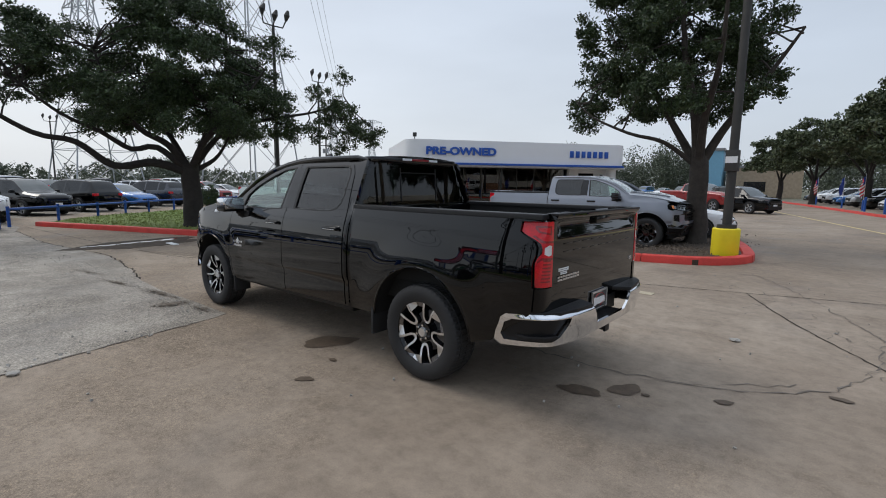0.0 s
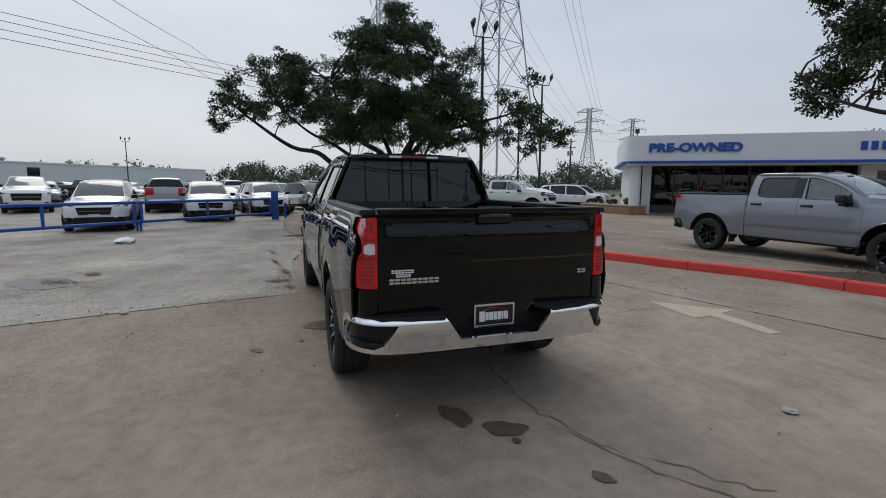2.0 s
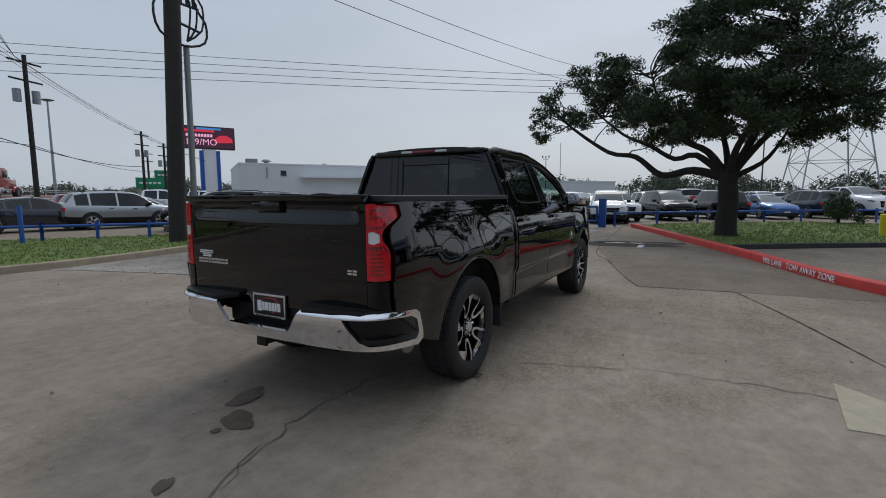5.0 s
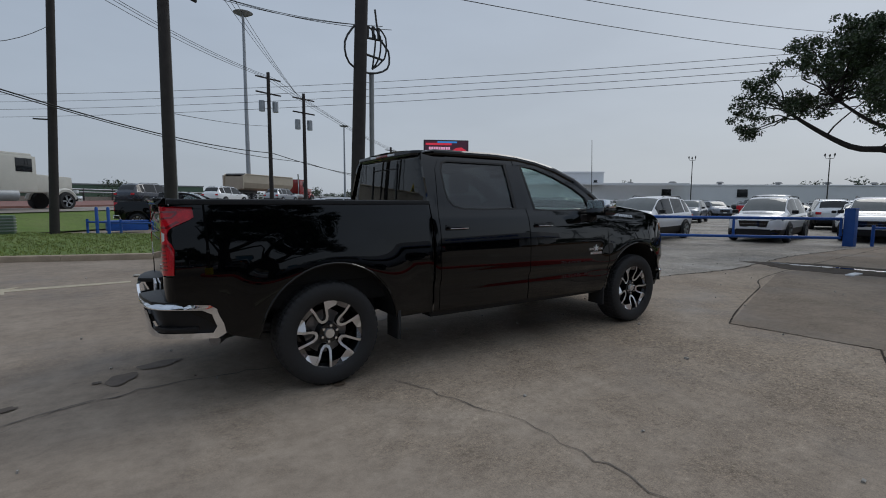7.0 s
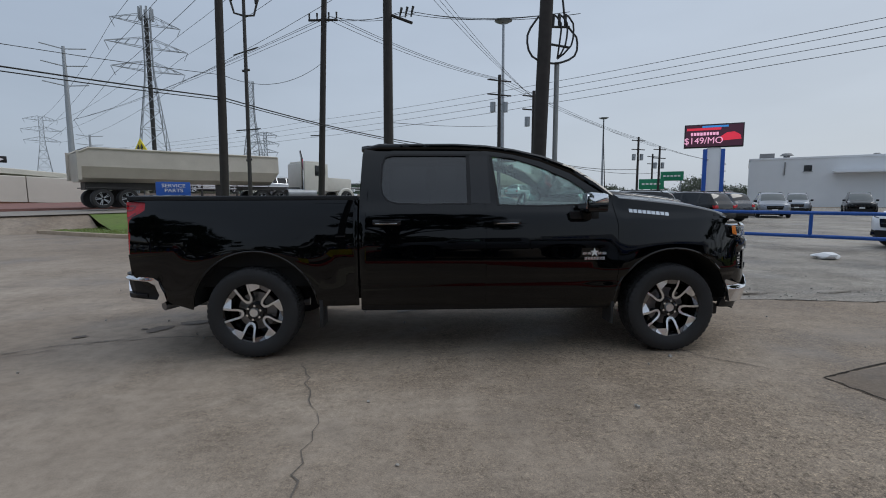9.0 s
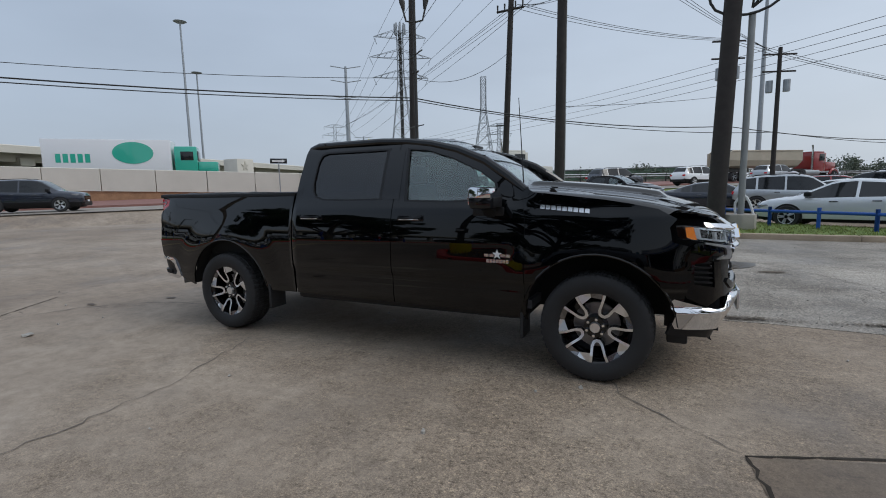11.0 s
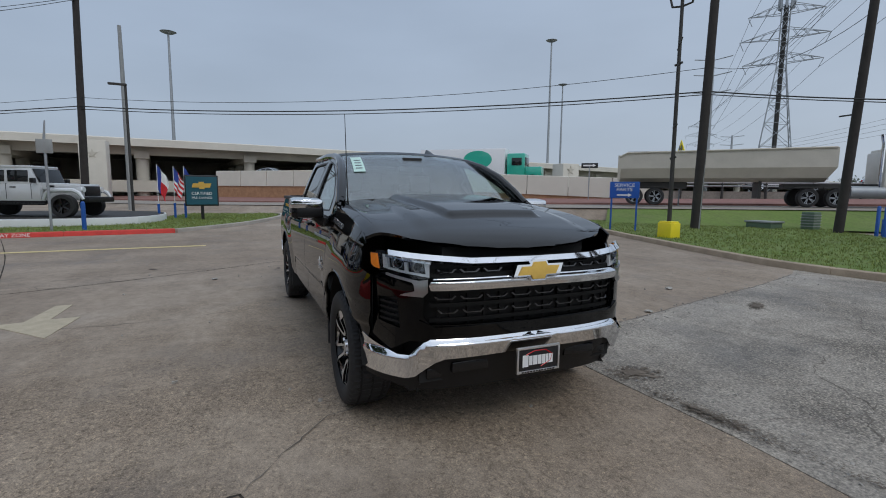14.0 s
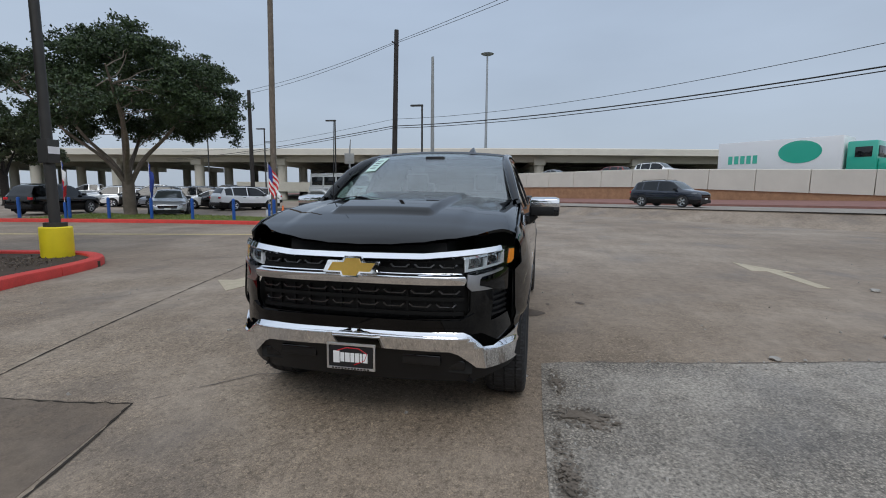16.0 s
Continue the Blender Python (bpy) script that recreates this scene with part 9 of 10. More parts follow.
# white pair beyond the island
crew_cab("white crew-cab pickup truck parked beyond the grass island", {"black_paint": "white_paint", "machined_metal": "gloss_black"}, pose(23.5, -10.7, 0.005, 0, 0, -140))
park("suv", "white_paint", 24.6, -18.0, -125, label="white sport utility car parked beyond the grass island")
park("suv", "silver_paint", 30, -22.5, -120)
# row behind the low fence, noses to the fence
row = [("suv", "white_paint"), ("suv", "black_paint"), ("suv", "black_paint"), ("sedan", "blue_paint"), ("suv", "navy_paint"), ("pickup", "white_paint"), ("suv", "red_paint"), ("sedan", "white_paint")]
for k, (kind, col) in enumerate(row):
    x, y = 23.9 + 2.05 * k, 1.1 - 2.55 * k
    yw = 205 if k not in (2, 4) else 25
    park(kind, col, x + 1.6, y + 0.9, yw)
for k in range(9):
    x, y = 32.5 + 2.1 * k, 6.5 - 2.6 * k
    park(("suv", "sedan", "suv", "pickup", "suv")[k % 5], ("white_paint", "silver_paint", "white_paint", "grey_paint", "navy_paint", "white_paint", "blue_paint", "white_paint", "red_paint")[k], x, y, 205 if k % 3 else 25)
for k in range(9):
    park(("suv", "pickup", "sedan")[k % 3], ("white_paint", "silver_paint", "white_paint", "black_paint")[k % 4], 42 + 2.1 * k, 8 - 2.7 * k, 25)
# white cars inside the gate
park("suv", "white_paint", 16.3, 7.2, 188, label="white boxy sport utility car behind the blue gate")
park("suv", "white_paint", 20.1, 4.35, 190, label="white sport utility car with a black roof behind the blue gate")
park("suv", "white_paint", 23.4, 2.0, 192)
park("pickup", "silver_paint", 27.8, 7.4, 10)
park("pickup", "white_paint", 28.8, 14.4, 200)
park("sedan", "white_paint", 29.8, 4.3, 195)
park("suv", "black_paint", 31.5, 19.6, 200)
park("suv", "grey_paint", 35, 16, 200)
for k in range(10):
    park(("suv", "suv", "pickup", "sedan")[k % 4], ("grey_paint", "black_paint", "white_paint", "silver_paint", "white_paint")[k % 5], 33 + 3.0 * k, 34 - 2.6 * k, 232)
for k in range(9):
    park(("suv", "pickup", "suv")[k % 3], ("white_paint", "black_paint", "silver_paint", "grey_paint")[k % 4], 44 + 3.2 * k, 40 - 2.6 * k, 232)
# silver saloon and dark cars by the verge
park("sedan", "pale_silver_paint", 9.1, 13.35, 155, label="silver saloon car parked behind the low blue fence")
park("suv", "black_paint", 10.6, 16.2, 152, label="black sport utility car parked beside a silver saloon")
park("suv", "black_paint", 15.8, 20.4, 112)
park("suv", "navy_paint", 18.4, 22.6, 108)
park("pickup", "white_paint", 15.0, 28.0, 320)
park("sedan", "white_paint", 12.0, 24.8, 320)
crew_cab("black crew-cab pickup truck parked behind the verge fence", {}, pose(-0.6, 25.2, 0.005, 0, 0, -22))
park("sedan", "navy_paint", 6.2, 22.6, -8)
park("suv", "silver_paint", 9.2, 21.6, -10)
park("suv", "red_paint", 13.5, 33.0, -10)
park("suv", "grey_paint", 25.8, 27.4, 240, label="grey sport utility car parked beyond the blue fence")
park("pickup", "white_paint", 20.5, 31.5, 300)
park("pickup", "white_paint", 24.0, 33.5, 300)
# display side
park("sedan", "silver_paint", -16.2, -19.6, 38, label="silver low sports car nose-out by the kerb")
park("suv", "white_paint", -24.1, -20.1, 152, label="white crossover car parked on the display lot")
for k in range(7):
    park(("suv", "sedan")[k % 2], ("black_paint", "white_paint", "navy_paint", "grey_paint", "black_paint", "white_paint", "silver_paint")[k], -25.4 - 0.2 * k, -21.9 - 2.0 * k, -58)
for k in range(8):
    park(("suv", "pickup", "suv")[k % 3], ("white_paint", "black_paint", "white_paint", "silver_paint")[k % 4], -31 - 0.3 * k, -24 - 2.8 * k, -58)
park("suv", "black_paint", -15.4, -26.6, -172, label="black sport utility car parked behind the bollards")
park("suv", "black_paint", -11.5, -34.0, 15)
for k in range(8):
    park(("suv", "sedan", "suv")[k % 3], ("white_paint", "white_paint", "black_paint", "silver_paint", "blue_paint")[k % 5], -7.5 + 1.0 * k, -40 - 4.2 * k, 20)
for k in range(5):
    park(("suv", "sedan")[k % 2], ("white_paint", "blue_paint", "silver_paint")[k % 3], 12 + 3.2 * k, -78 - 1.0 * k, 80)
park("pickup", "red_paint", 5.6, -34.0, 150)
park("suv", "black_paint", 3.0, -33.0, 150)
# traffic on the frontage road and highway


def drive(kind, col, q, u, label, back=False):
    """A car on the frontage road or, past its barrier, on the highway."""
    x, y = by_road(q, u)
    return park(kind, col, x, y, 46 + (180 if back else 0), z=(road_z(q) if u < 35 else deck_z(q)) + 0.03, label=label, group="traffic")


drive("suv", "navy_paint", -11.5, 25, "dark sport utility car on the frontage road")
drive("suv", "white_paint", 36, 26, "white sport utility car on the frontage road")
drive("suv", "silver_paint", 46, 26, "beige sport utility car on the frontage road")
drive("suv", "navy_paint", 27, 26, "dark sport utility car on the frontage road")
drive("pickup", "white_paint", 16, 40.5, "white pickup truck on the raised highway")
drive("suv", "white_paint", -22, 40.5, "white sport utility car on the raised highway")
drive("suv", "red_paint", -30, 44, "dark red car on the raised highway", True)
drive("sedan", "silver_paint", -36, 41, "silver saloon car on the raised highway")
drive("suv", "silver_paint", 24, 41, "silver sport utility car on the raised highway")

# ---- the white off-roader on its pad ----
pad_m = frame_m((-18.0, -11.2), (-19.8, -7.6))
dp = thing("display_pad", "low round-ended white concrete display pad", "platform", kind="structure")
ring = [(-15.2, -12.5), (-14.7, -9.5), (-15.0, -7.0), (-15.9, -5.3), (-18.5, -4.6), (-21.5, -5.4), (-23.0, -8.5), (-22.5, -12.0), (-20, -14), (-17, -14)]
part("pad_wall", prism_bm([(p.x, p.y) for p in smooth_line([(*p, 0) for p in ring], 0.7, True)], 0.0, 0.40, 0.03), "white_wall", dp)
part("pad_top", prism_bm([(p.x * 0.985 - 0.28, p.y * 0.985 - 0.14) for p in smooth_line([(*p, 0) for p in ring], 0.7, True)], 0.38, 0.406), "black_kerb", dp)
jp = thing("off_roader", "pale grey boxy off-road car with black wheels on display", "off-road car", pose(-16.9, -9.0, 0.41, 0, 0, 72) @ Matrix.Diagonal((1.12, 1.05, 1.05, 1)))
part("body", box_bm((-2.0, -0.78, 0.58, 0.80, 0.78, 1.20), (0.75, -0.58, 0.62, 2.02, 0.58, 1.12), bevel=0.04), "ice_paint", jp)
bm = box_bm((0.62, -0.70, 1.0, 2.0, 0.70, 1.27), bevel=0.05)
for v in bm.verts:
    f = max(0, (v.co.x - 0.7) / 1.3)
    v.co.y *= 1 - 0.2 * f
    v.co.z -= 0.05 * f if v.co.z > 1.1 else 0
part("bonnet", bm, "ice_paint", jp)
bm = box_bm((-1.98, -0.75, 1.14, 0.72, 0.75, 1.84), bevel=0.05)
for v in bm.verts:
    if v.co.z > 1.5:
        v.co.x -= 0.22 if v.co.x > 0 else -0.05
        v.co.y *= 0.94
part("cabin", bm, "ice_paint", jp)
part("hard_top", box_bm((-1.95, -0.72, 1.78, 0.52, 0.72, 1.87), bevel=0.03), "ice_paint", jp)
for x0, x1 in ((-1.80, -1.12), (-1.0, -0.32), (-0.22, 0.42)):
    for sg in (1, -1):
        part("side_window", box_bm((x0, min(sg * 0.70, sg * 0.752), 1.28, x1, max(sg * 0.70, sg * 0.752), 1.70), bevel=0.02), "dark_glass", jp)
bm = box_bm((0.50, -0.64, 1.22, 0.72, 0.64, 1.76), bevel=0.01)
for v in bm.verts:
    v.co.x += -0.18 * (v.co.z - 1.22) / 0.54 + 0.06
part("windscreen", bm, "dark_glass", jp)
for x in (-1.35, 1.55):
    for sg in (1, -1):
        simple_wheel(jp, pose(x, sg * 0.82, 0.42, 0, 0, 0 if sg > 0 else 180), 0.42, 0.27, "gloss_black")
        part("fender_flare", tube_bm([(x + px, sg * 0.86, pz) for px, pz in ((-0.62, 0.62), (-0.50, 0.88), (-0.36, 0.985), (0.36, 0.985), (0.52, 0.90), (0.66, 0.66))], [0.05, 0.075, 0.085, 0.085, 0.075, 0.05], 8), "ice_paint", jp)
for sg in (1, -1):
    for x in (-1.06, -0.27, 0.52):
        part("door_seam", box_bm((x - 0.008, min(sg * 0.70, sg * 0.783), 0.66, x + 0.008, max(sg * 0.70, sg * 0.783), 1.22)), "underbody", jp, smooth=False)
    for x in (-0.85, -0.05):
        part("door_handle", box_bm((x - 0.09, min(sg * 0.70, sg * 0.80), 1.07, x + 0.09, max(sg * 0.70, sg * 0.80), 1.11), bevel=0.008), "black_plastic", jp)
    part("side_mirror", box_bm((0.62, min(sg * 0.82, sg * 1.0), 1.24, 0.74, max(sg * 0.82, sg * 1.0), 1.42), bevel=0.03), "black_plastic", jp)
    part("sill_trim", box_bm((-0.85, min(sg * 0.70, sg * 0.79), 0.50, 0.95, max(sg * 0.70, sg * 0.79), 0.60), bevel=0.01), "black_plastic", jp)
    part("bonnet_vent", box_bm((0.95, min(sg * 0.55, sg * 0.70), 1.10, 1.18, max(sg * 0.55, sg * 0.70), 1.16), bevel=0.01), "black_plastic", jp)
part("spare_wheel", tube_bm([(-2.06, 0, 1.05), (-2.10, 0, 1.05), (-2.30, 0, 1.05), (-2.34, 0, 1.05)], [0.3, 0.40, 0.40, 0.3], 20), "rubber", jp)
part("front_bumper", box_bm((2.05, -0.80, 0.55, 2.35, 0.80, 0.75), bevel=0.04), "black_plastic", jp)
part("grille", box_bm((2.02, -0.45, 0.78, 2.06, 0.45, 1.15), bevel=0.02), "black_plastic", jp)
for sg in (1, -1):
    part("headlight", tube_bm([(2.02, sg * 0.55, 1.02), (2.08, sg * 0.55, 1.02)], 0.1, 16), "white_lens", jp)
    part("door_step", box_bm((-0.9, min(sg * 0.8, sg * 0.92), 0.45, 1.0, max(sg * 0.8, sg * 0.92), 0.52), bevel=0.02), "black_plastic", jp)

# ---- lorries ----
def tipper(label, m, cab_mat, body_mat):
    """A bonneted lorry with a long half-round tipper trailer, its front towards +x."""
    dt = thing("tipper_lorry", label, "lorry", m)
    bm = bmesh.new()
    prof = [(-1.25, 3.15), (-1.27, 2.2), (-1.05, 1.62), (-0.6, 1.40), (0.6, 1.40), (1.05, 1.62), (1.27, 2.2), (1.25, 3.15)]
    ends = []
    for x, rise in ((-9.5, -0.25), (-9.1, 0.0), (1.0, 0.12), (1.6, 0.12)):
        ends.append([bm.verts.new((x - (0.35 if x > 1.2 and z < 2 else 0), y, z + (rise if z > 3 else 0))) for y, z in prof])
    for p, q in zip(ends, ends[1:]):
        for k in range(7):
            bm.faces.new((p[k], p[k + 1], q[k + 1], q[k]))
    bm.faces.new(ends[0])
    bm.faces.new(ends[-1])
    bmesh.ops.recalc_face_normals(bm, faces=bm.faces[:])
    part("tipper_body", bm, body_mat, dt, smooth=False)
    part("tarp", box_bm((-9.1, -1.2, 3.06, 1.5, 1.2, 3.24), bevel=0.06), "grey_roof", dt)
    for sg in (1, -1):
        part("top_rail", tube_bm([(-9.5, sg * 1.27, 2.92), (-9.1, sg * 1.28, 3.14), (1.5, sg * 1.28, 3.26)], 0.06, 6), body_mat, dt)
        part("tail_post", box_bm((-9.62, min(sg * 1.1, sg * 1.28), 1.5, -9.45, max(sg * 1.1, sg * 1.28), 3.0)), body_mat, dt, smooth=False)
    part("trailer_frame", box_bm((-9.2, -0.45, 1.0, -5.6, 0.45, 1.4)), "pole_dark", dt, smooth=False)
    part("tractor_frame", box_bm((-0.6, -0.45, 1.05, 4.2, 0.45, 1.3)), "pole_dark", dt, smooth=False)
    part("landing_leg", box_bm((-1.9, -0.7, 0.45, -1.75, 0.7, 1.5)), "pole_dark", dt, smooth=False)
    for x in (-8.6, -7.4, 0.4, 1.7, 7.4):
        for sg in (1, -1):
            simple_wheel(dt, pose(x, sg * 1.0, 0.52, 0, 0, 0 if sg > 0 else 180), 0.52, 0.45, "galvanised")
            if x < 7:
                part("mudguard", box_bm((x - 0.62, min(sg * 0.8, sg * 1.2), 1.08, x + 0.62, max(sg * 0.8, sg * 1.2), 1.12)), "pole_dark", dt, smooth=False)
    part("cab", box_bm((3.7, -1.15, 1.0, 5.7, 1.15, 3.05), (3.8, -1.05, 3.0, 5.55, 1.05, 3.2), bevel=0.08), cab_mat, dt)
    part("cab_window", box_bm((5.66, -1.0, 2.1, 5.74, 1.0, 2.95), bevel=0.02), "dark_glass", dt)
    for sg in (1, -1):
        part("door_window", box_bm((4.55, min(sg * 1.1, sg * 1.17), 2.15, 5.45, max(sg * 1.1, sg * 1.17), 2.9), bevel=0.02), "dark_glass", dt)
        part("fuel_tank", tube_bm([(2.3, sg * 0.95, 0.85), (4.6, sg * 0.95, 0.85)], 0.33, 14), "galvanised", dt)
        part("wing", tube_bm([(7.4 + px, sg * 1.0, 0.52 + pz) for px, pz in arc_pts(0, 0, 0.66, 10, 170, 8)], 0.14, 6), cab_mat, dt)
        part("headlight", box_bm((8.15, min(sg * 0.75, sg * 1.05), 1.0, 8.3, max(sg * 0.75, sg * 1.05), 1.2), bevel=0.03), "white_lens", dt)
    bm = box_bm((5.7, -0.72, 1.0, 8.2, 0.72, 2.1), bevel=0.12)
    for v in bm.verts:
        v.co.z -= 0.10 * max(0.0, (v.co.x - 5.7) / 2.5) if v.co.z > 1.6 else 0.0
    part("bonnet", bm, cab_mat, dt)
    part("grille", box_bm((8.16, -0.5, 1.05, 8.26, 0.5, 1.9), bevel=0.02), "chrome", dt)
    part("exhaust_pipe", tube_bm([(3.55, -1.05, 1.0), (3.55, -1.05, 3.4), (3.45, -1.05, 3.9)], 0.09, 8), "chrome", dt)
    part("front_bumper", box_bm((8.05, -1.2, 0.5, 8.4, 1.2, 0.85), bevel=0.05), "chrome", dt)
    return dt


tipper("red lorry with a long tan tipper trailer on the road", pose(*by_road(54, 31), road_z(54) + 0.08, 0, 0, 46), "red_paint", "tan_trailer")
tipper("white lorry with a long grey-beige tipper trailer on the frontage road", pose(*by_road(13, 27), road_z(13) + 0.05, 0, 0, 46), "tan_cab", "grey_trailer")
ar = thing("box_lorry", "white box lorry with teal cab and emblem on the highway", "lorry", pose(*by_road(-9.0, 42.3), deck_z(-9.0), 0, 0, 46))
part("box", box_bm((-7.5, -1.25, 1.0, 1.6, 1.25, 3.6), bevel=0.05), "white_panel", ar)
em = [(1.5 * math.cos(k * math.tau / 24), 0.9 * math.sin(k * math.tau / 24)) for k in range(24)]
part("side_emblem", prism_bm(em, -0.01, 0.02), "teal_paint", ar, smooth=False).matrix_basis = pose(-1.2, -1.26, 2.5, 90, 0, 0)
for k in range(5):
    part("side_bar", box_bm((-6.6 + 0.5 * k, -1.27, 1.7, -6.25 + 0.5 * k, -1.25, 2.4)), "teal_paint", ar, smooth=False)
part("cab", box_bm((1.8, -1.15, 0.8, 3.6, 1.15, 3.1), bevel=0.15), "teal_paint", ar)
part("cab_window", box_bm((3.55, -0.95, 1.9, 3.65, 0.95, 2.7), (2.3, -1.18, 1.9, 3.3, 1.18, 2.65), bevel=0.02), "dark_glass", ar)
part("bonnet", box_bm((3.6, -0.95, 0.8, 5.2, 0.95, 1.8), bevel=0.15), "teal_paint", ar)
for x in (-6.0, -4.8, 2.0, 4.4):
    for sg in (1, -1):
        simple_wheel(ar, pose(x, sg * 1.0, 0.5, 0, 0, 0 if sg > 0 else 180), 0.5, 0.4, "galvanised")

# ---- trees and shrubs ----


def leaf_cloud(centres, count, size, seed, droop=0.3, knots=0):
    """Many small bent leaves gathered in clumps: coordinates and faces. centres: (x, y, z, radius, flatness)."""
    rng = np.random.default_rng(seed)
    C = np.array(centres, dtype=float)
    if knots:
        # every clump breaks up into knots of leaves on its skin
        d = rng.normal(size=(len(C) * knots, 3))
        d /= np.linalg.norm(d, axis=1)[:, None]
        B = np.repeat(C, knots, axis=0)
        B[:, :3] += d * (B[:, 3] * rng.uniform(0.45, 1.0, len(B)))[:, None] * np.stack([np.ones(len(B)), np.ones(len(B)), B[:, 4]], 1)
        B[:, 3] *= rng.uniform(0.26, 0.5, len(B))
        C = np.concatenate([C * np.array([1, 1, 1, 0.75, 1]), B])
    wts = C[:, 3] ** 2
    idx = rng.choice(len(C), count, p=wts / wts.sum())
    d = rng.normal(size=(count, 3))
    d /= np.linalg.norm(d, axis=1)[:, None]
    rad = C[idx, 3] * np.minimum(1.25, np.abs(rng.normal(0.62, 0.26, count)))
    pos = C[idx, :3] + d * rad[:, None] * np.stack([np.ones(count), np.ones(count), C[idx, 4]], 1)
    a = rng.normal(size=(count, 3))
    a[:, 2] -= droop
    a /= np.linalg.norm(a, axis=1)[:, None]
    b = np.cross(a, rng.normal(size=(count, 3)))
    b /= np.linalg.norm(b, axis=1)[:, None]
    L = size * rng.uniform(0.6, 1.4, count)[:, None]
    W = L * 0.56
    nrm = np.cross(a, b) * L * 0.12
    p0, p1, p2, p3 = pos - a * L * 0.5, pos + b * W * 0.5 + nrm, pos + a * L * 0.5, pos - b * W * 0.5 + nrm
    co = np.stack([p0, p1, p2, p3], 1).reshape(-1, 3)
    fa = np.arange(count * 4).reshape(-1, 4)
    return co, fa


def leaf_part(name, parent, centres, count, size, seed, mat, knots=0):
    co, fa = leaf_cloud(centres, count, size, seed, 0.15, knots)
    me = bpy.data.meshes.new(name)
    me.from_pydata(co.tolist(), [], fa.tolist())
    me.materials.append(M[mat])
    ob = new(name, me)
    ob.parent = parent
    return ob


def wander(a, b, seed, amp, n=6, lift=0.0):
    rnd = random.Random(seed)
    a, b = Vector(a), Vector(b)
    out = []
    for k in range(n + 1):
        t = k / n
        p = a.lerp(b, t) + Vector((0, 0, lift * math.sin(t * math.pi)))
        if 0 < k < n:
            p += Vector((rnd.uniform(-amp, amp), rnd.uniform(-amp, amp), rnd.uniform(-amp, amp) * 0.6))
        out.append(p)
    return smooth_line(out, 0.25)


def oak(name, label, x, y, fork, r, limbs, clumps, leaves, size, seed, bark, leaf, z0=0.08, twigs=True, turn=0):
    """A spreading oak: trunk, limbs to given ends, twigs to every clump, and leaves in clumps."""
    tr = thing(name, label, "tree", pose(x, y, z0, 0, 0, turn))
    bm = bmesh.new()
    tp = wander((0, 0, -0.1), (0.05, 0.02, fork), seed, 0.05, 4)
    rad = [r * (1.45 if k == 0 else 1.15 - 0.2 * k / len(tp)) for k in range(len(tp))]
    tube_into(bm, tp, rad, 14)
    part("trunk", bm, bark, tr)
    ends = []
    rnd = random.Random(seed + 7)
    for k, (r0, *way) in enumerate(limbs):
        ln = smooth_line([(0.05, 0.02, fork - 0.3)] + [(x + rnd.uniform(-0.08, 0.08), y + rnd.uniform(-0.08, 0.08), z + rnd.uniform(-0.06, 0.06)) for x, y, z in way], 0.22)
        m = len(ln)
        part("limb", tube_bm(ln, [r0 * (1 - 0.8 * (i / (m - 1)) ** 0.8) for i in range(m)], 10), bark, tr)
        ends.append(ln)
    pool = [p for ln in ends for p in ln[len(ln) // 3:]]
    bm = bmesh.new()
    rnd = random.Random(seed + 99)
    for k, c in enumerate(clumps):
        cv = Vector(c[:3])
        near = min(pool, key=lambda p: (p - cv).length + rnd.random() * 0.6)
        twig = wander(near, cv, seed + 200 + k, 0.2, 4)
        tube_into(bm, twig, [0.028 * (1 - 0.75 * q / len(twig)) for q in range(len(twig))], 5, False)
        for _ in range(2):
            d = Vector((rnd.gauss(0, 1), rnd.gauss(0, 1), rnd.gauss(0.1, 0.7))).normalized() * c[3] * 0.85
            tube_into(bm, [cv, cv + d * 0.5 + Vector((0, 0, 0.05)), cv + d], [0.009, 0.006, 0.003], 4, False)
    part("branch_work", bm, bark, tr)
    leaf_part("crown", tr, clumps, leaves, size, seed, leaf, 7)
    return tr


def dome(rx, ry, zlo, zhi, n, seed, rmin, rmax, inner=0.35, cx=0.0, cy=0.0):
    """Leaf clumps spread through a domed crown, denser near its skin."""
    rnd = random.Random(seed)
    out = []
    while len(out) < n:
        u, v, w = rnd.uniform(-1, 1), rnd.uniform(-1, 1), rnd.uniform(0, 1)
        q = math.hypot(u, v)
        lim = math.sqrt(max(0, 1 - w ** 1.7))
        if q > lim or (q < inner * lim and w < 0.5 and rnd.random() < 0.75):
            continue
        out.append((cx + u * rx, cy + v * ry, zlo + w * (zhi - zlo) + 0.7 * (q - 0.5) * (1 - w) * -0.6, rnd.uniform(rmin, rmax), 0.7))
    return out


random.seed(3)
c1 = (dome(3.2, 3.3, 3.3, 8.3, 135, 11, 0.42, 0.85, 0.0, cx=0.2, cy=-0.4) + dome(2.2, 2.3, 3.7, 6.5, 34, 15, 0.38, 0.72, cx=0.9, cy=4.3) + dome(1.4, 1.2, 3.3, 6.5, 16, 16, 0.36, 0.62, cx=-2.3, cy=-4.5)
      + dome(2.2, 2.0, 3.8, 6.8, 20, 17, 0.4, 0.75, cx=3.4, cy=2.2) + [(-2.3, -4.8, 3.2, 0.5, 0.9), (-2.2, -4.6, 2.9, 0.4, 0.9), (-1.6, -3.8, 3.7, 0.4, 0.8), (1.4, 6.2, 4.6, 0.4, 0.8)])
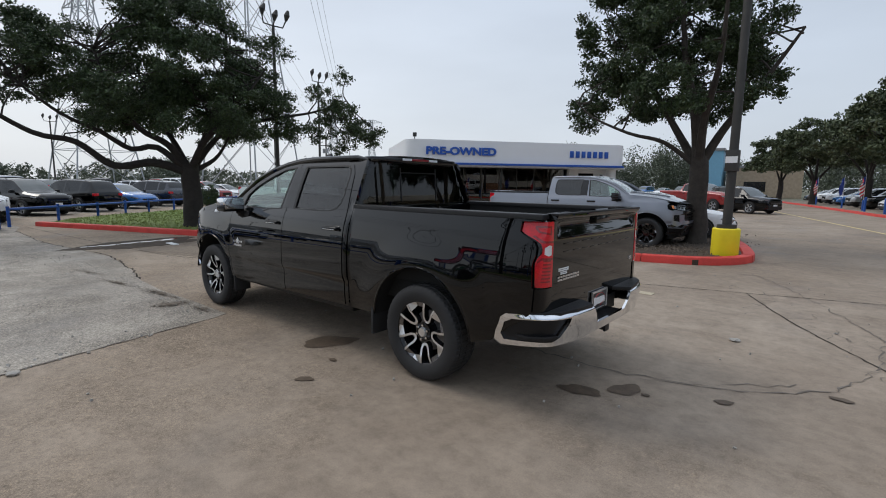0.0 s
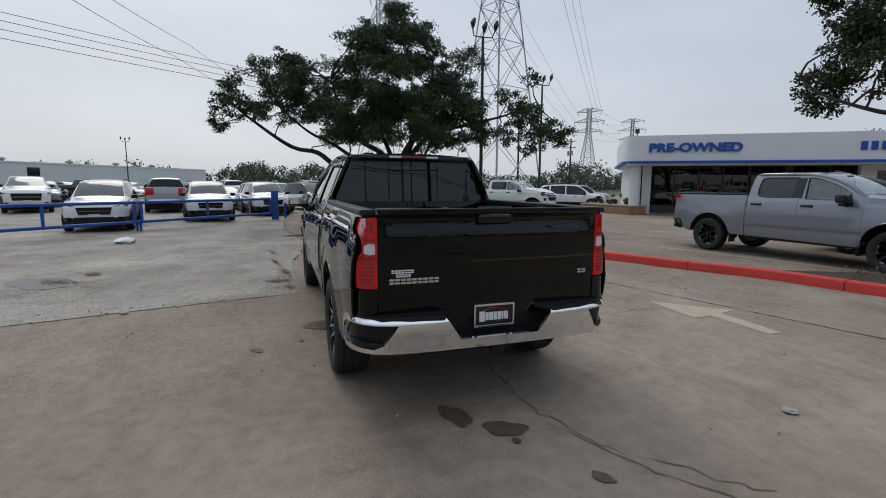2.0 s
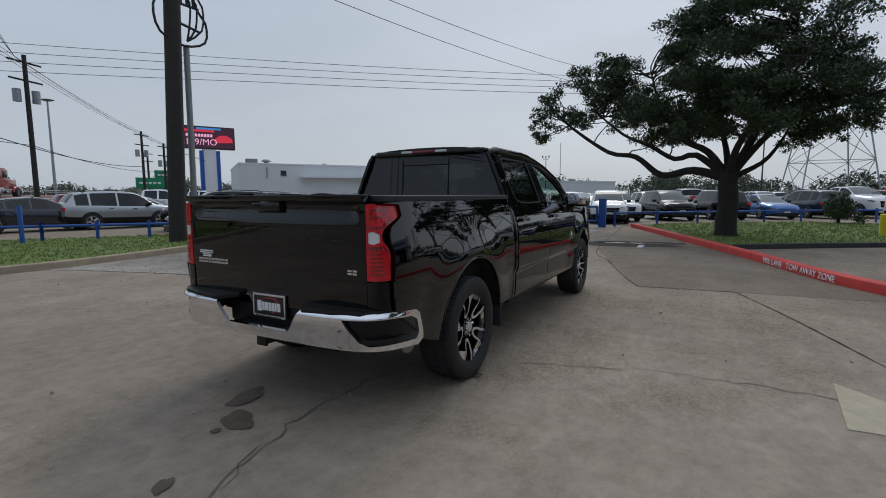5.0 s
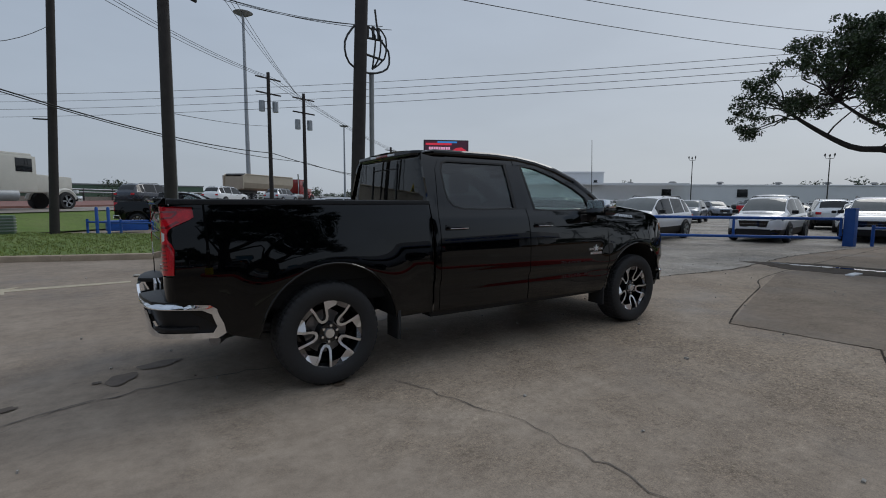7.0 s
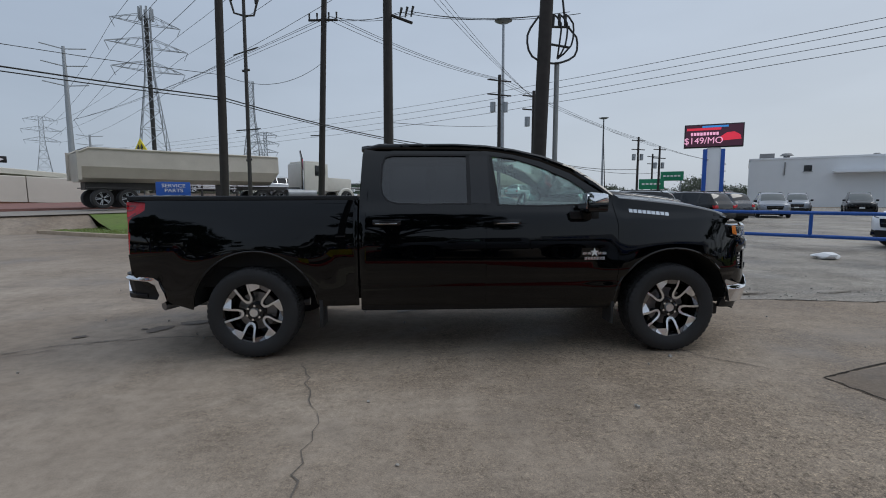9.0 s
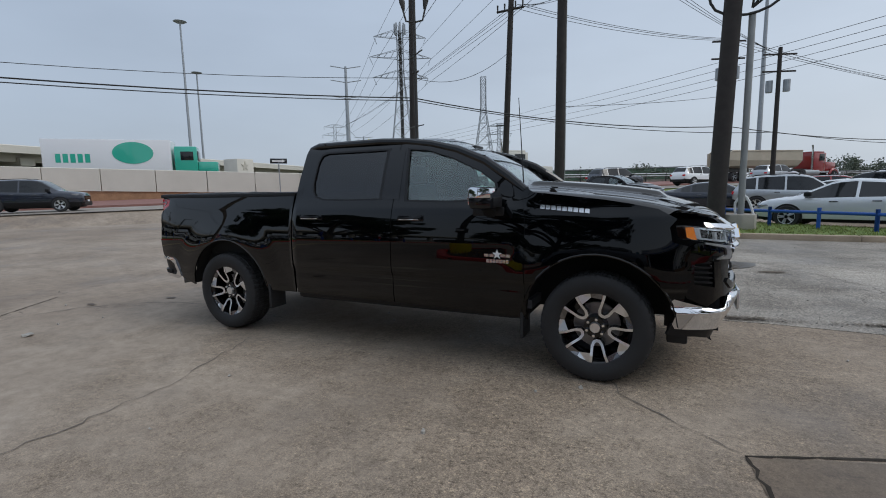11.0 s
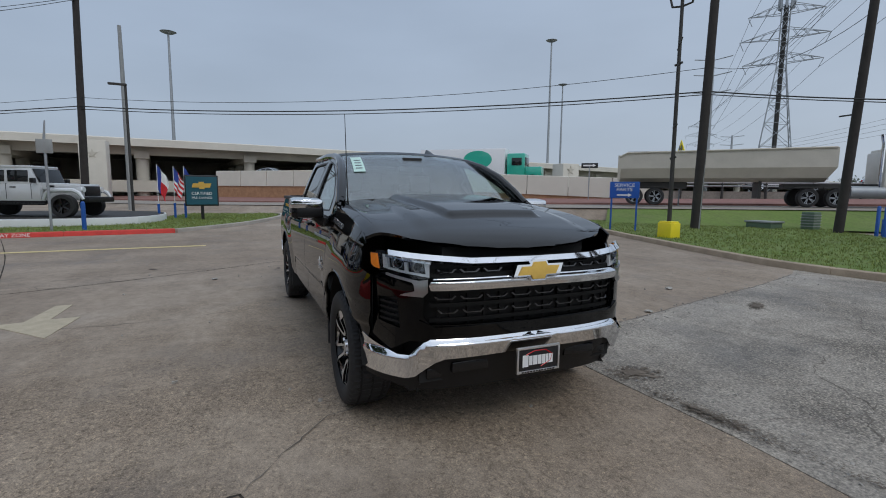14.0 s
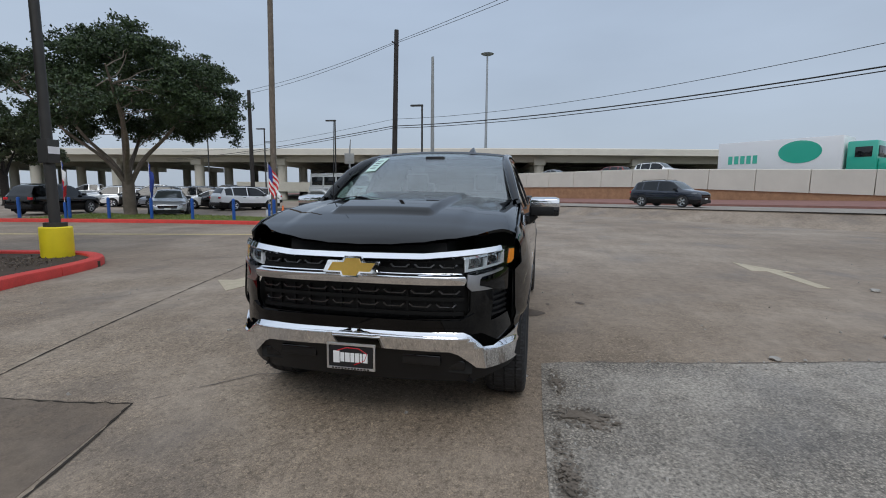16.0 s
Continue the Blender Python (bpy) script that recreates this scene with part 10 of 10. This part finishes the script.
oak("oak_tree", "broad dark evergreen oak with a low spreading crown", 14.7, -3.2, 2.15, 0.285, [
    (0.16, (0.35, 1.1, 2.15), (0.8, 2.1, 2.05), (1.0, 3.0, 2.75), (1.2, 4.0, 3.0), (1.6, 5.4, 4.0), (1.9, 6.4, 4.8)), (0.13, (0.2, 0.9, 2.65), (0.4, 1.6, 2.6), (0.5, 2.4, 3.1), (0.7, 3.3, 3.5), (0.9, 4.4, 4.4)),
    (0.14, (0.1, 0.7, 2.75), (0.2, 1.5, 3.3), (0.3, 2.1, 4.4), (0.3, 2.5, 5.4)), (0.16, (0.0, -0.4, 2.7), (0.1, -0.8, 3.6), (0.2, -1.4, 5.2), (0.2, -1.6, 6.8)),
    (0.11, (0.1, -0.9, 2.35), (0.1, -1.35, 2.9), (0.0, -1.6, 3.6)), (0.12, (-0.2, -1.2, 3.4), (-0.9, -2.6, 3.9), (-1.7, -3.8, 4.2), (-2.4, -4.8, 4.6)),
    (0.14, (0.9, 0.1, 2.9), (2.0, 0.4, 4.2), (2.8, 0.6, 5.6)), (0.14, (-0.7, -0.2, 2.9), (-1.6, -0.9, 4.0), (-2.2, -1.6, 5.2))], c1, 165000, 0.085, 21, "bark", "oak_leaf")
c2 = dome(2.75, 2.4, 3.5, 9.2, 96, 12, 0.40, 0.78, 0.1, cx=1.0, cy=-0.3)
oak("oak_tree", "oak tree with rough pale bark in a soil bed", 0.58, -10.65, 2.35, 0.235, [
    (0.08, (0.8, 0.5, 2.7), (1.7, 0.9, 3.0), (2.6, 1.2, 3.5), (3.2, 1.2, 4.0)), (0.14, (-0.5, -0.1, 3.1), (-1.2, -0.2, 4.2), (-1.9, -0.2, 5.4)), (0.17, (0.2, 0.2, 3.4), (0.4, 0.4, 5.0), (0.7, 0.5, 7.0)),
    (0.14, (-0.2, 0.7, 3.2), (-0.5, 1.4, 4.5), (-0.7, 2.0, 6.0)), (0.14, (0.9, -0.3, 3.4), (1.7, -0.6, 4.6), (2.4, -0.8, 5.8))], c2, 100000, 0.085, 31, "bark_mid", "oak_leaf")
c3 = dome(6.2, 6.2, 4.7, 9.5, 140, 13, 0.7, 1.2, 0.2, cx=-0.2)
oak("oak_tree", "wide oak tree with pale forked limbs on the display lawn", -14.3, -20.4, 1.75, 0.29, [
    (0.17, (0.7, 0.7, 2.6), (2.0, 1.9, 4.0), (3.9, 3.2, 6.6)), (0.17, (-0.9, -0.6, 2.6), (-2.4, -1.6, 4.0), (-4.2, -2.6, 6.4)), (0.15, (0.1, -0.9, 2.8), (0.4, -2.4, 4.3), (0.7, -4.2, 6.8)),
    (0.15, (-0.2, 0.8, 2.9), (-0.6, 2.2, 4.4), (-1.2, 3.8, 6.8)), (0.20, (0.2, 0.1, 4.4), (0.4, 0.3, 6.4), (0.4, 0.2, 8.8)), (0.13, (0.8, -0.6, 2.9), (2.1, -1.6, 4.3), (3.4, -2.8, 6.6))], c3, 105000, 0.15, 41, "bark_pale", "oak_leaf")
rest = [(-5.6, -39, 1.0), (-3.5, -48, 1.05), (0.5, -58, 1.1), (4.5, -70, 1.15), (-15, -55, 1.1), (-24, -42, 1.0)]
c4 = dome(3.5, 3.5, 4.0, 8.9, 50, 14, 0.7, 1.2)
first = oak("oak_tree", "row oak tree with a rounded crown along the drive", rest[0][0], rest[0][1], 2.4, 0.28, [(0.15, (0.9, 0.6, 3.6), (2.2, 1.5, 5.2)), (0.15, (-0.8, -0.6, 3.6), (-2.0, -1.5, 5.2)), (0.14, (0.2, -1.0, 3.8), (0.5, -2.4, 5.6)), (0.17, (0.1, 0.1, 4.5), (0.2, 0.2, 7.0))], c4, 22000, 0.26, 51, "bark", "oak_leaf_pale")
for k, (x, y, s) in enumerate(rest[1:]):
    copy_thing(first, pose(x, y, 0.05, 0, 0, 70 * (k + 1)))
# small palm-like and garden trees by the showroom
for x, y, h, lab in ((14.6, -30.5, 5.2, "yellow-green garden tree beside the showroom"), (23.5, -22.5, 2.6, "small dark shrub tree by the showroom corner")):
    t = thing("garden_tree", lab, "tree", pose(x, y, 0))
    part("trunk", tube_bm(wander((0, 0, 0), (0.1, 0, h * 0.6), 5, 0.05, 4), 0.1, 8), "bark_pale", t)
    leaf_part("crown", t, dome(h * 0.35, h * 0.35, h * 0.35, h, 22, int(h * 10), h * 0.08, h * 0.15), 4000, 0.16, 61, "bush_leaf")
bs = thing("bush", "rounded dark green bush on the grass island", "bush", pose(24.6, -8.0, 0.08))
part("stem", tube_bm([(0, 0, -0.05), (0.05, 0, 0.5), (0.0, 0.05, 0.9)], [0.06, 0.05, 0.02], 6), "bark", bs)
leaf_part("foliage", bs, dome(0.75, 0.75, 0.35, 1.45, 26, 71, 0.18, 0.36, 0.1), 3600, 0.10, 71, "bush_leaf")
for k, (x, y) in enumerate(((19.0, -18.0), (20.2, -18.0), (21.5, -18.0))):
    b = thing("bush", "small green shrub in a brick planter", "bush", pose(x, y, 0.45))
    leaf_part("foliage", b, dome(0.35, 0.35, 0.0, 0.9 if k == 1 else 0.5, 10, 80 + k, 0.12, 0.2, 0.0), 700, 0.09, 80 + k, "bush_leaf")
# far woods along the horizon, their haze put into the leaf colour
rng = np.random.default_rng(5)
cl = []
for a0, a1, d0, d1, h in ((-62, 14, 130, 180, 7.6), (14, 60, 190, 240, 8.5), (60, 120, 160, 230, 7.5), (-110, -62, 140, 200, 12), (120, 150, 240, 300, 10)):
    for k in range(int((a1 - a0) * 6)):
        a = radians(rng.uniform(a0, a1))
        d = rng.uniform(d0, d1)
        hh = h * (0.55 + 0.5 * abs(math.sin(a * 23) * math.cos(a * 9.7))) * rng.uniform(0.75, 1.1)
        for q in range(3):
            cl.append((d * math.cos(a) + rng.normal() * 2, d * math.sin(a) + rng.normal() * 2, hh * (0.25 + 0.3 * q), hh * rng.uniform(0.24, 0.36), 0.85))
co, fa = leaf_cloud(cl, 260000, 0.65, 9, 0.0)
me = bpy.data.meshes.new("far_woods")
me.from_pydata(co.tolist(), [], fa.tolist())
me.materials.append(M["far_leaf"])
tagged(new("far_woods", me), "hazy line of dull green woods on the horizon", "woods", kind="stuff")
# leaf litter in the soil bed
co, fa = leaf_cloud([(0.6, -8.8, 0.125, 1.3, 0.006), (0.4, -11.0, 0.125, 1.2, 0.006), (0.9, -13.5, 0.125, 1.2, 0.006)], 1600, 0.05, 4, 0.0)
me = bpy.data.meshes.new("leaf_litter")
me.from_pydata(co.tolist(), [], fa.tolist())
me.materials.append(M["bark_pale"])
tagged(new("leaf_litter", me), "dry brown fallen leaves on the soil bed", "leaves", kind="stuff")
